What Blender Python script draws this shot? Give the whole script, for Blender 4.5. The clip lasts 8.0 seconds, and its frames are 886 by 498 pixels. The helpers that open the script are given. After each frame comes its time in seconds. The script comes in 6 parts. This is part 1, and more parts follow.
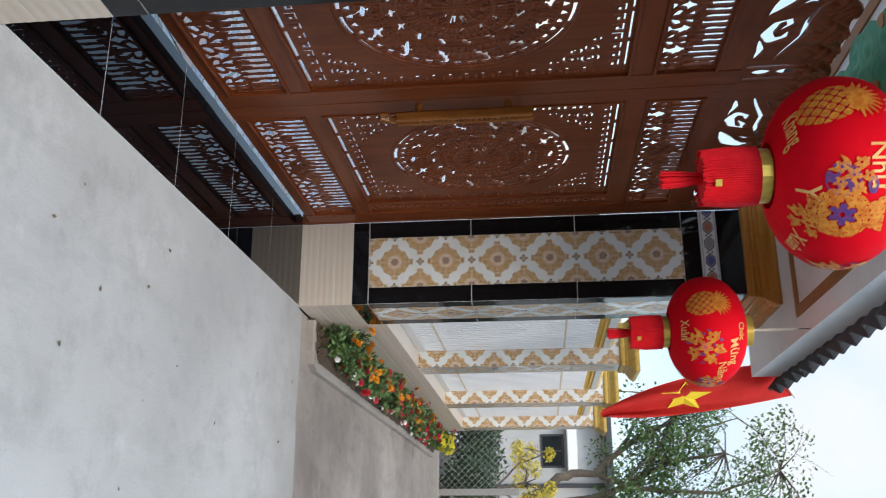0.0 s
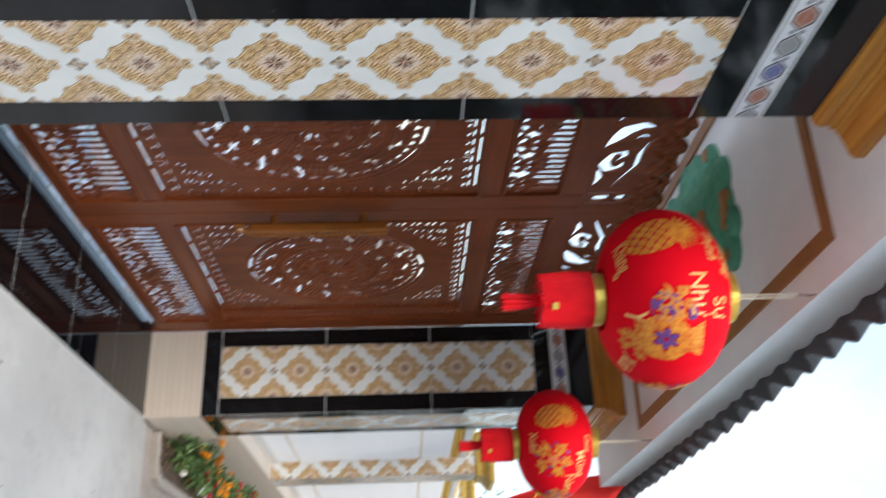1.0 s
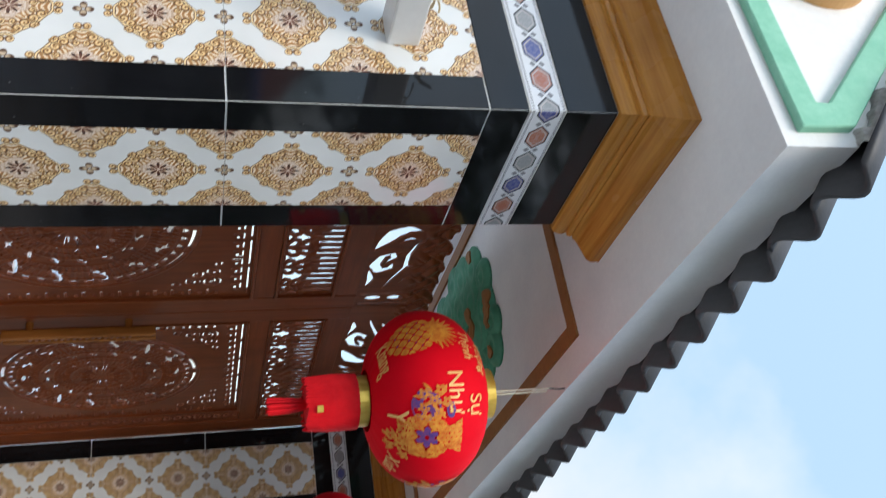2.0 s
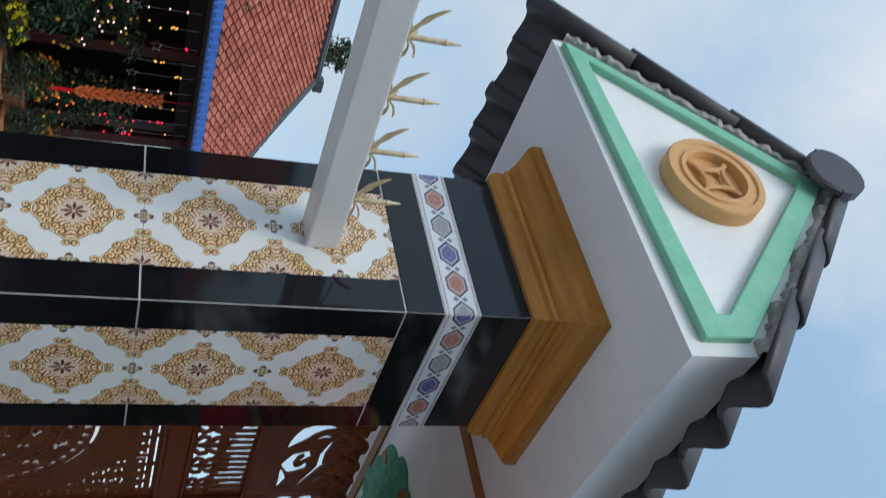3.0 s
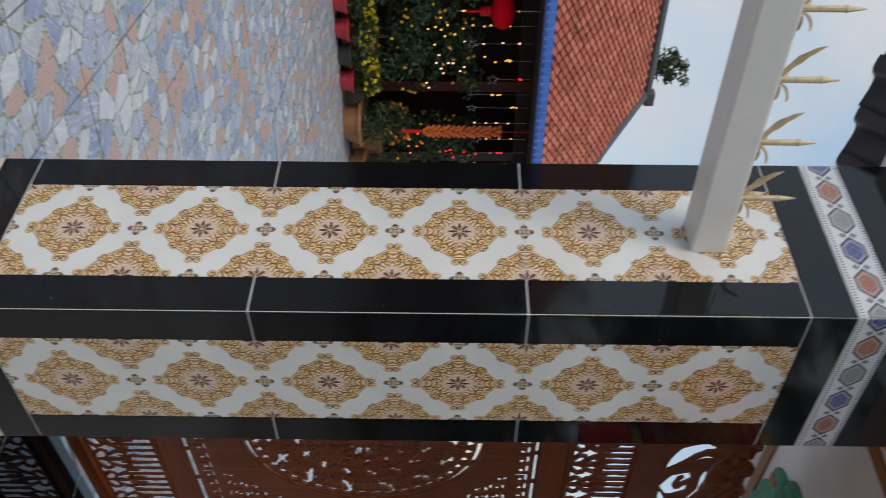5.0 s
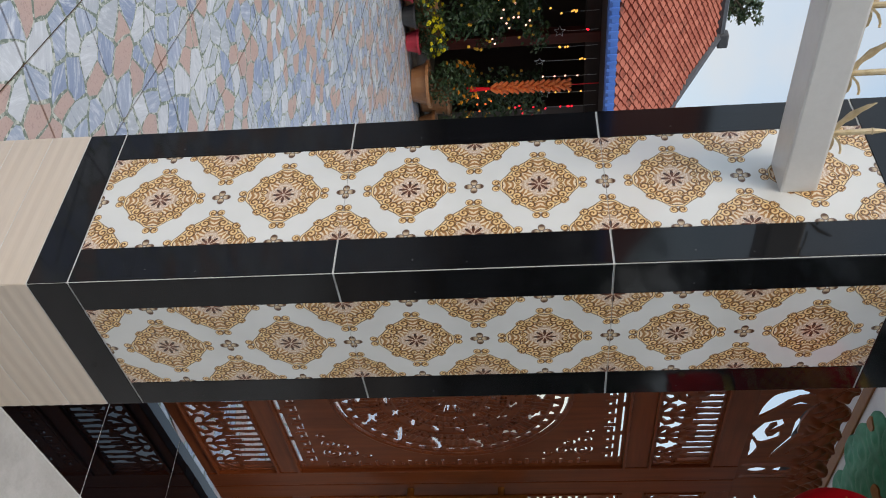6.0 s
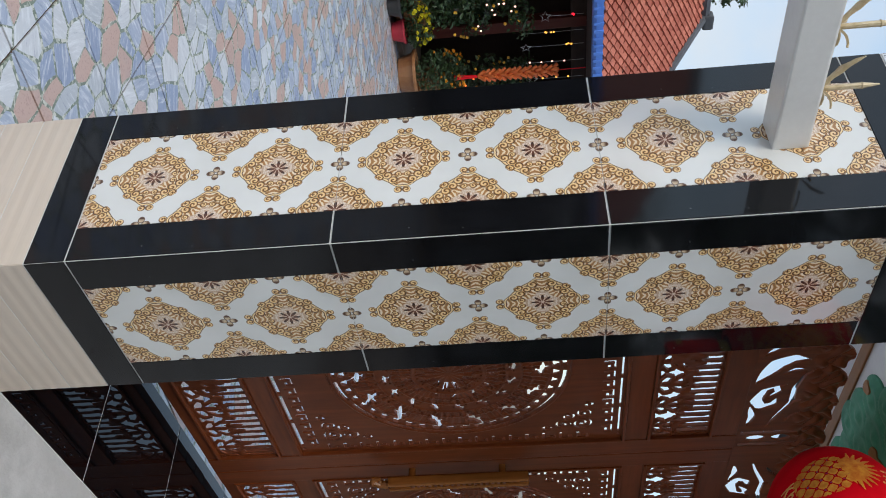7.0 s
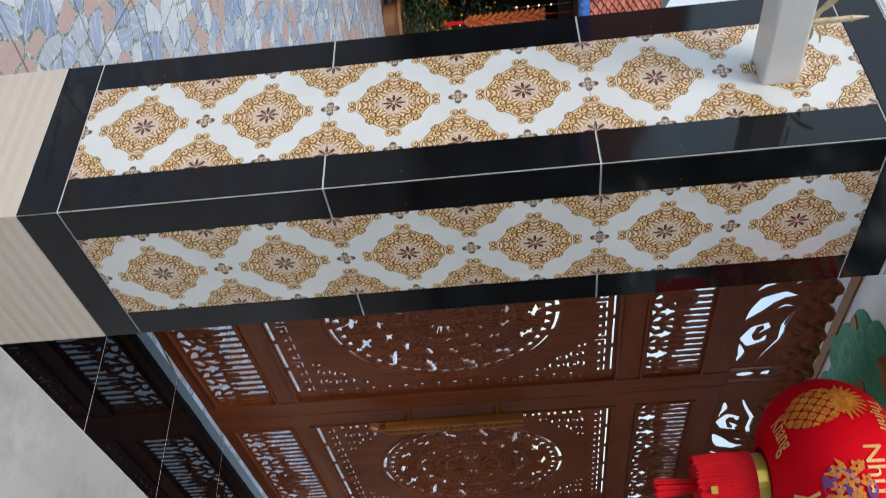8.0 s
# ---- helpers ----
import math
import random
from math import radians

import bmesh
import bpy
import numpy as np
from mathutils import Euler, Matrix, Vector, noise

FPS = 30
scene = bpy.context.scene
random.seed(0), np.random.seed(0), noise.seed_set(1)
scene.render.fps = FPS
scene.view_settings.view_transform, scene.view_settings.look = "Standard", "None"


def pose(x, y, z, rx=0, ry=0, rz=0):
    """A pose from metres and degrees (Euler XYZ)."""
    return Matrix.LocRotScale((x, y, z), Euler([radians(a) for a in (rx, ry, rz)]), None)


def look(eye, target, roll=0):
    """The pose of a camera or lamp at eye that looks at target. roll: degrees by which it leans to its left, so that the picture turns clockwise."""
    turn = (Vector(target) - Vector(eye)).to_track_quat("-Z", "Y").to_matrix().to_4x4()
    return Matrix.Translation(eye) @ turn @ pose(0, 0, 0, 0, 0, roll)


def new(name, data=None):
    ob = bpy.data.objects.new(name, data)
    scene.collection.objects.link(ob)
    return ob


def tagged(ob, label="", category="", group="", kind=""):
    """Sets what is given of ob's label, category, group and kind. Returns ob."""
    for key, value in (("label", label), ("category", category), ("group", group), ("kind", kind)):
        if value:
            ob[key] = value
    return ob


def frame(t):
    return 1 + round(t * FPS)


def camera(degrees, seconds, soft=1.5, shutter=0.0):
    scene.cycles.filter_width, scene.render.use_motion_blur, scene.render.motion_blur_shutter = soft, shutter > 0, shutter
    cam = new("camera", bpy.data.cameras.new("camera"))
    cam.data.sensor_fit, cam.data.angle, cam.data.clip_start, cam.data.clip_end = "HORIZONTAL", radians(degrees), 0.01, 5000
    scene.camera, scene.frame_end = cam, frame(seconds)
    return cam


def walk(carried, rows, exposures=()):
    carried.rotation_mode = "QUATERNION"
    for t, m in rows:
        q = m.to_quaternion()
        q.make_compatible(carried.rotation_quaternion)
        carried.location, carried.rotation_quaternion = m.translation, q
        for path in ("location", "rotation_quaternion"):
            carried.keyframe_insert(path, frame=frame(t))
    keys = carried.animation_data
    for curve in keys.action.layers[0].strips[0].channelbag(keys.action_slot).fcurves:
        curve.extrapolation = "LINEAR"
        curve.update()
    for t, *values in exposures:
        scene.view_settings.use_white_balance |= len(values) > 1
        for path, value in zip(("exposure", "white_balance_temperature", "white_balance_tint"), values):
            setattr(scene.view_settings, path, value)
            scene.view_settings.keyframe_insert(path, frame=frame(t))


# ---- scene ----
cam = camera(52.6, 8.0, 0.5, 0.4)
PATH = [
    (0, (-1.404, -1.32, 1.384), (0.477, -0.673, 1.178), 88.1),
    (0.3, (-1.405, -1.301, 1.38), (0.476, -0.638, 1.223), 88.8),
    (0.5, (-1.417, -1.307, 1.39), (0.465, -0.643, 1.255), 89.2),
    (1, (-1.458, -1.29, 1.443), (0.349, -0.438, 1.54), 89.0),
    (1.5, (-1.499, -1.293, 1.5), (0.213, -0.341, 1.902), 89.2),
    (1.7, (-1.511, -1.302, 1.511), (0.182, -0.359, 2.005), 88.8),
    (2.8, (-1.55, -1.291, 1.539), (-0.135, -0.036, 2.191), 93.3),
    (3, (-1.554, -1.284, 1.536), (-0.207, 0.017, 2.238), 94.3),
    (3.5, (-1.544, -1.28, 1.532), (-0.26, 0.089, 2.224), 95.0),
    (4, (-1.532, -1.271, 1.517), (-0.234, 0.095, 2.186), 94.4),
    (4.5, (-1.501, -1.253, 1.491), (-0.11, 0.138, 1.854), 92.6),
    (5, (-1.457, -1.234, 1.446), (-0.028, 0.165, 1.425), 90.6),
    (5.2, (-1.448, -1.232, 1.437), (-0.013, 0.158, 1.365), 89.7),
    (6.3, (-1.443, -1.244, 1.426), (0.049, 0.074, 1.227), 87.7),
    (6.5, (-1.437, -1.253, 1.423), (0.055, 0.064, 1.226), 87.5),
    (7, (-1.413, -1.284, 1.415), (0.081, 0.035, 1.247), 86.2),
    (7.5, (-1.41, -1.295, 1.408), (0.104, 0.003, 1.261), 85.2),
    (8, (-1.412, -1.304, 1.408), (0.155, -0.071, 1.254), 85.2),
]
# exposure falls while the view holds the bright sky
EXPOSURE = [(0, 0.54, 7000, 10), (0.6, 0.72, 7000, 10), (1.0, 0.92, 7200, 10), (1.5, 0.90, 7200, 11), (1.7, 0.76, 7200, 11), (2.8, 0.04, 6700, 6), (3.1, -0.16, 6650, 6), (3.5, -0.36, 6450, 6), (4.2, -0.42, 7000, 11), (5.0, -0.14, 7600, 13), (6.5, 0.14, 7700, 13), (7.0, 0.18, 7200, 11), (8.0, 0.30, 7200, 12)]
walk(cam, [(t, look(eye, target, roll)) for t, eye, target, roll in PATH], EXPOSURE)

# ---- light: a bright, thinly clouded sky and a weak, wide sun ----
SUN_AZ, SUN_EL = 202.0, 45.0      # degrees: compass of the sun in the plan (x towards y), height
world = bpy.data.worlds.new("sky")
scene.world = world
world.use_nodes = True
wn, wl = world.node_tree.nodes, world.node_tree.links
sky = wn.new("ShaderNodeTexSky")
sky.sky_type, sky.sun_disc = "NISHITA", False
sky.sun_elevation, sky.sun_rotation = radians(SUN_EL), radians(90 - SUN_AZ)
sky.air_density, sky.dust_density = 1.0, 0.6
geo = wn.new("ShaderNodeTexCoord")
cloud_noise = wn.new("ShaderNodeTexNoise")
cloud_noise.inputs["Scale"].default_value, cloud_noise.inputs["Detail"].default_value, cloud_noise.inputs["Roughness"].default_value = 2.1, 6, 0.55
wl.new(geo.outputs["Generated"], cloud_noise.inputs["Vector"])
cloud_ramp = wn.new("ShaderNodeMapRange")
cloud_ramp.inputs["From Min"].default_value, cloud_ramp.inputs["From Max"].default_value = 0.45, 0.72
cloud_ramp.inputs["To Min"].default_value = 0.0
wl.new(cloud_noise.outputs["Fac"], cloud_ramp.inputs["Value"])
cloud_mix = wn.new("ShaderNodeMixRGB")
cloud_mix.inputs["Color2"].default_value = (5.7, 6.05, 6.6, 1)
wl.new(cloud_ramp.outputs["Result"], cloud_mix.inputs["Fac"])
bright_sky = wn.new("ShaderNodeMixRGB")
bright_sky.blend_type = "MULTIPLY"
bright_sky.inputs["Fac"].default_value, bright_sky.inputs["Color2"].default_value = 1.0, (1.7, 1.7, 1.7, 1)
wl.new(sky.outputs["Color"], bright_sky.inputs["Color1"])
haze = wn.new("ShaderNodeMixRGB")
haze.inputs["Fac"].default_value, haze.inputs["Color2"].default_value = 0.62, (3.5, 5.3, 7.4, 1)
wl.new(bright_sky.outputs["Color"], haze.inputs["Color1"])
wl.new(haze.outputs["Color"], cloud_mix.inputs["Color1"])
# the sky is brighter on the sun's side
sun_side = wn.new("ShaderNodeVectorMath")
sun_side.operation = "DOT_PRODUCT"
sun_side.inputs[1].default_value = (math.cos(radians(SUN_AZ)), math.sin(radians(SUN_AZ)), 0.35)
wl.new(geo.outputs["Generated"], sun_side.inputs[0])
sky_level = wn.new("ShaderNodeMapRange")
sky_level.inputs["From Min"].default_value, sky_level.inputs["To Min"].default_value, sky_level.inputs["To Max"].default_value = -1.0, 0.68, 1.50
wl.new(sun_side.outputs["Value"], sky_level.inputs["Value"])
graded = wn.new("ShaderNodeVectorMath")
graded.operation = "SCALE"
wl.new(cloud_mix.outputs["Color"], graded.inputs[0])
wl.new(sky_level.outputs["Result"], graded.inputs["Scale"])
wl.new(graded.outputs["Vector"], wn["Background"].inputs["Color"])
wn["Background"].inputs["Strength"].default_value = 0.15

sun = new("sun", bpy.data.lights.new("sun", "SUN"))
sun.data.energy, sun.data.angle, sun.data.color = 1.6, radians(25), (1.0, 0.96, 0.9)
sun_way = Vector((math.cos(radians(SUN_AZ)) * math.cos(radians(SUN_EL)), math.sin(radians(SUN_AZ)) * math.cos(radians(SUN_EL)), math.sin(radians(SUN_EL))))
sun.matrix_world = look(sun_way * 30, (0, 0, 0))


# ---- materials ----
TAU = 2 * math.pi


class Nodes:
    """A small shorthand for node materials."""

    def __init__(self, name):
        self.m = bpy.data.materials.new(name)
        self.m.use_nodes = True
        self.t = self.m.node_tree
        self.b = self.t.nodes["Principled BSDF"]

    def put(self, kind, inputs=(), operation="", data_type="", feature="", voronoi_dimensions=""):
        n = self.t.nodes.new(kind)
        if operation:
            n.operation = operation
        if data_type:
            n.data_type = data_type
        if voronoi_dimensions:
            n.voronoi_dimensions = voronoi_dimensions
        if feature:
            n.feature = feature
        for k, v in dict(inputs).items():
            self.set(n.inputs[k], v)
        return n

    def set(self, socket, v):
        if isinstance(v, bpy.types.NodeSocket):
            self.t.links.new(v, socket)
        else:
            socket.default_value = v

    def op(self, what, a, b=0.0, c=0.0):
        n = self.put("ShaderNodeMath", {0: a, 1: b, 2: c}, operation=what)
        return n.outputs[0]

    def mix(self, fac, a, b):
        n = self.put("ShaderNodeMix", {0: fac}, data_type="RGBA")
        self.set(n.inputs[6], rgba(a))
        self.set(n.inputs[7], rgba(b))
        return n.outputs[2]

    def step(self, v, lo, hi):
        return self.put("ShaderNodeMapRange", {"Value": v, "From Min": lo, "From Max": hi}).outputs[0]

    def coords(self):
        return self.put("ShaderNodeTexCoord").outputs["Object"]

    def place(self):
        return self.put("ShaderNodeNewGeometry").outputs["Position"]

    def noise(self, vec, scale, detail=4.0, rough=0.6):
        return self.put("ShaderNodeTexNoise", {"Vector": vec, "Scale": scale, "Detail": detail, "Roughness": rough}).outputs["Fac"]

    def xyz(self, vec):
        n = self.put("ShaderNodeSeparateXYZ", {0: vec})
        return n.outputs[0], n.outputs[1], n.outputs[2]

    def bump(self, h, strength, dist=0.01):
        n = self.put("ShaderNodeBump", {"Height": h, "Strength": strength, "Distance": dist})
        self.t.links.new(n.outputs[0], self.b.inputs["Normal"])

    def done(self, color, rough=0.5, metal=0.0, **more):
        self.set(self.b.inputs["Base Color"], rgba(color))
        self.set(self.b.inputs["Roughness"], rough)
        self.set(self.b.inputs["Metallic"], metal)
        for k, v in more.items():
            self.set(self.b.inputs[k.replace("_", " ")], v)
        return self.m


def rgba(c):
    if isinstance(c, (tuple, list)):
        return (*c[:3], 1.0)
    return c


def surface(name, a, b, scale=6.0, rough=0.6, metal=0.0, bump=0.15, fine=60.0, dist=0.004, spread=0.12, vary=0.0, spec=0.5):
    """Two colours mixed at a coarse and a fine scale, uneven gloss and a fine relief."""
    n = Nodes(name)
    v = n.coords()
    coarse, grain = n.noise(v, scale, 5), n.noise(v, fine, 3)
    f = n.step(n.op("ADD", n.op("MULTIPLY", coarse, 0.7), n.op("MULTIPLY", grain, 0.3)), 0.35, 0.65)
    col = n.mix(f, a, b)
    if vary:
        rnd = n.put("ShaderNodeObjectInfo").outputs["Random"]
        col = n.put("ShaderNodeHueSaturation", {"Value": n.op("ADD", 1.0 - vary, n.op("MULTIPLY", rnd, 2 * vary)), "Color": col}).outputs[0]
    n.bump(n.op("ADD", n.op("MULTIPLY", coarse, 0.4), grain), bump, dist)
    return n.done(col, n.op("ADD", rough - spread / 2, n.op("MULTIPLY", coarse, spread)), metal, Specular_IOR_Level=spec)


def wood(name, a, b, rough=0.35, along="z", freq=1.0, dark=0.0):
    n = Nodes(name)
    v = n.coords()
    s = {"x": (2, 30, 30), "z": (30, 30, 2), "y": (30, 2, 30), "xy": (1.5, 1.5, 55)}[along]
    st = n.put("ShaderNodeMapping", {"Vector": v, "Scale": tuple(k * freq for k in s)}).outputs[0]
    g = n.noise(st, 1.0, 6, 0.65)
    big = n.noise(v, 3.0, 3)
    col = n.mix(n.step(g, 0.3, 0.7), a, b)
    col = n.mix(n.op("MULTIPLY", n.step(big, 0.5, 0.75), 0.45), col, tuple(c * 0.55 for c in a))
    n.bump(g, 0.12, 0.003)
    return n.done(col, n.op("ADD", rough - 0.08, n.op("MULTIPLY", big, 0.2)), 0.0, Coat_Weight=0.05, Coat_Roughness=0.15, Specular_IOR_Level=0.25)


def concrete(name, a, b, stain, worn=None):
    n = Nodes(name)
    p = n.place()
    big, mid, fine = n.noise(p, 0.7, 6, 0.6), n.noise(p, 4.0, 6, 0.65), n.noise(p, 90.0, 3)
    col = n.mix(n.step(big, 0.35, 0.68), a, b)
    col = n.mix(n.op("MULTIPLY", n.step(mid, 0.52, 0.75), 0.55), col, stain)
    spots = n.step(n.noise(p, 26.0, 2), 0.72, 0.78)
    col = n.mix(n.op("MULTIPLY", spots, 0.35), col, tuple(c * 0.6 for c in stain))
    col = n.mix(n.op("MULTIPLY", n.step(fine, 0.4, 0.8), 0.18), col, tuple(c * 0.7 for c in a))
    streak = n.noise(n.put("ShaderNodeMapping", {"Vector": p, "Scale": (1.0, 3.2, 1.0), "Rotation": (0, 0, 0.6)}).outputs[0], 1.6, 7, 0.72)
    col = n.mix(n.op("MULTIPLY", n.step(streak, 0.50, 0.70), 0.45), col, tuple(c * 0.78 for c in b))
    col = n.mix(n.op("MULTIPLY", n.step(n.noise(p, 1.9, 6, 0.7), 0.60, 0.70), 0.40), col, tuple(min(1, c * 1.18) for c in a))
    col = n.mix(n.op("MULTIPLY", n.step(n.noise(p, 2.6, 6, 0.72), 0.55, 0.66), 0.42), col, stain)
    if worn:
        # trodden, muddy towards the lane, with a ragged edge
        reach = n.op("ADD", n.xyz(p)[0], n.op("MULTIPLY", n.op("SUBTRACT", n.noise(p, 1.7, 6, 0.7), 0.5), 1.5))
        col = n.mix(n.op("MULTIPLY", n.step(reach, 2.75, 3.75), 0.75), col, worn)
    n.bump(n.op("ADD", n.op("MULTIPLY", mid, 1.4), n.op("MULTIPLY", fine, 0.45)), 0.4, 0.010)
    return n.done(col, n.op("SUBTRACT", 0.85, n.op("MULTIPLY", n.step(mid, 0.4, 0.7), 0.2)))


def scroll_tile():
    """White glazed tile with raised gilt scrollwork diamonds, 0.3 m apart, and small four-petal flowers between."""
    n = Nodes("gilt_diamond_tile")
    u, _, v = n.xyz(n.coords())
    a, b = n.op("ADD", u, v), n.op("SUBTRACT", u, v)
    da = n.op("SUBTRACT", n.op("FLOORED_MODULO", a, 0.3), 0.15)
    db = n.op("SUBTRACT", n.op("FLOORED_MODULO", b, 0.3), 0.15)
    lu = n.op("ABSOLUTE", n.op("MULTIPLY", n.op("ADD", da, db), 0.5))
    lv = n.op("ABSOLUTE", n.op("MULTIPLY", n.op("SUBTRACT", da, db), 0.5))
    p, q = n.op("MAXIMUM", lu, lv), n.op("MINIMUM", lu, lv)             # one eighth: tip at (0.108, 0), side at p = q

    def off(cp, cq):
        dp, dq = n.op("SUBTRACT", p, cp), n.op("SUBTRACT", q, cq)
        r = n.op("POWER", n.op("ADD", n.op("MULTIPLY", dp, dp), n.op("MULTIPLY", dq, dq)), 0.5)
        return r, dp, dq

    def below(value, edge, soft=0.0007):
        return n.op("SUBTRACT", 1.0, n.step(value, edge - soft, edge + soft))
    OUTLINE, DEEP, GOLD_MID, GOLD_LIGHT = (0.100, 0.044, 0.018), (0.34, 0.16, 0.055), (0.54, 0.29, 0.095), (0.77, 0.57, 0.31)
    sway = n.op("MULTIPLY", n.op("SINE", n.op("MULTIPLY", q, 150.0)), -0.0022)
    arc = n.op("ADD", off(0.030, -0.005)[0], sway)
    body = below(arc, 0.0605)
    # fine strokes fill the ground of the medallion
    vec = n.put("ShaderNodeCombineXYZ", {0: p, 1: q, 2: 0.37}).outputs[0]
    stroke = n.op("SINE", n.op("ADD", n.op("MULTIPLY", n.op("ADD", p, n.op("MULTIPLY", q, -0.55)), 520.0), n.op("MULTIPLY", n.noise(vec, 70.0, 2), 9.0)))
    gold = n.mix(n.step(stroke, -0.6, 0.3), DEEP, GOLD_MID)
    gold = n.mix(n.step(stroke, 0.25, 0.7), gold, (0.74, 0.62, 0.46))
    diag = n.op("ADD", p, q)
    pale = n.mix(n.step(n.noise(vec, 240.0, 2), 0.42, 0.58), (0.72, 0.63, 0.55), (0.50, 0.35, 0.25))
    gold = n.mix(n.op("MULTIPLY", below(n.op("ADD", diag, n.op("MULTIPLY", n.op("SINE", n.op("MULTIPLY", q, 400.0)), 0.004)), 0.047, 0.003), 0.85), gold, pale)
    rim = n.op("MULTIPLY", n.step(arc, 0.0545, 0.0555), body)
    col = n.mix(rim, gold, GOLD_LIGHT)
    col = n.mix(n.op("MULTIPLY", n.op("MULTIPLY", n.step(arc, 0.0522, 0.0532), below(arc, 0.0548)), body), col, OUTLINE)
    col = n.mix(n.op("MULTIPLY", n.step(arc, 0.0582, 0.0592), body), col, OUTLINE)
    mask, high = body, n.op("MULTIPLY", body, n.op("ADD", 0.25, n.op("MULTIPLY", rim, 0.45)))
    # scrolls, each a raised spiral band on a dark ground: place, radius, sense, start
    for cp, cq, r0, turn, start in ((0.0670, 0.0215, 0.0118, 1, 0.6), (0.0500, 0.0360, 0.0118, -1, 2.2), (0.0480, 0.0115, 0.0085, -1, 1.0), (0.0570, 0.0525, 0.0085, 1, 0.0), (0.0990, 0.0095, 0.0098, -1, 3.4)):
        r, dp, dq = off(cp, cq)
        ang = n.op("MULTIPLY", n.op("ARCTAN2", dq, n.op("ADD", dp, 1e-5)), float(turn))
        band = n.op("SINE", n.op("ADD", n.op("ADD", n.op("MULTIPLY", r, TAU * 1.25 / r0), ang), start))
        disc = below(r, r0)
        tint = n.mix(n.step(band, -0.80, -0.45), OUTLINE, GOLD_MID)
        tint = n.mix(n.step(band, 0.20, 0.75), tint, GOLD_LIGHT)
        tint = n.mix(n.step(r, r0 - 0.0016, r0 - 0.0009), tint, OUTLINE)
        col = n.mix(disc, col, tint)
        mask = n.op("MAXIMUM", mask, disc)
        high = n.op("MAXIMUM", high, n.op("MULTIPLY", disc, n.op("ADD", 0.55, n.op("MULTIPLY", band, 0.35))))
    # eight dark petals at the heart
    rad = n.op("POWER", n.op("ADD", n.op("MULTIPLY", p, p), n.op("MULTIPLY", q, q)), 0.5)
    ang = n.op("ARCTAN2", q, n.op("ADD", p, 1e-5))
    petal = n.op("MULTIPLY", n.op("POWER", n.op("ABSOLUTE", n.op("COSINE", n.op("MULTIPLY", ang, 4.0))), 1.1), 0.0262)
    flower = n.op("MULTIPLY", below(n.op("SUBTRACT", rad, petal), 0.0), n.step(rad, 0.0035, 0.0050))
    col = n.mix(flower, col, n.mix(n.step(rad, 0.006, 0.021), (0.17, 0.055, 0.025), (0.042, 0.015, 0.009)))
    # four-petal flowers at the crossings
    ca, cb = n.op("SUBTRACT", 0.15, n.op("ABSOLUTE", da)), n.op("SUBTRACT", 0.15, n.op("ABSOLUTE", db))
    cu, cv = n.op("ABSOLUTE", n.op("MULTIPLY", n.op("ADD", ca, cb), 0.5)), n.op("ABSOLUTE", n.op("MULTIPLY", n.op("SUBTRACT", ca, cb), 0.5))
    cp, cq = n.op("MAXIMUM", cu, cv), n.op("MINIMUM", cu, cv)
    along = n.op("DIVIDE", n.op("SUBTRACT", cp, 0.0125), 1.25)
    leaf = n.op("POWER", n.op("ADD", n.op("MULTIPLY", along, along), n.op("MULTIPLY", cq, cq)), 0.5)
    small = below(leaf, 0.0082)
    tint = n.mix(n.step(leaf, 0.0056, 0.0068), n.mix(n.step(cp, 0.010, 0.017), (0.55, 0.42, 0.28), (0.10, 0.050, 0.035)), (0.16, 0.105, 0.070))
    white = n.mix(n.step(n.noise(n.coords(), 5.0, 3), 0.3, 0.7), (0.615, 0.625, 0.61), (0.69, 0.695, 0.68))
    col = n.mix(mask, white, col)
    col = n.mix(small, col, tint)
    chip = n.step(n.noise(n.put("ShaderNodeVectorMath", {0: n.place(), 1: (3.1, 1.7, 0.4)}, operation="ADD").outputs[0], 21.0, 3), 0.80, 0.82)
    col = n.mix(n.op("MULTIPLY", chip, 0.7), col, (0.22, 0.20, 0.18))
    n.bump(n.op("ADD", high, n.op("MULTIPLY", small, n.step(leaf, 0.003, 0.007))), 0.55, 0.0016)
    return n.done(col, n.op("ADD", 0.13, n.op("MULTIPLY", mask, 0.17)), 0.0, Coat_Weight=0.25, Coat_Roughness=0.06)


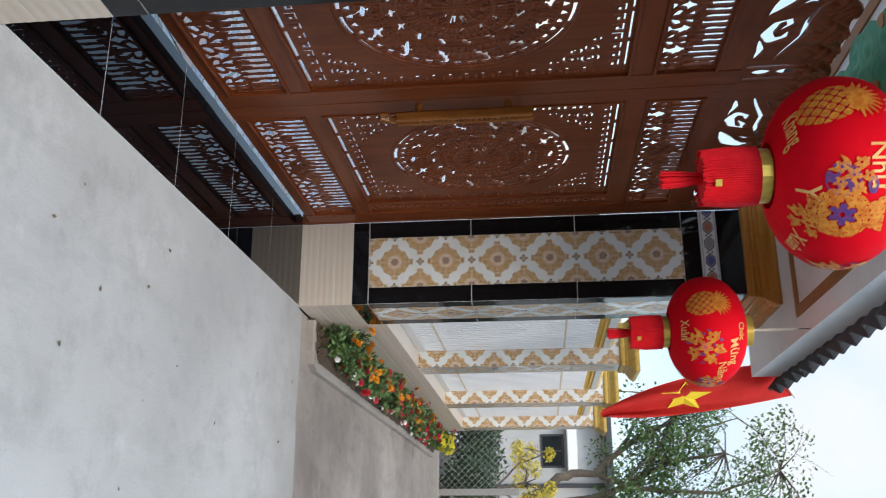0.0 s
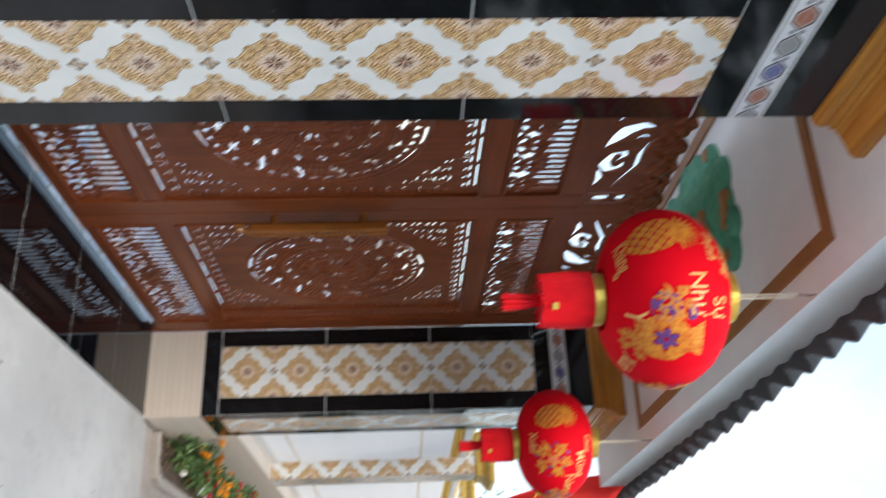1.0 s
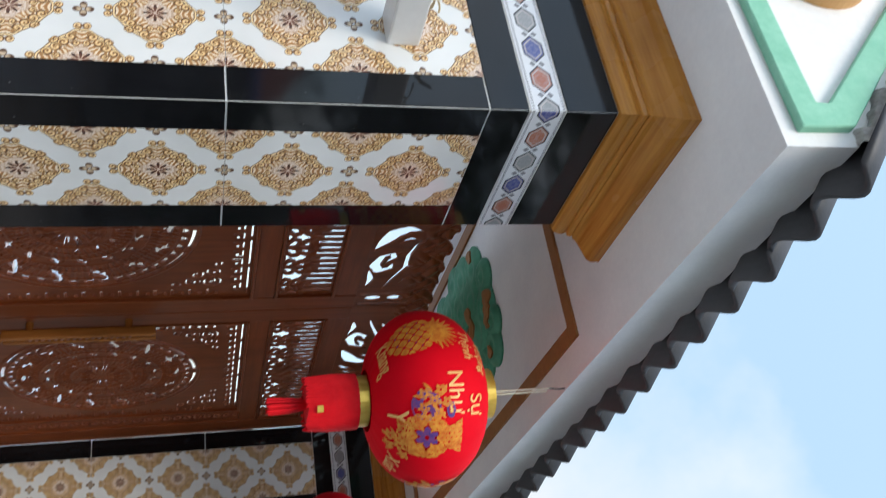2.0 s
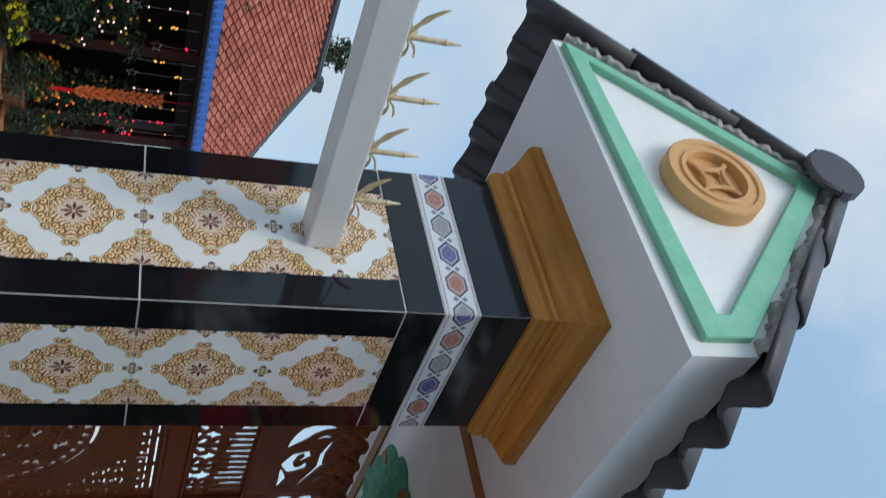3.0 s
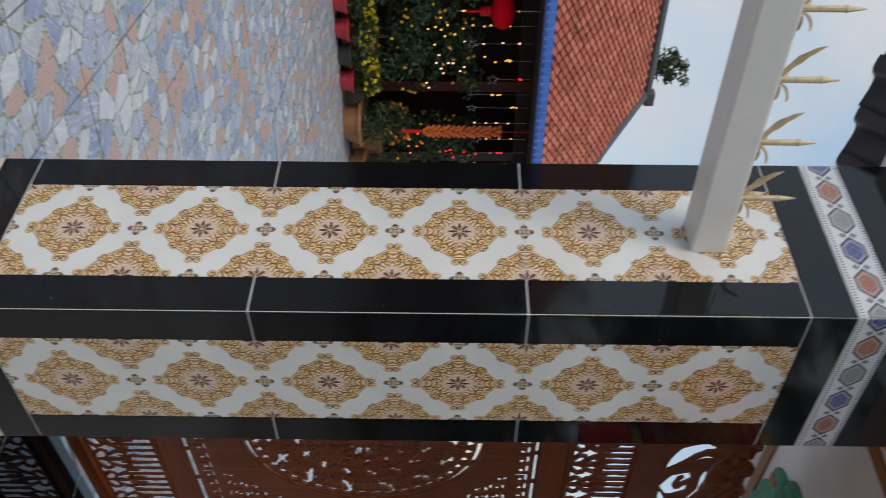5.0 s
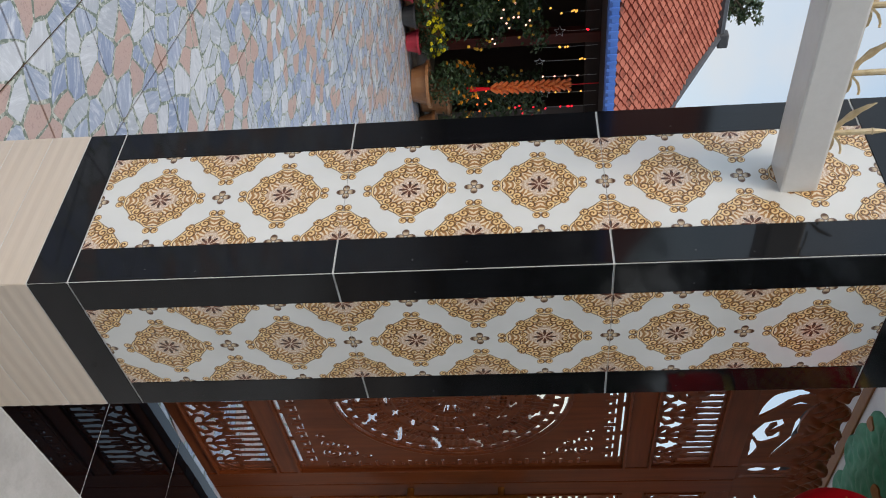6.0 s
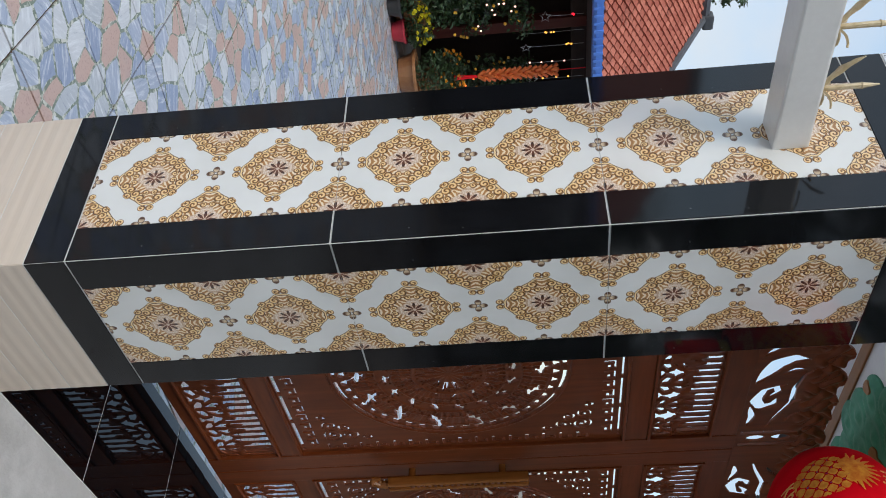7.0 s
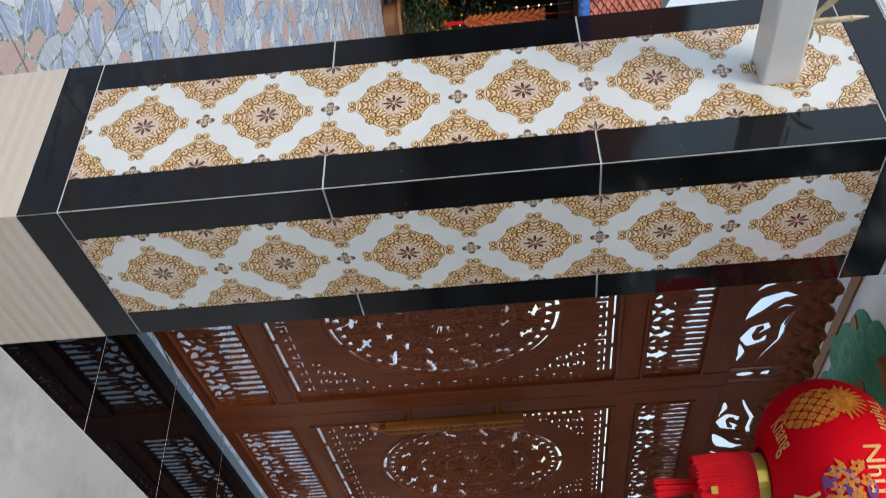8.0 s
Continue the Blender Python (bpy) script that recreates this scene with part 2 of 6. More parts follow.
def frieze_tile():
    """White border tile with pointed blue, rust and grey medallions and beaded edges."""
    n = Nodes("medallion_border_tile")
    u, _, v = n.xyz(n.coords())
    k = n.op("FLOOR", n.op("DIVIDE", u, 0.1))
    du = n.op("SUBTRACT", n.op("SUBTRACT", u, n.op("MULTIPLY", k, 0.1)), 0.05)
    au, av = n.op("ABSOLUTE", du), n.op("ABSOLUTE", n.op("SUBTRACT", v, 0.046))
    shape = n.op("MAXIMUM", n.op("DIVIDE", av, 0.0275), n.op("ADD", n.op("DIVIDE", au, 0.046), n.op("DIVIDE", av, 0.046)))
    third = n.op("FLOORED_MODULO", k, 3.0)
    tint = n.mix(n.op("COMPARE", third, 0.0, 0.4), n.mix(n.op("COMPARE", third, 1.0, 0.4), (0.24, 0.25, 0.25), (0.36, 0.11, 0.055)), (0.055, 0.07, 0.25))
    vec = n.put("ShaderNodeCombineXYZ", {0: au, 1: av, 2: k}).outputs[0]
    swirl = n.step(n.noise(vec, 120.0, 3), 0.42, 0.58)
    tint = n.mix(n.op("MULTIPLY", swirl, 0.22), tint, (0.55, 0.52, 0.52))
    tint = n.mix(n.step(shape, 0.86, 0.90), tint, (0.035, 0.030, 0.035))
    tint = n.mix(n.op("MULTIPLY", n.step(shape, 0.66, 0.70), n.op("SUBTRACT", 1.0, n.step(shape, 0.76, 0.80))), tint, (0.46, 0.40, 0.38))
    ins = n.op("SUBTRACT", 1.0, n.step(shape, 0.98, 1.02))
    cu = n.op("SUBTRACT", 0.05, au)
    sprig = n.op("SUBTRACT", 1.0, n.step(n.op("ADD", cu, n.op("MULTIPLY", n.op("ABSOLUTE", n.op("SUBTRACT", av, 0.012)), 1.0)), 0.008, 0.010))
    beads = n.op("MULTIPLY", n.op("GREATER_THAN", n.op("SINE", n.op("MULTIPLY", u, 760.0)), 0.0), n.op("MULTIPLY", n.step(av, 0.0350, 0.0355), n.op("SUBTRACT", 1.0, n.step(av, 0.0415, 0.042))))
    col = n.mix(ins, n.mix(n.noise(n.coords(), 60.0, 2), (0.62, 0.63, 0.66), (0.70, 0.71, 0.73)), tint)
    col = n.mix(n.op("MULTIPLY", sprig, 0.8), col, (0.09, 0.085, 0.10))
    col = n.mix(n.op("MULTIPLY", beads, 0.92), col, (0.12, 0.12, 0.13))
    return n.done(col, 0.15, 0.0, Coat_Weight=0.3, Coat_Roughness=0.05)


def black_glaze(name, rough=0.07, tint=(0.004, 0.0042, 0.005), gloss=0.30, uneven=0.10):
    n = Nodes(name)
    v = n.coords()
    big, fine = n.noise(v, 7.0, 5), n.noise(v, 150.0, 2)
    specks = n.step(n.noise(v, 75.0, 1), 0.77, 0.80)
    col = n.mix(n.step(big, 0.35, 0.7), tint, tuple(c * 2.2 for c in tint))
    col = n.mix(n.op("MULTIPLY", specks, 0.35), col, (0.16, 0.16, 0.16))
    n.bump(n.noise(v, 3.0, 2), 0.05, 0.004)
    return n.done(col, n.op("ADD", rough, n.op("MULTIPLY", n.step(big, 0.55, 0.8), uneven)), 0.0, Specular_IOR_Level=gloss)


def cream_tile():
    n = Nodes("cream_stone_tile")
    p = n.coords()
    st = n.put("ShaderNodeMapping", {"Vector": p, "Scale": (1.2, 1.2, 45.0)}).outputs[0]
    g, m = n.noise(st, 1.0, 4), n.noise(p, 9.0, 4)
    col = n.mix(n.step(g, 0.3, 0.7), (0.54, 0.45, 0.37), (0.615, 0.53, 0.445))
    col = n.mix(n.op("MULTIPLY", n.step(m, 0.5, 0.75), 0.25), col, (0.52, 0.42, 0.33))
    n.bump(g, 0.08, 0.003)
    return n.done(col, 0.33)


def paving_tile():
    """Printed garden tile: a mosaic of rose, blue-grey and pale marble pieces in green-grey pebbled joints."""
    n = Nodes("mosaic_paving_tile")
    p = n.place()
    warp = n.put("ShaderNodeTexNoise", {"Vector": p, "Scale": 2.3, "Detail": 2.0}).outputs["Color"]
    q = n.put("ShaderNodeVectorMath", {0: p, 1: n.put("ShaderNodeVectorMath", {0: warp, "Scale": 0.14}, operation="SCALE").outputs[0]}, operation="ADD").outputs[0]
    q = n.put("ShaderNodeMapping", {"Vector": q, "Scale": (1.25, 0.85, 0.0), "Rotation": (0, 0, 0.5)}).outputs[0]
    vo = n.put("ShaderNodeTexVoronoi", {"Vector": q, "Scale": 8.2, "Randomness": 0.95}, feature="F1", voronoi_dimensions="2D")
    ed = n.put("ShaderNodeTexVoronoi", {"Vector": q, "Scale": 8.2, "Randomness": 0.95}, feature="DISTANCE_TO_EDGE", voronoi_dimensions="2D").outputs["Distance"]
    pick = n.xyz(vo.outputs["Color"])[0]
    ramp = n.put("ShaderNodeValToRGB", {"Fac": pick})
    e = ramp.color_ramp
    e.interpolation = "CONSTANT"
    for i, (at, c) in enumerate([(0.0, (0.46, 0.315, 0.27)), (0.26, (0.30, 0.35, 0.45)), (0.48, (0.50, 0.52, 0.55)), (0.62, (0.215, 0.27, 0.39)), (0.84, (0.38, 0.41, 0.45))]):
        el = e.elements[i] if i < 2 else e.elements.new(at)
        el.position, el.color = at, (*c, 1)
    # streaks of marble, turned differently in each piece; the rose pieces are plain and speckled
    lean = n.op("MULTIPLY", n.xyz(vo.outputs["Color"])[2], 2.2)
    tilt = n.put("ShaderNodeVectorRotate", {"Vector": q, "Angle": lean}).outputs[0]
    veins = n.noise(n.put("ShaderNodeMapping", {"Vector": tilt, "Scale": (46, 7, 1)}).outputs[0], 1.0, 5, 0.75)
    marble = n.mix(n.op("MULTIPLY", n.step(veins, 0.50, 0.66), 0.80), ramp.outputs[0], (0.66, 0.68, 0.71))
    marble = n.mix(n.op("MULTIPLY", n.op("SUBTRACT", 1.0, n.step(veins, 0.30, 0.42)), 0.75), marble, (0.11, 0.15, 0.26))
    speck = n.mix(n.step(n.noise(p, 140.0, 2), 0.55, 0.7), ramp.outputs[0], (0.34, 0.22, 0.20))
    col = n.mix(n.op("LESS_THAN", pick, 0.26), marble, speck)
    col = n.mix(n.op("MULTIPLY", n.step(n.noise(p, 5.0, 4), 0.5, 0.8), 0.25), col, (0.22, 0.23, 0.27))
    peb = n.put("ShaderNodeTexVoronoi", {"Vector": p, "Scale": 95.0}, feature="F1").outputs["Color"]
    pebble = n.mix(n.step(n.xyz(peb)[1], 0.4, 0.9), (0.15, 0.19, 0.15), (0.52, 0.53, 0.47))
    reach = n.op("MULTIPLY", n.step(n.noise(p, 6.0, 3), 0.35, 0.7), 0.075)
    joint = n.op("SUBTRACT", 1.0, n.step(n.op("SUBTRACT", ed, reach), 0.012, 0.028))
    col = n.mix(joint, col, pebble)
    n.bump(n.op("SUBTRACT", n.op("MULTIPLY", veins, 0.1), joint), 0.25, 0.002)
    return n.done(col, n.op("ADD", 0.32, n.op("MULTIPLY", joint, 0.25)))


def foliage(name, a, b):
    n = Nodes(name)
    rnd = n.put("ShaderNodeNewGeometry").outputs["Random Per Island"]
    col = n.mix(rnd, a, b)
    col = n.mix(n.op("MULTIPLY", n.noise(n.place(), 30.0, 2), 0.3), col, tuple(c * 0.5 for c in a))
    return n.done(col, 0.5, 0.0, Transmission_Weight=0.0, Subsurface_Weight=0.0)


def glow(name, color, strength):
    n = Nodes(name)
    n.set(n.b.inputs["Emission Color"], rgba(color))
    return n.done(color, 0.5, 0.0, Emission_Strength=strength)


TILE, FRIEZE, BLACK, CREAM = scroll_tile(), frieze_tile(), black_glaze("black_glazed_tile"), cream_tile()
GRANITE = black_glaze("black_granite", 0.010, (0.0016, 0.0018, 0.0026), 0.26, 0.02)
GROUT = surface("white_grout", (0.62, 0.62, 0.60), (0.50, 0.50, 0.48), 20, 0.8)
GRAINED = wood("ochre_grained_paint", (0.33, 0.115, 0.016), (0.60, 0.28, 0.060), 0.24, "xy", 1.0)
OCHRE = surface("ochre_paint", (0.56, 0.29, 0.10), (0.64, 0.36, 0.15), 12, 0.55, bump=0.2)
WHITEWASH = surface("white_painted_render", (0.80, 0.80, 0.79), (0.72, 0.72, 0.72), 5, 0.75, bump=0.25)
GREEN = surface("mint_paint", (0.17, 0.46, 0.31), (0.24, 0.54, 0.39), 14, 0.55, bump=0.3)
CLOUD_GREEN = surface("jade_paint", (0.035, 0.21, 0.12), (0.07, 0.31, 0.19), 16, 0.6, bump=0.5, fine=40)
TRIM_BROWN = surface("brown_trim_paint", (0.27, 0.11, 0.03), (0.36, 0.16, 0.05), 12, 0.55)
ROOF_DARK = surface("charcoal_roof_tile", (0.035, 0.036, 0.040), (0.060, 0.060, 0.066), 9, 0.55, bump=0.3, vary=0.25)
MORTAR = surface("rough_mortar", (0.46, 0.45, 0.43), (0.24, 0.23, 0.22), 30, 0.9, bump=0.8, fine=90)
GATE_WOOD = wood("varnished_red_brown_wood", (0.135, 0.027, 0.0075), (0.235, 0.056, 0.0155), 0.30, "z")
GATE_RAIL = wood("varnished_red_brown_rail", (0.135, 0.027, 0.0075), (0.235, 0.056, 0.0155), 0.30, "x")
HANDLE = wood("amber_varnished_wood", (0.22, 0.068, 0.014), (0.36, 0.125, 0.028), 0.22, "z")
SILK = surface("red_silk", (0.72, 0.002, 0.012), (0.62, 0.001, 0.010), 5, 0.75, bump=0.1, fine=220, dist=0.001, spec=0.10)
FRINGE = surface("red_fringe", (0.72, 0.008, 0.016), (0.58, 0.004, 0.012), 40, 0.6, spec=0.2)
GOLD_PAPER = surface("gold_paper", (0.62, 0.40, 0.06), (0.75, 0.53, 0.13), 10, 0.3, metal=0.6)
PRINT_GOLD = surface("gold_print", (0.52, 0.10, 0.014), (0.72, 0.31, 0.045), 45, 0.5, spec=0.2)
PRINT_BLUE = surface("blue_print", (0.07, 0.04, 0.20), (0.20, 0.05, 0.16), 60, 0.5, spec=0.2)
PRINT_PINK = surface("pink_print", (0.70, 0.05, 0.12), (0.55, 0.03, 0.15), 40, 0.5)
LETTER = surface("gold_lettering", (0.70, 0.34, 0.09), (0.76, 0.42, 0.14), 30, 0.45)
STEEL_WHITE = surface("white_powder_coat", (0.70, 0.69, 0.67), (0.62, 0.61, 0.59), 3, 0.35, bump=0.05)
FENCE_WHITE = surface("white_sheet_metal", (0.83, 0.84, 0.85), (0.77, 0.78, 0.80), 3, 0.4, bump=0.05)
GILT = surface("gilded_steel", (0.44, 0.33, 0.18), (0.62, 0.51, 0.34), 30, 0.4, metal=0.35)
GILT_BRIGHT = surface("gold_painted_steel", (0.50, 0.29, 0.05), (0.62, 0.40, 0.10), 30, 0.4, metal=0.2)
STRING = surface("pale_cord", (0.60, 0.55, 0.45), (0.50, 0.45, 0.36), 50, 0.8)
DARK_IRON = surface("dark_iron", (0.03, 0.03, 0.035), (0.06, 0.06, 0.065), 20, 0.5)
CONCRETE = concrete("pale_concrete", (0.50, 0.495, 0.485), (0.385, 0.38, 0.37), (0.275, 0.265, 0.25), (0.27, 0.245, 0.22))
OLD_CONCRETE = concrete("worn_concrete", (0.36, 0.305, 0.265), (0.175, 0.143, 0.122), (0.085, 0.070, 0.060))
KERB = concrete("worn_kerb", (0.34, 0.30, 0.265), (0.23, 0.20, 0.175), (0.13, 0.11, 0.095))
EARTH = concrete("packed_earth", (0.20, 0.16, 0.12), (0.15, 0.12, 0.09), (0.10, 0.08, 0.06))
SOIL = surface("dark_soil", (0.055, 0.035, 0.022), (0.10, 0.065, 0.04), 25, 0.95, bump=0.9, dist=0.02)
PAVING = paving_tile()


# ---- building helpers ----
YAW = 0.8                                   # degrees by which the gatehouse is out of line with its first pillar
HOUSE = pose(0, 0, 0, 0, 0, YAW)            # the gatehouse's own frame


def thing(name, label, category, m=Matrix(), group="", kind=""):
    return place_at(tagged(new(name), label, category, group, kind), m)


def place_at(ob, m):
    ob.matrix_basis = m
    return ob


def mesh_of(name, bm, material, smooth=False):
    me = bpy.data.meshes.new(name)
    bm.to_mesh(me)
    bm.free()
    me.materials.append(material)
    if smooth:
        me.polygons.foreach_set("use_smooth", [True] * len(me.polygons))
    return me


def raw_mesh(name, verts, faces, material, smooth=False):
    me = bpy.data.meshes.new(name)
    me.from_pydata(verts, [], faces)
    me.materials.append(material)
    if smooth:
        me.polygons.foreach_set("use_smooth", [True] * len(me.polygons))
    me.update()
    return me


def part(name, data, material=None, parent=None, label="", m=None, smooth=False):
    """Links a bmesh or a mesh as one object under parent."""
    me = data if isinstance(data, bpy.types.Mesh) else mesh_of(name, data, material, smooth)
    ob = new(name, me)
    ob.parent = parent
    if m is not None:
        ob.matrix_basis = m
    return tagged(ob, label)


def box(bm, x0, x1, y0, y1, z0, z1, bevel=0.0):
    got = bmesh.ops.create_cube(bm, size=1, matrix=Matrix.LocRotScale(((x0 + x1) / 2, (y0 + y1) / 2, (z0 + z1) / 2), None, (x1 - x0, y1 - y0, z1 - z0)))
    if bevel:
        edges = {e for v in got["verts"] for e in v.link_edges}
        bmesh.ops.bevel(bm, geom=list(edges), offset=bevel, segments=2, affect="EDGES", profile=0.6)
    return bm


def boxes(*rows, bevel=0.0):
    bm = bmesh.new()
    for r in rows:
        box(bm, *r, bevel=bevel)
    return bm


def lathe(profile, seg=24, bm=None, at=(0, 0, 0), caps=True):
    """A turned form from (radius, height) rows."""
    bm = bm or bmesh.new()
    rings = []
    for r, z in profile:
        rings.append([bm.verts.new((at[0] + r * math.cos(TAU * i / seg), at[1] + r * math.sin(TAU * i / seg), at[2] + z)) for i in range(seg)])
    for a, b in zip(rings, rings[1:]):
        for i in range(seg):
            bm.faces.new((a[i], a[(i + 1) % seg], b[(i + 1) % seg], b[i]))
    if caps:
        bm.faces.new(rings[0][::-1])
        bm.faces.new(rings[-1])
    return bm


def tube(points, radius, seg=6, bm=None):
    """A round bar along points; radius may be one number or one for each point."""
    bm = bm or bmesh.new()
    pts = [Vector(p) for p in points]
    radii = radius if isinstance(radius, (list, tuple)) else [radius] * len(pts)
    rings, side = [], None
    for i, p in enumerate(pts):
        way = (pts[min(i + 1, len(pts) - 1)] - pts[max(i - 1, 0)]).normalized()
        if side is None:
            side = way.orthogonal().normalized()
        side = (side - way * side.dot(way)).normalized()
        up = way.cross(side)
        rings.append([bm.verts.new(p + (side * math.cos(TAU * k / seg) + up * math.sin(TAU * k / seg)) * radii[i]) for k in range(seg)])
    for a, b in zip(rings, rings[1:]):
        for k in range(seg):
            bm.faces.new((a[k], a[(k + 1) % seg], b[(k + 1) % seg], b[k]))
    bm.faces.new(rings[0][::-1])
    bm.faces.new(rings[-1])
    return bm


def carved(name, x0, x1, z0, z1, step, field, thick, material, relief=None):
    """A board carved through wherever field(x, z) is negative, with its edges eased onto the outline. The front faces -y and carries the relief."""
    nx, nz = max(2, round((x1 - x0) / step)), max(2, round((z1 - z0) / step))
    X, Z = np.meshgrid(np.linspace(x0, x1, nx + 1), np.linspace(z0, z1, nz + 1), indexing="ij")
    f = field(X, Z)
    solid = (f[:-1, :-1] + f[1:, :-1] + f[:-1, 1:] + f[1:, 1:]) > 0
    pad = np.pad(solid, 1)
    near = pad[:-1, :-1].astype(int) + pad[1:, :-1] + pad[:-1, 1:] + pad[1:, 1:]
    rim = (near > 0) & (near < 4)
    rim[0, :] = rim[-1, :] = rim[:, 0] = rim[:, -1] = False
    hx, hz = (x1 - x0) / nx, (z1 - z0) / nz
    gx, gz = np.gradient(f, hx, hz)
    g2 = gx ** 2 + gz ** 2 + 1e-9
    X = X + np.where(rim, np.clip(-f * gx / g2, -0.55 * hx, 0.55 * hx), 0)
    Z = Z + np.where(rim, np.clip(-f * gz / g2, -0.55 * hz, 0.55 * hz), 0)
    Y = -relief(X, Z) if relief else np.zeros_like(X)
    n = X.size
    idx = np.arange(n).reshape(X.shape)
    verts = np.concatenate([np.stack([X, Y, Z], -1).reshape(-1, 3), np.stack([X, np.full_like(X, thick), Z], -1).reshape(-1, 3)])
    i, j = np.nonzero(solid)
    quads = [np.stack([idx[i, j], idx[i + 1, j], idx[i + 1, j + 1], idx[i, j + 1]], -1),
             np.stack([idx[i, j + 1], idx[i + 1, j + 1], idx[i + 1, j], idx[i, j]], -1) + n]
    for di, dj, a, b in ((-1, 0, (0, 1), (0, 0)), (1, 0, (1, 0), (1, 1)), (0, -1, (0, 0), (1, 0)), (0, 1, (1, 1), (0, 1))):
        open_side = solid & ~pad[1 + di:pad.shape[0] - 1 + di, 1 + dj:pad.shape[1] - 1 + dj]
        i, j = np.nonzero(open_side)
        va, vb = idx[i + a[0], j + a[1]], idx[i + b[0], j + b[1]]
        quads.append(np.stack([vb, va, va + n, vb + n], -1))
    faces = np.concatenate(quads)
    used, faces = np.unique(faces, return_inverse=True)
    return raw_mesh(name, verts[used].tolist(), faces.reshape(-1, 4).tolist(), material)


def ground_sheet(name, outline, z, thick, material, label):
    bm = bmesh.new()
    top = [bm.verts.new((x, y, z)) for x, y in outline]
    f = bm.faces.new(top)
    got = bmesh.ops.extrude_face_region(bm, geom=[f])
    bmesh.ops.translate(bm, verts=[v for v in got["geom"] if isinstance(v, bmesh.types.BMVert)], vec=(0, 0, -thick))
    bmesh.ops.recalc_face_normals(bm, faces=bm.faces[:])
    ob = new(name, mesh_of(name, bm, material))
    return tagged(ob, label, "ground", kind="structure")


# ---- ground ----
ground_sheet("ground", [(-900, -900), (900, -900), (900, 900), (-900, 900)], -0.06, 0.5, EARTH, "packed brown earth reaching to the horizon")
seam = [(3.60 + 0.035 * noise.noise(Vector((0, k * 0.9, 3))) + 0.02 * noise.noise(Vector((0, k * 3.1, 7))), -7 + 0.14 * k) for k in range(50)]
ground_sheet("pavement_apron", [(-7, -7), *seam, (3.60, 0.03), (3.5, 0.055), (2.9, 0.047), (2.2, 0.040), (1.6, 0.026), (1.0, 0.022), (0.45, 0.008), (0.0, -0.002), (-7, -0.002)], 0.0, 0.2, CONCRETE, "pale trowelled concrete apron with stains before the gate")
ground_sheet("road", [(3.40, -7), (14, -7), (14, 0.2), (3.40, 0.045)], -0.012, 0.2, OLD_CONCRETE, "worn brown-grey concrete lane beside the planter")

# ---- polished threshold under the gate ----
threshold = tagged(new("threshold"), "polished black granite threshold slabs under the gate", "threshold", kind="structure")
place_at(threshold, HOUSE)
part("bed", boxes((0.495, 3.52, 0.0, 0.545, -0.1, 0.0025)), GROUT, threshold)


# ---- pillars ----
TILE_D = 0.010                              # how far the tiles stand off the core
_piece = {}


def tile_mesh(name, w, h, material, bevel=0.0012):
    key = (name, round(w, 4), round(h, 4))
    if key not in _piece:
        _piece[key] = mesh_of(name, box(bmesh.new(), -w / 2, w / 2, 0, TILE_D, 0, h, bevel), material)
    return _piece[key]


def cream_mesh(w, h):
    """A cream wall tile with three shallow reeds along its length."""
    key = ("cream", round(w, 4), round(h, 4))
    if key not in _piece:
        prof = [(0.0, 0.0)]
        for k in range(3):
            a = h * k / 3
            prof += [(0.0, a + 0.004), (0.0008, a + 0.014), (0.0008, a + h / 3 - 0.013), (0.0, a + h / 3 - 0.003)]
        prof += [(0.0, h)]
        bm = bmesh.new()
        rows = [[bm.verts.new((sx * w / 2, 0.0010 - d, z)) for sx in (-1, 1)] + [bm.verts.new((sx * w / 2, TILE_D, z)) for sx in (1, -1)] for d, z in prof]
        for a, b in zip(rows, rows[1:]):
            for k in range(4):
                bm.faces.new((a[k], a[(k + 1) % 4], b[(k + 1) % 4], b[k]))
        bm.faces.new(rows[0][::-1])
        bm.faces.new(rows[-1])
        _piece[key] = mesh_of("cream_tile", bm, CREAM)
    return _piece[key]


def cap_mesh(w, z0, z1, out, material):
    """A moulded capital: fillet, cove and a swelling lip, square in plan."""
    h = z1 - z0
    prof = [(0.004, 0.0), (0.012, 0.0), (0.020, 0.05), (0.025, 0.14), (0.025, 0.22), (0.020, 0.29), (0.030, 0.31), (0.033, 0.37), (0.030, 0.41), (0.040, 0.43), (0.046, 0.49), (0.060, 0.56), (0.082, 0.66), (0.098, 0.74), (0.106, 0.83), (0.106, 1.0)]
    bm = bmesh.new()
    rings = []
    for o, k in prof:
        o = o * out / 0.106
        rings.append([bm.verts.new(p) for p in ((-o, -o, z0 + k * h), (w + o, -o, z0 + k * h), (w + o, w + o, z0 + k * h), (-o, w + o, z0 + k * h))])
    for a, b in zip(rings, rings[1:]):
        for k in range(4):
            bm.faces.new((a[k], a[(k + 1) % 4], b[(k + 1) % 4], b[k]))
    bm.faces.new(rings[0][::-1])
    bm.faces.new(rings[-1])
    return mesh_of("capital", bm, material)


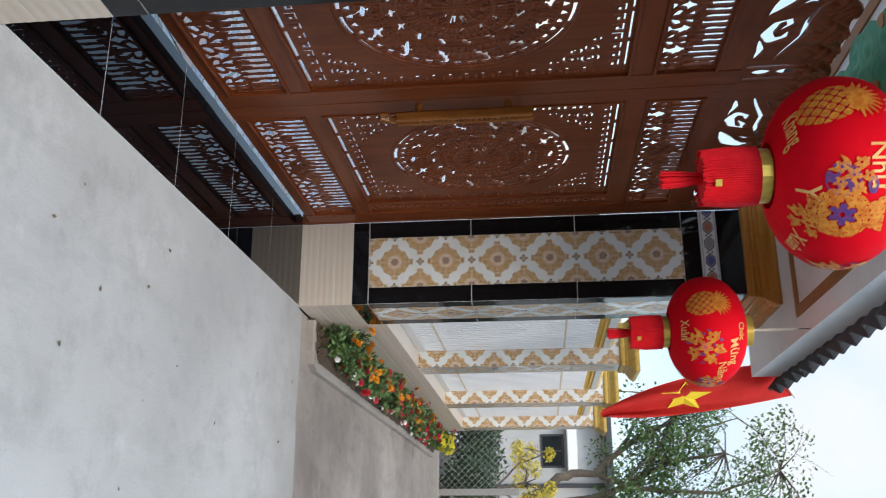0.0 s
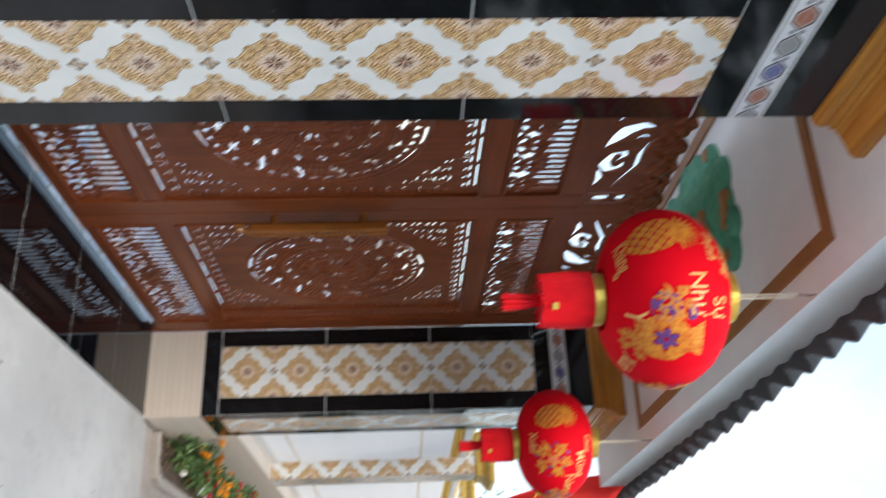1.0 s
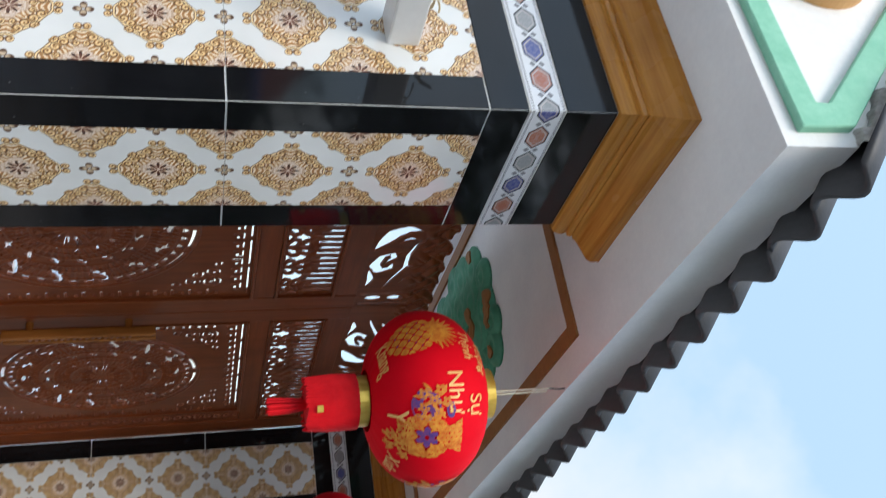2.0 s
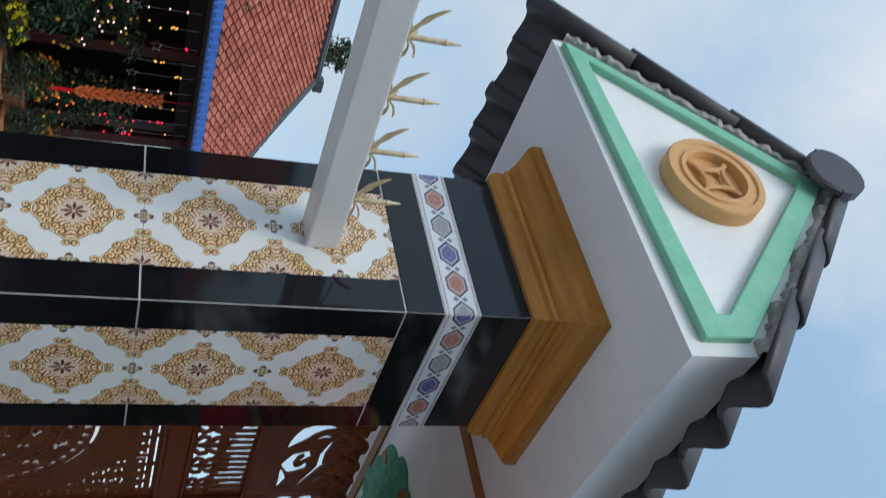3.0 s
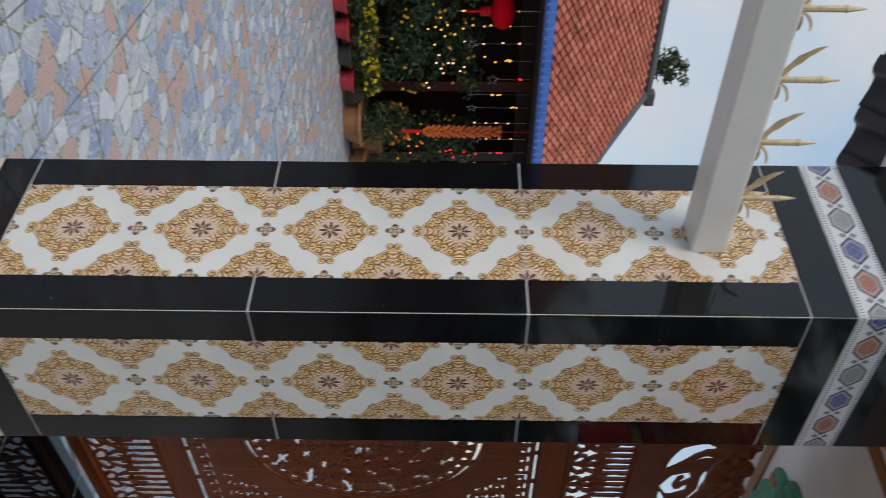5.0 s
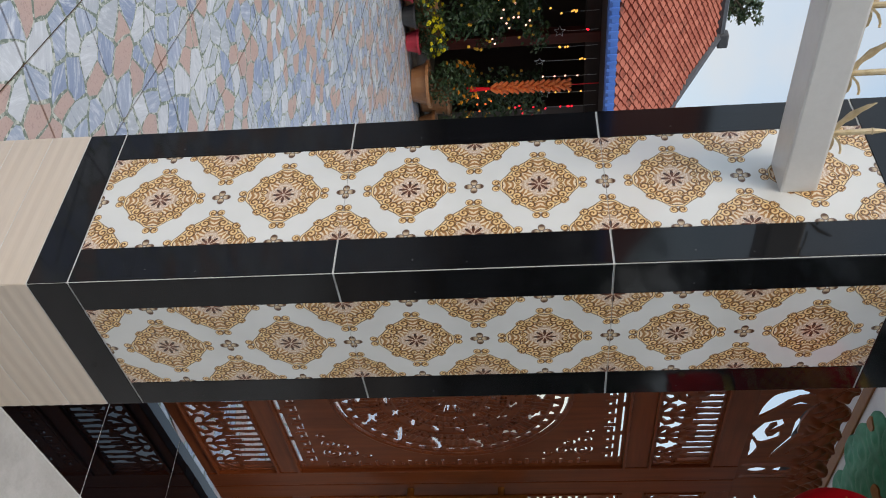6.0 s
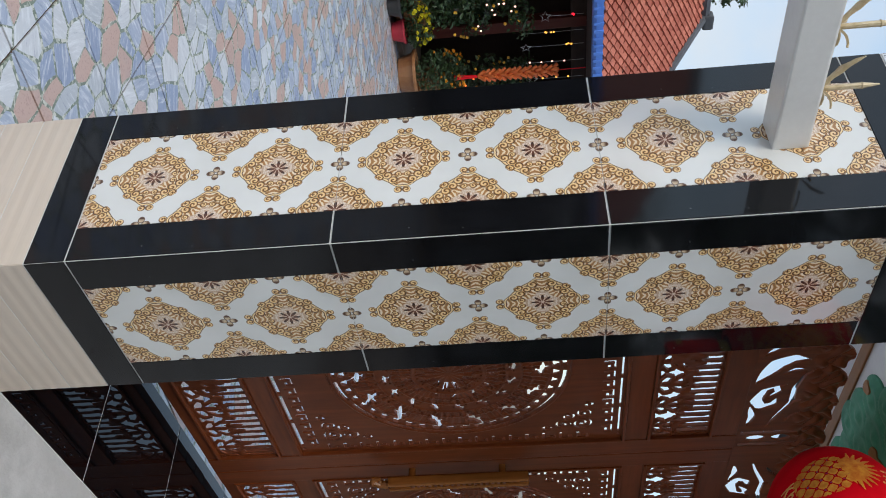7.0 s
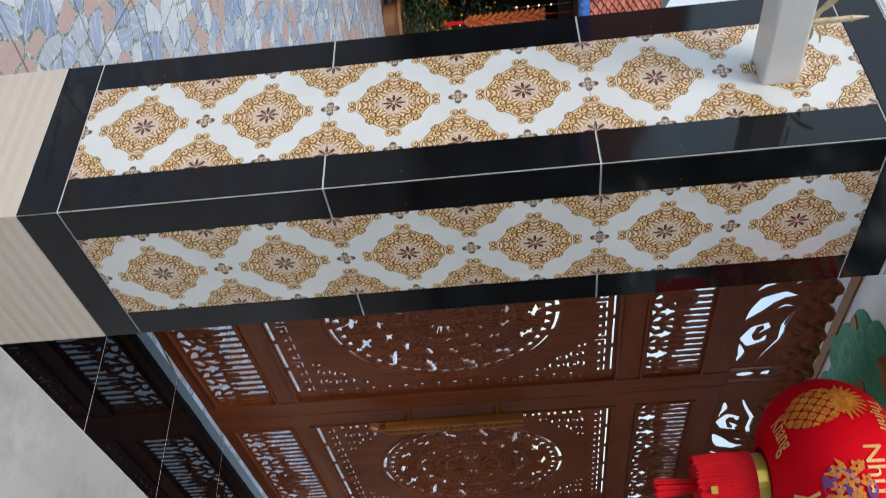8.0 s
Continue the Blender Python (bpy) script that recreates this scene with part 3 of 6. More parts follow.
def pillar(m, label, group):
    """A square pillar, 0.5 m wide, faced on four sides with cream, black and gilt tiles under a moulded capital."""
    root = thing("gate_pillar", label, "pillar", m, group)
    w, g = 0.5, 0.0045
    part("core", boxes((0.0022, w - 0.0022, 0.0022, w - 0.0022, 0, 2.70)), GROUT, root)
    for k in range(4):
        face = Matrix.Translation((w / 2, w / 2, 0)) @ pose(0, 0, 0, 0, 0, 90 * k) @ Matrix.Translation((0, -w / 2, 0))

        def piece(name, mesh, u, z):
            part(name, mesh, parent=root, m=face @ pose(u, 0, z))

        for z0, z1 in ((0.0, 0.105), (0.105, 0.21), (0.21, 0.313)):
            piece("cream_tile", cream_mesh(w - 0.004, z1 - z0 - 0.003), 0, z0 + 0.0015)
        for z0, z1 in ((0.313, 0.41), (2.21, 2.31), (2.403, 2.54)):
            piece("black_tile", tile_mesh("black_tile", w - 0.006, z1 - z0 - g, BLACK), 0, z0 + g / 2)
        piece("border_tile", tile_mesh("border_tile", w - 0.006, 0.093 - g, FRIEZE), 0, 2.31 + g / 2)
        for k3 in range(3):
            z = 0.41 + 0.6 * k3 + g / 2
            for u in (-0.1985, 0.1985):
                piece("black_tile", tile_mesh("black_tile", 0.1 - g, 0.6 - g, BLACK), u, z)
            piece("patterned_tile", tile_mesh("patterned_tile", 0.3 - 0.001, 0.6 - 0.0012, TILE), 0, z)
    part("capital", cap_mesh(w, 2.54, 2.70, 0.080, GRAINED), parent=root, label="ochre wood-grained moulded capital")
    return root


first_pillar = pillar(pose(0, 0, 0), "square gate pillar faced in gilt-patterned and black tiles, fence rail beside it", "gate pillars")
pillar(HOUSE @ pose(3.515, 0, 0), "square gate pillar faced in gilt-patterned and black tiles beside the planter", "gate pillars")


# ---- gatehouse roof ----
X0, X1 = -0.30, 4.33                        # ends of the slab
YF, YB, YR = -0.320, 0.795, 0.255             # front and back edge, ridge
roof = thing("gatehouse_roof", "white gable roof over the gate with charcoal tiles", "roof", HOUSE)
gable = [(YF, 2.70), (YF, 2.875), (YR, 3.40), (YB, 2.735), (YB, 2.70)]


def along_x(outline, x0, x1, bm=None):
    """A bar with the outline (y, z), from x0 to x1."""
    bm = bm or bmesh.new()
    a = [bm.verts.new((x0, y, z)) for y, z in outline]
    b = [bm.verts.new((x1, y, z)) for y, z in outline]
    n = len(a)
    fa, fb = bm.faces.new(a), bm.faces.new(b[::-1])
    for i in range(n):
        bm.faces.new((a[(i + 1) % n], a[i], b[i], b[(i + 1) % n]))
    bmesh.ops.recalc_face_normals(bm, faces=bm.faces[:])
    return bm


part("slab", along_x(gable, X0, X1), WHITEWASH, roof, "white rendered gable and soffit")


def ring_bar(outer, inner, x0, x1):
    """A raised frame between two outlines (y, z) with as many corners."""
    bm = bmesh.new()
    o, i, ob_, ib = ([bm.verts.new((x, y, z)) for y, z in s] for x, s in ((x0, outer), (x0, inner), (x1, outer), (x1, inner)))
    n = len(o)
    for k in range(n):
        j = (k + 1) % n
        bm.faces.new((o[k], o[j], i[j], i[k]))
        bm.faces.new((o[j], o[k], ob_[k], ob_[j]))
        bm.faces.new((i[k], i[j], ib[j], ib[k]))
    bmesh.ops.recalc_face_normals(bm, faces=bm.faces[:])
    bmesh.ops.bevel(bm, geom=bm.edges[:], offset=0.003, segments=1, affect="EDGES")
    return bm


border_out = [(-0.285, 2.738), (-0.282, 2.868), (0.262, 3.370), (0.766, 2.718)]
border_in = [(-0.218, 2.798), (-0.219, 2.832), (0.264, 3.294), (0.682, 2.772)]
for x, s in ((X0, -1), (X1, 1)):
    part("gable_border", ring_bar(border_out, border_in, x + s * 0.022, x - s * 0.002), GREEN, roof, "raised mint green border on the gable")


def medallion():
    """A round stepped plaque with a pierced coin pattern of four curved petals."""
    bm = lathe([(0.0, 0.0), (0.150, 0.0), (0.150, 0.040), (0.146, 0.046), (0.128, 0.046), (0.124, 0.040), (0.112, 0.040), (0.108, 0.046), (0.094, 0.046), (0.090, 0.020), (0.0, 0.020)], 48, caps=False)
    for k in range(4):
        pts = []
        for s in range(9):
            a = -0.72 + 1.44 * s / 8
            # arcs that bow towards the middle, like an old coin's square hole
            c = Vector((math.cos(math.pi / 4 + k * math.pi / 2), math.sin(math.pi / 4 + k * math.pi / 2), 0)) * 0.118
            w = math.pi + math.pi / 4 + k * math.pi / 2 + a
            pts.append(c + Vector((math.cos(w), math.sin(w), 0)) * 0.086 + Vector((0, 0, 0.030)))
        for wide in (0.0, 0.016):
            tube([p * (1 + wide * 4) if wide else p for p in pts], 0.0065, 6, bm)
        tube([Vector((math.cos(k * math.pi / 2), math.sin(k * math.pi / 2), 0)) * r + Vector((0, 0, 0.028)) for r in (0.030, 0.088)], 0.006, 6, bm)
    return bm


part("medallion", medallion(), OCHRE, roof, "ochre round medallion with a coin motif", Matrix.Translation((X0 - 0.001, 0.222, 2.985)) @ pose(0, 0, 0, 0, -90, 0) @ pose(0, 0, 0, 0, 0, 45) @ Matrix.Diagonal((0.93, 0.93, 1, 1)))

# soffit trim: a painted frame and a cloud in relief between the pillars
trim = [(0.82, 0.875, -0.215, 0.68), (3.14, 3.195, -0.215, 0.68), (0.875, 3.14, -0.215, -0.16), (0.875, 3.14, 0.625, 0.68)]
for x0, x1, y0, y1 in trim:
    part("soffit_trim", boxes((x0, x1, y0, y1, 2.690, 2.7005), bevel=0.003), TRIM_BROWN, roof, "brown painted frame on the soffit")


def lobes(X, Z, rows):
    """Union of round lobes (x, z, radius); positive inside."""
    f = np.full(X.shape, -1.0)
    for cx, cz, r in rows:
        f = np.maximum(f, r - np.hypot(X - cx, Z - cz))
    return f


# x along the wall, z towards the gate; laid flat against the soffit below
CLOUD = [(1.62, 0.47, 0.10), (1.52, 0.38, 0.08), (1.56, 0.26, 0.10), (1.50, 0.17, 0.07), (1.55, 0.08, 0.08), (1.66, 0.06, 0.07), (1.68, 0.20, 0.12), (1.70, 0.36, 0.12), (1.78, 0.50, 0.11), (1.90, 0.54, 0.09),
         (1.86, 0.38, 0.12), (1.84, 0.20, 0.11), (1.98, 0.28, 0.10), (2.02, 0.46, 0.11), (2.14, 0.52, 0.08), (2.12, 0.36, 0.09), (1.80, 0.08, 0.06), (2.18, 0.42, 0.06)]
SCROLLS = [(1.50, 0.275, 0.034), (1.515, 0.225, 0.034), (1.53, 0.185, 0.03), (1.60, 0.52, 0.028), (1.56, 0.065, 0.026), (1.74, 0.25, 0.045), (1.75, 0.31, 0.04), (2.0, 0.36, 0.04)]


def cloud_height(X, Z):
    h = np.zeros_like(X)
    for cx, cz, r in CLOUD:
        d = np.hypot(X - cx, Z - cz) / r
        h = np.maximum(h, np.sqrt(np.clip(1.05 - d * d, 0.0, 1)) * 0.030 * (0.85 + 0.15 * np.cos(d * 9)))
    return h + 0.004


part("cloud_relief", carved("cloud_relief", 1.36, 2.30, -0.02, 0.66, 0.009, lambda X, Z: lobes(X, Z, CLOUD), 0.002, CLOUD_GREEN, cloud_height), parent=roof, label="jade green plaster cloud on the soffit", m=Matrix.Translation((0, 0, 2.7)) @ Matrix(((1, 0, 0, 0), (0, 0, 1, 0), (0, 1, 0, 0), (0, 0, 0, 1))))
part("cloud_scroll", carved("cloud_scroll", 1.36, 2.30, -0.02, 0.66, 0.008, lambda X, Z: lobes(X, Z, SCROLLS), 0.002, TRIM_BROWN, lambda X, Z: cloud_height(X, Z) + 0.006), parent=roof, label="brown painted curls on the cloud", m=Matrix.Translation((0, 0, 2.7)) @ Matrix(((1, 0, 0, 0), (0, 0, 1, 0), (0, 1, 0, 0), (0, 0, 0, 1))))


def wave_tile(w, length, thick=0.015, amp=0.030, seg=10):
    """A double-curved roof tile: x across, y up the slope, z off the roof."""
    bm = bmesh.new()
    rows = []
    for y, lift in ((0.0, 0.012), (length * 0.5, 0.006), (length, 0.0)):
        top = [bm.verts.new((w * k / seg, y, lift + amp * math.sin(TAU * k / seg - 0.6) + thick)) for k in range(seg + 1)]
        low = [bm.verts.new((w * k / seg, y, lift + amp * math.sin(TAU * k / seg - 0.6))) for k in range(seg + 1)]
        rows.append((top, low))
    for (ta, la), (tb, lb) in zip(rows, rows[1:]):
        for k in range(seg):
            bm.faces.new((ta[k], ta[k + 1], tb[k + 1], tb[k]))
            bm.faces.new((la[k + 1], la[k], lb[k], lb[k + 1]))
        bm.faces.new((ta[0], tb[0], lb[0], la[0]))
        bm.faces.new((tb[-1], ta[-1], la[-1], lb[-1]))
    for (t, l), flip in ((rows[0], 1), (rows[-1], 0)):
        for k in range(seg):
            q = (t[k], l[k], l[k + 1], t[k + 1])
            bm.faces.new(q if flip else q[::-1])
    return mesh_of("roof_tile", bm, ROOF_DARK, True)


def lay_tiles(y_eave, z_eave, y_top, z_top, courses, facing):
    """Courses of wave tiles from the eave to the ridge along the whole roof."""
    run = math.hypot(y_top - y_eave, z_top - z_eave)
    pitch = math.degrees(math.atan2(z_top - z_eave, abs(y_top - y_eave)))
    length = run / courses + 0.03
    n = 27
    w = (X1 - X0 + 0.10) / n
    me = wave_tile(w, length)
    rng = random.Random(5)
    for c in range(courses):
        for k in range(n):
            x = X0 - 0.050 + w * (k if facing > 0 else k + 1)
            base = Matrix.Translation((x, y_eave + (y_top - y_eave) * c / courses, z_eave + (z_top - z_eave) * c / courses + 0.004 * c))
            turn = pose(0, 0, 0, 0, 0, 0 if facing > 0 else 180) @ pose(0, 0, 0, pitch, 0, 0)
            part("roof_tile", me, parent=roof, m=base @ turn @ pose(0, rng.uniform(-0.006, 0.006), 0, 0, rng.uniform(-0.8, 0.8), rng.uniform(-0.5, 0.5)))


lay_tiles(-0.395, 2.812, YR - 0.02, 3.400, 3, 1)
lay_tiles(0.97, 2.665, YR + 0.02, 3.400, 3, -1)
for k in range(13):
    x = X0 - 0.075 + (X1 - X0 + 0.13) * k / 13
    bm = bmesh.new()
    L = (X1 - X0 + 0.13) / 13 + 0.03
    rings = []
    for xx, r in ((0, 0.088), (0.03, 0.088), (0.031, 0.078), (L, 0.078)):
        rings.append([bm.verts.new((xx, math.cos(math.pi * (s / 10 * 1.16 - 0.08)) * r, math.sin(math.pi * (s / 10 * 1.16 - 0.08)) * r)) for s in range(11)] + [bm.verts.new((xx, math.cos(math.pi * (s / 10 * 1.16 - 0.08)) * (r - 0.014), math.sin(math.pi * (s / 10 * 1.16 - 0.08)) * (r - 0.014))) for s in range(10, -1, -1)])
    for a, b in zip(rings, rings[1:]):
        for s in range(22):
            bm.faces.new((a[s], a[(s + 1) % 22], b[(s + 1) % 22], b[s]))
    for s in range(10):
        bm.faces.new((rings[0][s + 1], rings[0][s], rings[0][21 - s], rings[0][20 - s]))
    bmesh.ops.recalc_face_normals(bm, faces=bm.faces[:])
    part("ridge_tile", bm, ROOF_DARK, roof, m=pose(x, YR + 0.008, 3.376, 0, 0, 0), smooth=False)
for x in (X0 - 0.076, X1 + 0.056):
    bm = lathe([(0.0, 0), (0.078, 0), (0.086, 0.006), (0.086, 0.02), (0.0, 0.02)], 28, caps=False)
    part("ridge_end", bm, ROOF_DARK, roof, "round charcoal ridge end", Matrix.Translation((x, YR + 0.008, 3.379)) @ pose(0, 0, 0, 0, 90, 0))
# ragged mortar under the verge tiles
rng = random.Random(3)
for x, s in ((X0, -1), (X1, 1)):
    for (ya, za), (yb, zb) in (((YF, 2.875), (YR, 3.40)), ((YB, 2.735), (YR, 3.40))):
        bm = bmesh.new()
        side = Vector((0, za - zb, yb - ya)).normalized() * (1 if ya < YR else -1)
        rows = []
        for k in range(121):
            t = k / 120
            c = Vector((x, ya + (yb - ya) * t, za + (zb - za) * t))
            lo = 0.006 + 0.040 * max(0, noise.noise(Vector((t * 17, x, ya)))) + 0.008 * noise.noise(Vector((t * 70, x, ya)))
            out = 0.027 + 0.014 * noise.noise(Vector((t * 40, x + 5, ya)))
            rows.append([bm.verts.new(c + side * h + Vector((s * o, 0, 0))) for h, o in ((-lo, 0.001), (-lo * 0.6, out * 0.8), (0.006, out), (0.020, out * 0.6), (0.024, -0.01))])
        for a, b in zip(rows, rows[1:]):
            for k in range(4):
                bm.faces.new((a[k], a[k + 1], b[k + 1], b[k]))
        bmesh.ops.recalc_face_normals(bm, faces=bm.faces[:])
        part("mortar_bed", bm, MORTAR, roof, "rough grey mortar under the verge")


# ---- the carved gate ----
def spiral(X, Z, cx, cz, R, turn=1, phase=0.0, pitch=None, width=0.25):
    """A scroll that winds in to (cx, cz); positive on the band."""
    r, a = np.hypot(X - cx, Z - cz), np.arctan2(Z - cz, X - cx)
    p = pitch or R / 1.6
    v = np.cos(a * turn + phase - TAU * r / p) - width
    return np.where(r < R, np.maximum(v * p / TAU * 0.9, 0.14 * R - r), -0.05)


def sweep(X, Z, points, wide):
    """A curling stroke through points, swelling to half-width wide and tapering to both ends; positive inside."""
    f = np.full(X.shape, -0.05)
    n = len(points) - 1
    for i, ((x0, z0), (x1, z1)) in enumerate(zip(points, points[1:])):
        dx, dz = x1 - x0, z1 - z0
        t = np.clip(((X - x0) * dx + (Z - z0) * dz) / (dx * dx + dz * dz), 0, 1)
        f = np.maximum(f, wide * np.sin(np.pi * (0.06 + 0.88 * (i + t) / n)) - np.hypot(X - x0 - t * dx, Z - z0 - t * dz))
    return f


def leafs(X, Z, cx, cz, length, w, ang):
    """A pointed leaf from (cx, cz); positive inside."""
    c, s = math.cos(ang), math.sin(ang)
    u, v = (X - cx) * c + (Z - cz) * s, -(X - cx) * s + (Z - cz) * c
    t = np.clip(u / length, 0, 1)
    half = w * np.sin(np.pi * t ** 0.75)
    return np.where((u >= 0) & (u <= length), half - np.abs(v), -0.05)


# one plant of the openwork, rooted at (0, 0): strokes of wood, mirrored to both sides
SPRIG = [([(0.0, 0.0), (0.003, 0.06), (0.0, 0.125)], 0.0085),
         ([(0.0, 0.035), (0.026, 0.050), (0.050, 0.082), (0.040, 0.112), (0.018, 0.104), (0.020, 0.084)], 0.0085),
         ([(0.0, 0.105), (0.022, 0.130), (0.020, 0.165)], 0.0080),
         ([(0.0, 0.008), (0.030, 0.010), (0.058, 0.028), (0.050, 0.052), (0.034, 0.046)], 0.0075),
         ([(0.050, 0.085), (0.072, 0.105), (0.070, 0.135)], 0.0070)]


def openwork(width, height, seed):
    """Slim upright bars behind a row of scrolling plants, with a taller fan of leaves in the middle."""
    def field(X, Z):
        rng = random.Random(seed)
        U, H = X - width / 2, Z
        k = np.abs(U) / 0.042
        f = np.where(H > height * 0.40, 0.0066 - np.abs(k - np.round(k)) * 0.042, -0.05)
        n = 8
        for i in range(n):
            cx = (i + 0.5) * width / n - width / 2
            grow = (1.12 if abs(cx) < width * 0.2 else 0.92) * rng.uniform(0.94, 1.06) * height / 0.24
            for side in (-1, 1):
                V, W = (U - cx) * side / grow, H / grow
                for points, wide in SPRIG:
                    f = np.maximum(f, sweep(V, W, points, wide) * grow)
        for i in range(9):
            a = math.pi * (0.14 + 0.72 * i / 8)
            f = np.maximum(f, leafs(U, H, 0, height * 0.12, height * (0.80 + 0.10 * math.sin(a * 5)), 0.0090, a))
        edge = np.minimum(np.minimum(X, width - X), np.minimum(Z, height - Z))
        return np.maximum(f, 0.010 - edge)
    return field


def soft_relief(amount, scale):
    def height(X, Z):
        return amount * (0.5 + 0.25 * np.sin(X * scale + 2.1 * np.sin(Z * scale * 0.7)) + 0.25 * np.sin(Z * scale * 1.13 + 1.7 * np.sin(X * scale * 0.8)))
    return height


def drum(X, Z, cx, cz, R, dense):
    """Rings of pierced figures, dots and slits round a star, as on a bronze drum; positive where the wood stays."""
    r, a = np.hypot(X - cx, Z - cz) / R, np.arctan2(Z - cz, X - cx)
    f = np.full(X.shape, 0.03)

    def cut(shape):
        return np.minimum(f, -shape)

    def saw(n, off=0.0):
        k = (a + off) * n / TAU
        return k - np.floor(k) - 0.5
    rr = r * R
    # outer slits and the saw teeth within them
    f = cut(np.minimum(0.0075 - np.abs(rr - 0.975 * R), (0.40 - np.abs(saw(16))) * TAU * R / 16))
    f = cut(np.minimum(0.012 - np.abs(rr - 0.905 * R), (0.30 - np.abs(saw(44)) - (rr - 0.905 * R) * 9) * TAU * R / 44))
    # a wide ring of birds in flight: body, wing and tail
    for n, mid, size, off in ((14, 0.785, 0.80, 0.0), (16, 0.555, 0.58, 0.1)):
        u, v = saw(n, off) * TAU * mid * R / n, rr - mid * R
        size = size * 0.056
        body = size * 0.24 * (1 - (u / (size * 0.95)) ** 2) - np.abs(v - 0.15 * u)
        wing = size * 0.17 - np.abs(u * 0.8 - v * 0.45 + size * 0.1) - 0.4 * np.maximum(0, np.abs(v) - size * 0.75)
        wing = np.minimum(wing, size * 0.85 - np.abs(v))
        tail = np.minimum(size * 0.13 - np.abs(v + u * 0.5 + size * 0.5), np.minimum(u + size, -u * 0.7 + size * 0.1))
        f = cut(np.maximum(np.maximum(body, wing), tail))
    # dots and dashes
    for n, mid, w in ((62, 0.690, 0.0042), (56, 0.640, 0.0040), (48, 0.470, 0.0040), (44, 0.435, 0.0036), (34, 0.275, 0.0040), (28, 0.86, 0.0034), (14, 0.73, 0.0052), (16, 0.52, 0.0046)):
        u = saw(n) * TAU * mid * R / n
        f = cut(w * 1.25 - np.hypot(u, rr - mid * R))
    # walking figures
    n, mid = 13, 0.365
    u, v = saw(n, 0.2) * TAU * mid * R / n, rr - mid * R
    f = cut(np.maximum(0.0075 - np.hypot(u * 0.7, v), np.minimum(0.005 - np.abs(u + v * 0.6), 0.018 - np.abs(v))))
    # star rays
    n = 14
    u, v = saw(n) * TAU * r * R / n, rr
    f = cut(np.minimum(0.0032 - np.abs(np.abs(u) - (0.005 + (v - 0.06) * 0.02)), 0.030 - np.abs(v - 0.085)))
    return np.where(r < 1.0, f, 0.03)


def meander(X, Z, x0, x1, z0, z1, n, along="x"):
    """A pierced Greek key border; positive where the wood stays."""
    if along == "x":
        u, v, a, b, lo = X - x0, Z - z0, x1 - x0, z1 - z0, 1
    else:
        u, v, a, b, lo = Z - z0, X - x0, z1 - z0, x1 - x0, 1
    p = a / n
    k = np.floor(u / p)
    s = u / p - k
    t = v / b
    hook = np.where((s < 0.22) & (t > 0.0) & (t < 1), 1, 0) | np.where((t > 0.76) & (s < 0.80), 1, 0) | np.where((s > 0.58) & (s < 0.80) & (t > 0.34), 1, 0) | np.where((t > 0.34) & (t < 0.56) & (s > 0.36) & (s < 0.80), 1, 0)
    inside = (u > 0) & (u < a) & (v > 0) & (v < b) & (hook > 0)
    return np.where(inside, -0.004, 0.03)


def corner_scroll(X, Z, cx, cz, sx, sz):
    """A pierced spandrel of curls; positive where the wood stays."""
    f = np.full(X.shape, 0.03)
    U, V = (X - cx) * sx, (Z - cz) * sz
    for x, z, r, t, p in ((0.05, 0.05, 0.045, 1, 0.0), (0.125, 0.045, 0.035, -1, 1.0), (0.045, 0.125, 0.035, -1, 2.0), (0.19, 0.028, 0.026, 1, 0.5), (0.028, 0.19, 0.026, 1, 1.5), (0.105, 0.105, 0.032, 1, 2.5)):
        f = np.minimum(f, -spiral(U, V, x, z, r, t, p, 0.022, 0.28))
    return f


PW, PH = 1.085, 1.325                       # the middle panel


def middle_panel(X, Z):
    f = drum(X, Z, PW / 2 - 0.01, PH / 2 + 0.01, 0.435, True)
    for sx, sz in ((1, 1), (-1, 1), (1, -1), (-1, -1)):
        f = np.minimum(f, corner_scroll(X, Z, 0.085 if sx > 0 else PW - 0.085, 0.115 if sz > 0 else PH - 0.115, sx, sz))
    for z0, z1 in ((0.042, 0.092), (PH - 0.092, PH - 0.042)):
        f = np.minimum(f, meander(X, Z, 0.05, PW - 0.05, z0, z1, 15))
    for x0, x1 in ((0.024, 0.070), (PW - 0.070, PW - 0.024)):
        f = np.minimum(f, meander(X, Z, x0, x1, 0.12, PH - 0.12, 16, "z"))
    slit = (X * 1000 // 1) % 205
    for z in (0.020, PH - 0.020):
        f = np.minimum(f, np.where((slit > 12) & (X > 0.03) & (X < PW - 0.03), np.abs(Z - z) - (0.0070 if z < 0.5 else 0.0035), 0.03))
    return f


def drum_relief(X, Z):
    """Raised rings and a knurled field round the star."""
    r = np.hypot(X - PW / 2 + 0.01, Z - PH / 2 - 0.01) / 0.435
    a = np.arctan2(Z - PH / 2 - 0.01, X - PW / 2 + 0.01)
    h = np.where(r < 1.03, 0.0035, 0.0)
    for mid in (0.945, 0.845, 0.71, 0.62, 0.49, 0.41, 0.31, 0.22, 1.01):
        h = h + 0.0030 * np.exp(-((r - mid) / 0.012) ** 2)
    h = h + np.where((r > 0.63) & (r < 0.84), 0.0022 * np.sin(a * 84 + 9 * r), 0) + np.where((r > 0.32) & (r < 0.48), 0.002 * np.sin(a * 52 - 14 * r), 0)
    return h + np.where(r < 0.2, 0.005 * (0.5 + 0.5 * np.cos(a * 14)) * r / 0.2, 0)


def crest_top(U):
    """Height of the crest's scalloped upper edge, from the middle of the gate outwards."""
    a = np.abs(U)
    return 0.335 - 0.10 * (a / 1.5) ** 1.6 + 0.020 * np.abs(np.sin(a * 17)) + 0.012 * np.sin(a * 41)


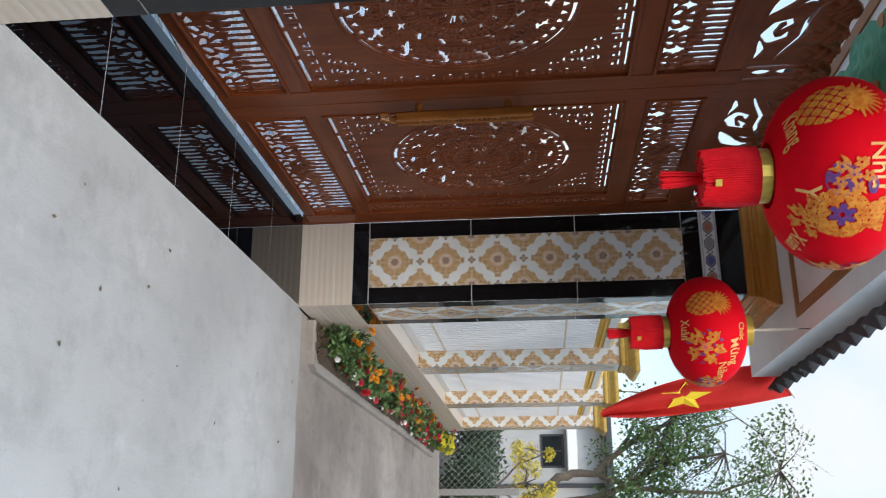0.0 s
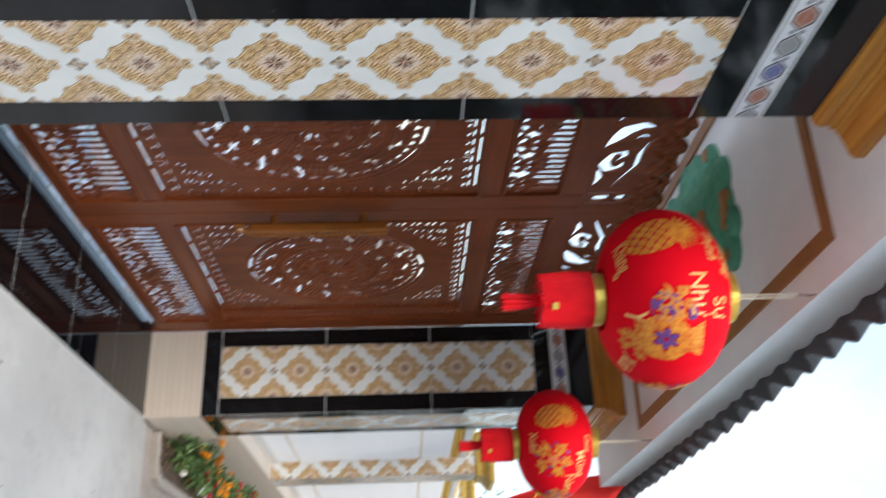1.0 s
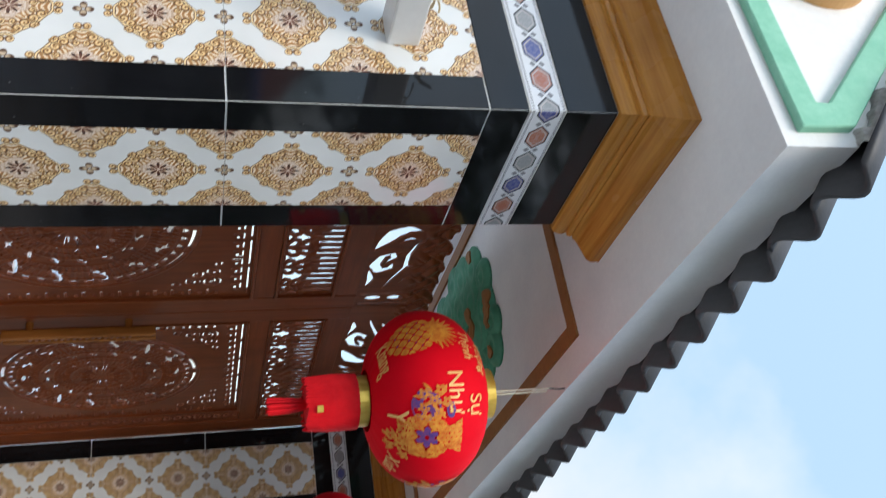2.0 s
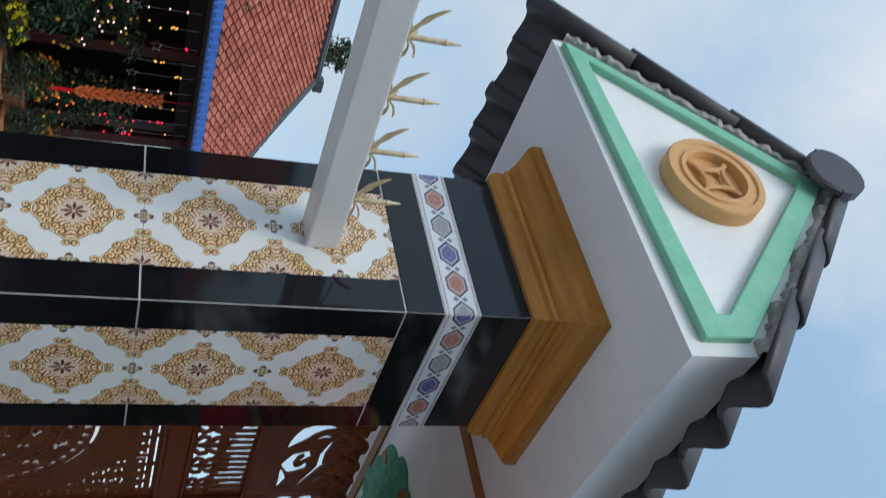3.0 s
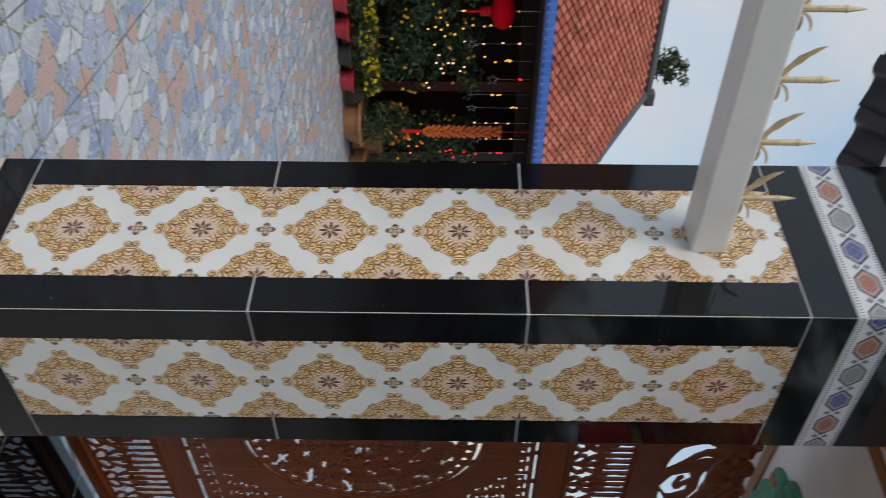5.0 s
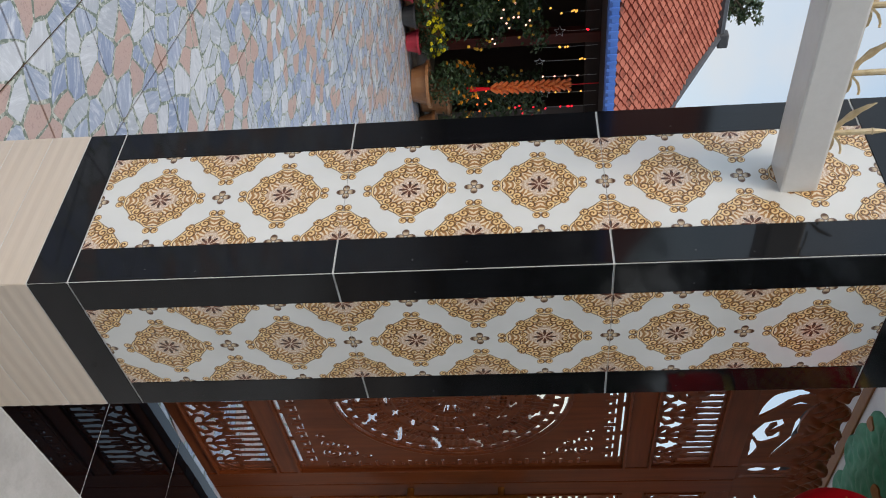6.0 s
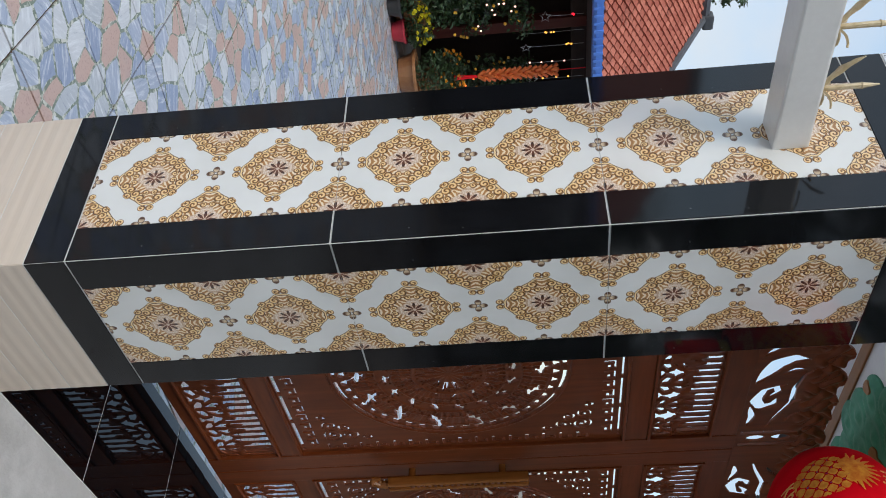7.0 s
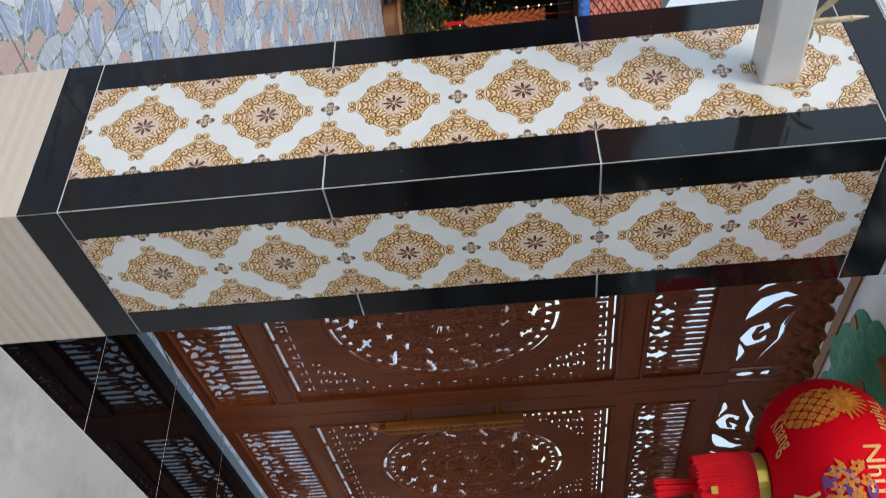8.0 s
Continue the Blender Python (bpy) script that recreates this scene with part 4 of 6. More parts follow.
# strokes cut out of the crest: a crescent, a long forked tendril, a comma with barbs, a broad leaf, a fan of blades
CREST_CUTS = [
    ([(0.17, 0.030), (0.24, 0.040), (0.32, 0.022)], 0.013),
    ([(0.14, 0.100), (0.23, 0.128), (0.34, 0.172), (0.44, 0.168), (0.52, 0.186), (0.60, 0.235)], 0.010),
    ([(0.34, 0.172), (0.36, 0.205)], 0.010),
    ([(0.47, 0.135), (0.43, 0.060), (0.36, 0.038), (0.31, 0.062), (0.33, 0.105), (0.37, 0.112)], 0.023),
    ([(0.37, 0.075), (0.42, 0.112), (0.46, 0.100)], 0.013),
    ([(0.49, 0.022), (0.55, 0.050), (0.61, 0.080), (0.64, 0.130), (0.63, 0.185)], 0.035),
    ([(0.54, 0.110), (0.57, 0.150), (0.56, 0.190)], 0.012),
    ([(0.67, 0.025), (0.71, 0.060), (0.72, 0.110)], 0.014),
    ([(0.74, 0.030), (0.77, 0.085), (0.76, 0.150)], 0.013),
    ([(0.70, 0.140), (0.72, 0.190), (0.70, 0.230)], 0.011),
    ([(0.19, 0.165), (0.24, 0.190), (0.27, 0.220)], 0.007)]


def crest_field(sign):
    def field(X, Z):
        U = X if sign > 0 else -X                # distance from the middle line
        f = np.minimum(crest_top(U) - Z, 0.05)

        def cut(s):
            return np.minimum(f, -s)
        if sign < 0:                             # two slots with a pair of ovals between, on one leaf only
            for u in (0.020, 0.112):
                f = cut(np.minimum(0.0095 - np.abs(U - u), 0.112 - np.abs(Z - 0.128)))
            for z in (0.080, 0.178):
                f = cut(0.038 - np.hypot((U - 0.066) * 1.6, Z - z))
        for u0, k in ((0.0, 1.0), (0.80, 0.86)):
            V, H = (U - u0) / k, Z / k
            for shape in CREST_CUTS:
                f = cut(sweep(V, H, *shape) * k)
        return np.maximum(f, np.where((Z < 0.012), 0.01, -1))
    return field


def crest_relief(X, Z):
    return 0.002 + 0.014 * np.abs(np.sin(X * 31 + 1.3 * np.sin(Z * 47))) * np.abs(np.sin(Z * 44 + 1.6 * np.sin(X * 38))) * np.clip((Z - 0.20) / 0.05, 0, 1)


GATE_Y, GATE_T = 0.505, 0.05
gate_bottom = 0.051


def gate_leaf(sign, label):
    """One leaf, 1.5 m wide: stiles and rails, pierced foot and head panels, a drum panel and the crest above. sign: +1 towards greater x."""
    root = thing("gate_leaf", label, "gate", HOUSE @ pose(2.008, GATE_Y, 0), "carved gate leaves")
    W = 1.488

    def span(a, b):
        return (a, b) if sign > 0 else (-b, -a)

    def bar(name, a, b, z0, z1, y0=0.0, y1=GATE_T, material=GATE_WOOD, bevel=0.004):
        x0, x1 = span(a, b)
        part(name, boxes((x0, x1, y0, y1, z0, z1), bevel=bevel), material, root)
    bar("stile", 0.002, 0.112, gate_bottom, 2.235)
    bar("stile", 1.362, W, gate_bottom, 2.235)
    bar("mullion", 1.198, 1.242, 0.448, 1.793, 0.004)
    for z0, z1 in ((gate_bottom, 0.100), (0.372, 0.450), (1.790, 1.880), (2.136, 2.235)):
        bar("rail", 0.112, 1.362, z0, z1, 0.003, GATE_T - 0.003, GATE_RAIL)
    # beads round the panels
    for z0, z1, a, b in ((0.100, 0.372, 0.112, 1.362), (1.880, 2.136, 0.112, 1.362), (0.450, 1.790, 0.112, 1.198)):
        for zz in (z0, z1 - 0.012):
            bar("bead", a, b, zz, zz + 0.012, -0.006, 0.02, GATE_RAIL, 0.003)
        for aa in (a, b - 0.012):
            bar("bead", aa, aa + 0.012, z0 + 0.012, z1 - 0.012, -0.006, 0.02, GATE_WOOD, 0.003)
    x0, _ = span(0.124, 1.350)
    for name, z, h, seed, deep in (("foot_panel", 0.112, 0.248, 4, 0.003), ("head_panel", 1.892, 0.232, 9, 0.010)):
        part(name, carved(name, 0, 1.226, 0, h, 0.0058, openwork(1.226, h, seed), deep, GATE_WOOD, soft_relief(0.003, 90)), parent=root, label="openwork panel of bars and carved foliage", m=pose(x0, 0.010, z))
    x0, _ = span(0.118, 0.118 + PW)
    part("drum_panel", carved("drum_panel", 0, PW, 0, PH, 0.0046, middle_panel, 0.0080, GATE_WOOD, drum_relief), parent=root, label="panel pierced with rings of birds like a bronze drum", m=pose(x0, 0.010, 0.457))

    def chain(X, Z):
        k = Z / 0.052
        s = (k - np.floor(k) - 0.5) * 0.052
        f = np.abs(np.hypot(X - 0.058, s) - 0.017) - 0.0055
        return np.minimum(f, np.where(np.abs(np.abs(X - 0.058) - 0.034) < 0.004, -0.004, 0.03))
    x0, _ = span(1.242, 1.362)
    part("side_panel", carved("side_panel", 0, 0.120, 0, 1.34, 0.0055, chain, 0.004, GATE_WOOD), parent=root, label="narrow strip pierced with linked rings", m=pose(x0, 0.012, 0.451))
    x0, x1 = span(0.002, W)
    part("crest", carved("crest", x0, x1, 0, 0.40, 0.0062, crest_field(sign), 0.008, GATE_WOOD, crest_relief), parent=root, label="openwork carved crest along the top", m=pose(0, 0.010, 2.235))
    return root


near_leaf = gate_leaf(-1, "closed varnished wooden gate leaf carved with birds and foliage")
far_leaf = gate_leaf(1, "closed varnished wooden gate leaf with a long pull handle")
# long turned pull on the second leaf, on two brackets
hx = 0.052
bm = boxes((hx - 0.034, hx - 0.007, -0.085, -0.045, 0.80, 1.395), (hx + 0.007, hx + 0.034, -0.085, -0.045, 0.80, 1.395), (hx - 0.008, hx + 0.008, -0.074, -0.050, 0.82, 1.38), bevel=0.009)
tube([(hx, -0.065, 0.80), (hx - 0.004, -0.065, 0.765), (hx - 0.026, -0.065, 0.735), (hx - 0.050, -0.065, 0.745), (hx - 0.050, -0.065, 0.770), (hx - 0.032, -0.065, 0.772)], [0.020, 0.017, 0.014, 0.012, 0.010, 0.007], 8, bm)
pull = part("pull_handle", bm, HANDLE, far_leaf, "long amber varnished double pull with a curled foot")
part("bead_row", boxes(*[(hx - 0.006, hx + 0.006, -0.082, -0.072, 0.90 + k * 0.024, 0.912 + k * 0.024) for k in range(17)]), GATE_WOOD, pull)
for z in (0.90, 1.285):
    part("bracket", tube([(hx, -0.05, z), (hx, 0.005, z)], 0.015, 10), HANDLE, far_leaf)

frame_root = thing("trim_gate", "red-brown wooden jambs at both sides of the gate", "trim", HOUSE, kind="structure")
for x0, x1 in ((0.494, 0.519), (3.497, 3.521)):
    part("jamb", boxes((x0, x1, 0.502, 0.565, 0.004, 2.60), bevel=0.003), GATE_WOOD, frame_root)

# threshold slabs
for x0, x1 in ((0.50, 1.051), (1.056, 1.666), (1.671, 2.284), (2.289, 2.902), (2.907, 3.510)):
    part("granite_slab", boxes((x0, x1, 0.004, 0.545, -0.02, 0.004), bevel=0.0015), GRANITE, threshold)


# ---- red lanterns under the eave ----
LR, LH = 0.270, 0.188                       # half-width, half-height of the silk body


def body_point(lon, lat, off=0.0):
    """A point of the lantern's skin."""
    c = math.copysign(abs(math.cos(lat)) ** 0.82, math.cos(lat))
    return Vector(((LR + off) * c * math.cos(lon), (LR + off) * c * math.sin(lon), (LH + off) * math.sin(lat)))


def lantern_body():
    bm = bmesh.new()
    rings = []
    for j in range(25):
        lat = math.radians(-74 + 148 * j / 24)
        row = []
        for i in range(96):
            lon = TAU * i / 96
            row.append(bm.verts.new(body_point(lon, lat, -0.0012 * abs(math.cos(lon * 12)))))
        rings.append(row)
    for a, b in zip(rings, rings[1:]):
        for i in range(96):
            bm.faces.new((a[i], a[(i + 1) % 96], b[(i + 1) % 96], b[i]))
    return bm


def wrap(me, lon0, z0, k=1.0):
    """Lays a flat mesh (x across, z up, in metres) onto the lantern's skin."""
    for v in me.vertices:
        lat = math.asin(max(-0.93, min(0.93, (z0 + v.co.z * k) / LH)))
        c = max(0.25, abs(math.cos(lat)) ** 0.82)
        p = body_point(lon0 + v.co.x * k / (LR * c), lat, 0.0025 - v.co.y * 0.0)
        v.co = p
    me.update()
    return me


def words(text, size, material):
    """A line of lettering as a mesh, centred, x across and z up."""
    cu = bpy.data.curves.new("lettering", "FONT")
    cu.body, cu.size, cu.align_x, cu.align_y = text, size, "CENTER", "CENTER"
    cu.resolution_u, cu.offset = 3, 0.0006
    ob = bpy.data.objects.new("lettering", cu)
    me = bpy.data.meshes.new_from_object(ob)
    bpy.data.objects.remove(ob)
    me.name = "lettering"
    me.transform(pose(0, 0, 0, 90))
    me.materials.clear()
    me.materials.append(material)
    bm = bmesh.new()
    bm.from_mesh(me)
    bmesh.ops.triangulate(bm, faces=bm.faces[:])
    bmesh.ops.subdivide_edges(bm, edges=[e for e in bm.edges if e.calc_length() > size * 0.2], cuts=1)
    bmesh.ops.triangulate(bm, faces=bm.faces[:])
    bm.to_mesh(me)
    bm.free()
    return me


def flat(name, x0, x1, z0, z1, field, material, step=0.0035):
    """A thin printed figure: the part of a rectangle where field is positive."""
    nx, nz = round((x1 - x0) / step), round((z1 - z0) / step)
    X, Z = np.meshgrid(np.linspace(x0, x1, nx + 1), np.linspace(z0, z1, nz + 1), indexing="ij")
    f = field(X, Z)
    keep = (f[:-1, :-1] + f[1:, :-1] + f[:-1, 1:] + f[1:, 1:]) > 0
    idx = np.arange(X.size).reshape(X.shape)
    i, j = np.nonzero(keep)
    faces = np.stack([idx[i, j], idx[i + 1, j], idx[i + 1, j + 1], idx[i, j + 1]], -1)
    used, faces = np.unique(faces, return_inverse=True)
    verts = np.stack([X, np.zeros_like(X), Z], -1).reshape(-1, 3)[used]
    return raw_mesh(name, verts.tolist(), faces.reshape(-1, 4).tolist(), material)


def rosette(X, Z, cx, cz, r, n=6):
    d, a = np.hypot(X - cx, Z - cz), np.arctan2(Z - cz, X - cx)
    return r * (0.45 + 0.55 * np.abs(np.cos(a * n / 2))) - d


def jar_print(X, Z):
    """A round-bellied jar with a flared neck and fine line work."""
    belly = 0.082 - np.hypot(X * 0.95, Z + 0.01)
    neck = np.minimum(0.050 + (Z - 0.08) * 0.5 - np.abs(X), 0.026 - np.abs(Z - 0.088))
    foot = np.minimum(0.045 - np.abs(X), 0.010 - np.abs(Z + 0.092))
    f = np.maximum(np.maximum(belly, neck), foot)
    cuts = np.minimum(np.abs(np.sin(X * 190)) * np.abs(np.sin(Z * 170 + 1.5 * np.sin(X * 90))) * 0.016 - 0.0026, np.abs(np.hypot(X, Z + 0.01) - 0.066) - 0.0018)
    f = np.minimum(f, np.where(cuts < 0, -0.003, 0.05))
    return np.minimum(f, -rosette(X, Z, 0.0, -0.01, 0.044))


def fruit_print(X, Z):
    """A scaly fruit under a spray of pointed leaves."""
    fruit = 0.074 - np.hypot(X, (Z + 0.035) * 0.85)
    k = np.abs(np.sin((X + Z) * 85)) * np.abs(np.sin((X - Z) * 85))
    fruit = np.minimum(fruit, k * 0.02 - 0.0034)
    f = fruit
    for i in range(11):
        a = math.pi * (0.06 + 0.88 * i / 10)
        f = np.maximum(f, leafs(X, Z, 0.0, 0.028, 0.088, 0.0065, a))
        f = np.maximum(f, leafs(X, Z, 0.0, 0.010, 0.066, 0.005, a + 0.12))
    return f


def blossom_print(X, Z):
    """A bunch of blossoms with ribbons."""
    f = np.full(X.shape, -1.0)
    for cx, cz, r in ((0, 0, 0.035), (0.055, 0.02, 0.03), (-0.05, 0.03, 0.03), (0.03, -0.05, 0.028), (-0.035, -0.045, 0.03), (0.005, 0.06, 0.026)):
        f = np.maximum(f, np.minimum(rosette(X, Z, cx, cz, r, 5), np.hypot(X - cx, Z - cz) - r * 0.2))
    for a in (0.3, 1.1, 2.2, 3.4, 4.2, 5.4):
        f = np.maximum(f, leafs(X, Z, 0.04 * math.cos(a), 0.04 * math.sin(a), 0.065, 0.009, a + 0.4))
    return f


def lantern(m, label, lines, figures):
    """A red silk lantern with gold collars, a fringed drum and a tassel, on two cords."""
    root = thing("lantern", label, "lantern", m, "red lanterns under the eave")
    body = part("silk_body", lantern_body(), SILK, root, "bulging red silk body with gold prints", smooth=True)
    prints = []
    for lon, z, kind in figures:
        if kind == "jar":
            prints.append(wrap(flat("jar_print", -0.10, 0.10, -0.11, 0.12, jar_print, PRINT_GOLD, 0.0024), lon, z, 0.82))
            prints.append(wrap(flat("flower_print", -0.05, 0.05, -0.06, 0.05, lambda X, Z: np.minimum(rosette(X, Z, 0.0, -0.01, 0.040), np.hypot(X, Z + 0.01) - 0.008), PRINT_BLUE), lon, z, 0.82))
            prints.append(wrap(flat("shade_print", -0.06, 0.06, -0.05, 0.05, lambda X, Z: np.minimum(0.040 - np.hypot(X * 0.9, Z), np.sin(X * 150 + 1.5 * np.sin(Z * 90)) * np.cos(Z * 130) * 0.01 + 0.0028), PRINT_BLUE, 0.0026), lon - 0.36, z - 0.01))
            prints.append(wrap(flat("spray_print", -0.07, 0.07, -0.07, 0.07, lambda X, Z: blossom_print(X * 1.35, Z * 1.35), PRINT_GOLD, 0.0026), lon - 0.40, z + 0.012, 0.8))
            prints.append(wrap(flat("hat_print", -0.06, 0.06, -0.04, 0.04, lambda X, Z: 0.0045 - np.abs(np.hypot(X * 0.55, Z) - 0.014), PRINT_BLUE), lon - 0.30, z + 0.058, 0.7))
            prints.append(wrap(flat("spray_print", -0.07, 0.07, -0.05, 0.05, lambda X, Z: blossom_print(X * 1.6, Z * 1.6), PRINT_GOLD), lon + 0.20, z - 0.075, 0.8))
        elif kind == "fruit":
            prints.append(wrap(flat("fruit_print", -0.10, 0.10, -0.12, 0.13, fruit_print, PRINT_GOLD, 0.0022), lon, z, 0.88))
            prints.append(wrap(flat("shade_print", -0.08, 0.08, -0.10, 0.05, lambda X, Z: np.minimum(0.060 - np.hypot(X, (Z + 0.035) * 0.85), 0.0009 - np.abs(np.sin((X + Z) * 85)) * np.abs(np.sin((X - Z) * 85)) * 0.02), PRINT_BLUE, 0.0028), lon, z, 0.88))
        else:
            prints.append(wrap(flat("blossom_print", -0.11, 0.11, -0.10, 0.11, blossom_print, PRINT_GOLD, 0.003), lon, z))
            prints.append(wrap(flat("petal_print", -0.11, 0.11, -0.10, 0.11, lambda X, Z: np.minimum(-blossom_print(X, Z) - 0.003, np.minimum(0.085 - np.hypot(X, Z), np.sin(X * 130) * np.sin(Z * 110) - 0.25)), PRINT_BLUE, 0.003), lon, z))
            prints.append(wrap(flat("flower_print", -0.03, 0.03, -0.03, 0.03, lambda X, Z: rosette(X, Z, 0.0, 0.0, 0.026, 5), PRINT_PINK), lon, z))
    for lon, z, text, size in lines:
        prints.append(wrap(words(text, size, LETTER), lon, z))
    for me in prints:
        tagged(part(me.name.split(".")[0], me, parent=body), kind="stuff" if me.name.split("_")[0] in ("petal", "shade", "spray") else "")
    for z, s in ((-LH, -1), (LH, 1)):
        part("collar", lathe([(0.066, -0.012), (0.078, -0.012), (0.078, 0.024), (0.066, 0.024)], 32), GOLD_PAPER, root, "gold paper collar", pose(0, 0, z + (0.004 if s > 0 else -0.016)))
    rng = random.Random(7)
    bm = lathe([(0.074, -0.150), (0.080, -0.060), (0.078, 0.0)], 40, caps=True)
    for k in range(84):
        a = TAU * k / 84
        r = 0.0815
        tube([(r * math.cos(a), r * math.sin(a), -0.002), ((r + 0.002) * math.cos(a), (r + 0.002) * math.sin(a), -0.08), ((r - 0.004 + rng.uniform(-0.004, 0.003)) * math.cos(a + 0.01), (r - 0.004) * math.sin(a + 0.01), -0.150 - rng.uniform(0, 0.012))], 0.0033, 4, bm)
    fringe = part("fringe", bm, FRINGE, root, "drum of red silk fringe", pose(0, 0, -LH - 0.022))
    part("tag", boxes((-0.010, 0.010, -0.0025, 0.0, -0.009, 0.009)), GOLD_PAPER, fringe, "", pose(-0.075, -0.045, -0.12, 0, 0, -60))
    bm = bmesh.new()
    for k in range(60):
        a, rr = rng.uniform(0, TAU), 0.024 * math.sqrt(rng.random())
        tube([(rr * math.cos(a) * 0.6, rr * math.sin(a) * 0.6, 0.0), (rr * math.cos(a), rr * math.sin(a), -0.06), (rr * math.cos(a) * 1.15, rr * math.sin(a) * 1.15, -0.115 - rng.uniform(0, 0.012))], 0.0032, 4, bm)
    part("tassel", bm, FRINGE, root, "red silk tassel", pose(0, 0, -LH - 0.165))
    top = 2.70 - m.translation.z
    for s in (-1, 1):
        part("cord", tube([(s * 0.014, 0, LH + 0.02), (s * 0.013, 0, top - 0.06)], 0.0032, 5), STRING, root, "pale hanging cord")
    part("hook", tube([(-0.013, 0, top - 0.065), (0.0, 0.0, top - 0.02), (0.0, 0.002, top + 0.002)], 0.0028, 5), DARK_IRON, root)
    return root


V = math.radians(202)                        # the side that faces the lane's near end
lantern(HOUSE @ pose(1.014, -0.314, 2.222), "round red silk lantern with gold jar and fruit prints", [
    (V + 0.10, 0.094, "Sự", 0.060), (V - 0.06, 0.030, "Như", 0.066), (V + 0.22, -0.128, "Ý", 0.070),
    (V - 0.66, 0.086, "Thịnh", 0.046), (V - 0.56, 0.132, "Vượng", 0.040), (V - 0.72, -0.146, "Khang", 0.040), (V + 1.10, -0.130, "Xuân", 0.045)],
    [(V - 0.80, -0.030, "fruit"), (V + 0.42, -0.045, "jar"), (V + 1.42, 0.0, "blossom"), (V + 2.6, 0.0, "fruit"), (V - 2.2, 0.0, "blossom")])
lantern(HOUSE @ pose(3.022, -0.312, 2.202), "round red silk lantern with gold blossom prints", [
    (V + 0.25, 0.085, "Mừng", 0.058), (V + 0.62, 0.030, "Năm", 0.056), (V - 0.2, -0.130, "Xuân", 0.045), (V - 0.15, 0.125, "Chúc", 0.040)],
    [(V - 0.70, -0.01, "fruit"), (V + 0.12, -0.045, "blossom"), (V + 1.3, -0.02, "jar"), (V + 2.6, 0.0, "fruit"), (V - 2.2, 0.0, "blossom")])


# ---- fence rail and spear heads beside the first pillar ----
rail = thing("fence_top_rail", "white steel box rail with gilded leaf spikes fixed to the pillar", "fence")
bm = boxes((-2.6, 0.004, 0.190, 0.285, 1.985, 2.065), bevel=0.006)
part("rail", bm, STEEL_WHITE, rail)


def spike(m):
    """A gilded spear with one raised leaf and two drooping ones."""
    part("spear", lathe([(0.010, 0.0), (0.010, 0.012), (0.006, 0.016), (0.0065, 0.095), (0.008, 0.098), (0.0065, 0.101), (0.0015, 0.135)], 8), GILT, rail, "", m)
    for turn, rise, ln, wd in ((180, 62, 0.105, 0.011), (0, -30, 0.075, 0.007), (70, 30, 0.080, 0.008), (-70, 8, 0.050, 0.005), (130, -10, 0.050, 0.005)):
        rows = []
        bm = bmesh.new()
        for k in range(7):
            t = k / 6
            bend = math.radians(rise * (0.35 + 0.65 * t) if rise > 40 else 55 - (55 - rise) * t * 1.6)
            if not rows:
                p = Vector((0.004, 0, 0.014))
            else:
                p = p + Vector((math.cos(bend), 0, math.sin(bend))) * (ln / 6)
            w = wd * math.sin(math.pi * min(1, t * 0.9 + 0.08)) * (1.0 if k % 2 else 0.72) + 0.0012
            rows.append([bm.verts.new(p + Vector((0, s * w, d))) for s, d in ((-1, 0.001), (0, 0.0035), (1, 0.001), (0, -0.002))])
        for a, b in zip(rows, rows[1:]):
            for k in range(4):
                bm.faces.new((a[k], a[(k + 1) % 4], b[(k + 1) % 4], b[k]))
        bm.faces.new(rows[0][::-1])
        bm.faces.new(rows[-1])
        bmesh.ops.recalc_face_normals(bm, faces=bm.faces[:])
        part("leaf", bm, GILT, rail, "", m @ pose(0, 0, 0, 0, 0, turn))


for k in range(15):
    spike(pose(-0.125 - 0.156 * k, 0.237, 2.064))


# ---- leaves, plants, trees ----
def clay(name):
    """Weathered red clay, a little different from tile to tile, with black lichen in patches."""
    n = Nodes(name)
    p = n.place()
    rnd = n.put("ShaderNodeNewGeometry").outputs["Random Per Island"]
    col = n.mix(rnd, (0.27, 0.072, 0.048), (0.41, 0.135, 0.092))
    patch = n.op("MULTIPLY", n.step(n.noise(p, 1.9, 5, 0.7), 0.56, 0.66), n.step(n.noise(p, 14.0, 4), 0.42, 0.58))
    col = n.mix(n.op("MULTIPLY", patch, 0.85), col, (0.035, 0.022, 0.018))
    col = n.mix(n.op("MULTIPLY", n.step(n.noise(p, 60.0, 3), 0.5, 0.8), 0.3), col, (0.14, 0.05, 0.035))
    n.bump(n.noise(p, 40.0, 3), 0.4, 0.006)
    return n.done(col, 0.88, 0.0, Specular_IOR_Level=0.2)


LEAF = foliage("green_leaf", (0.045, 0.105, 0.028), (0.120, 0.200, 0.055))
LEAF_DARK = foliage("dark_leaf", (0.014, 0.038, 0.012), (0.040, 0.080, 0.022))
LEAF_YELLOW = foliage("yellow_blossom", (0.62, 0.46, 0.02), (0.72, 0.60, 0.08))
MUM = foliage("yellow_bloom", (0.68, 0.58, 0.01), (0.80, 0.70, 0.05))
ORANGE = foliage("orange_bloom", (0.70, 0.24, 0.01), (0.80, 0.36, 0.02))
RED = foliage("red_bloom", (0.45, 0.01, 0.02), (0.58, 0.02, 0.05))
PALE = foliage("white_bloom", (0.75, 0.72, 0.70), (0.85, 0.83, 0.80))
BARK = surface("grey_brown_bark", (0.10, 0.075, 0.055), (0.17, 0.135, 0.10), 9, 0.9, bump=0.8, dist=0.02)
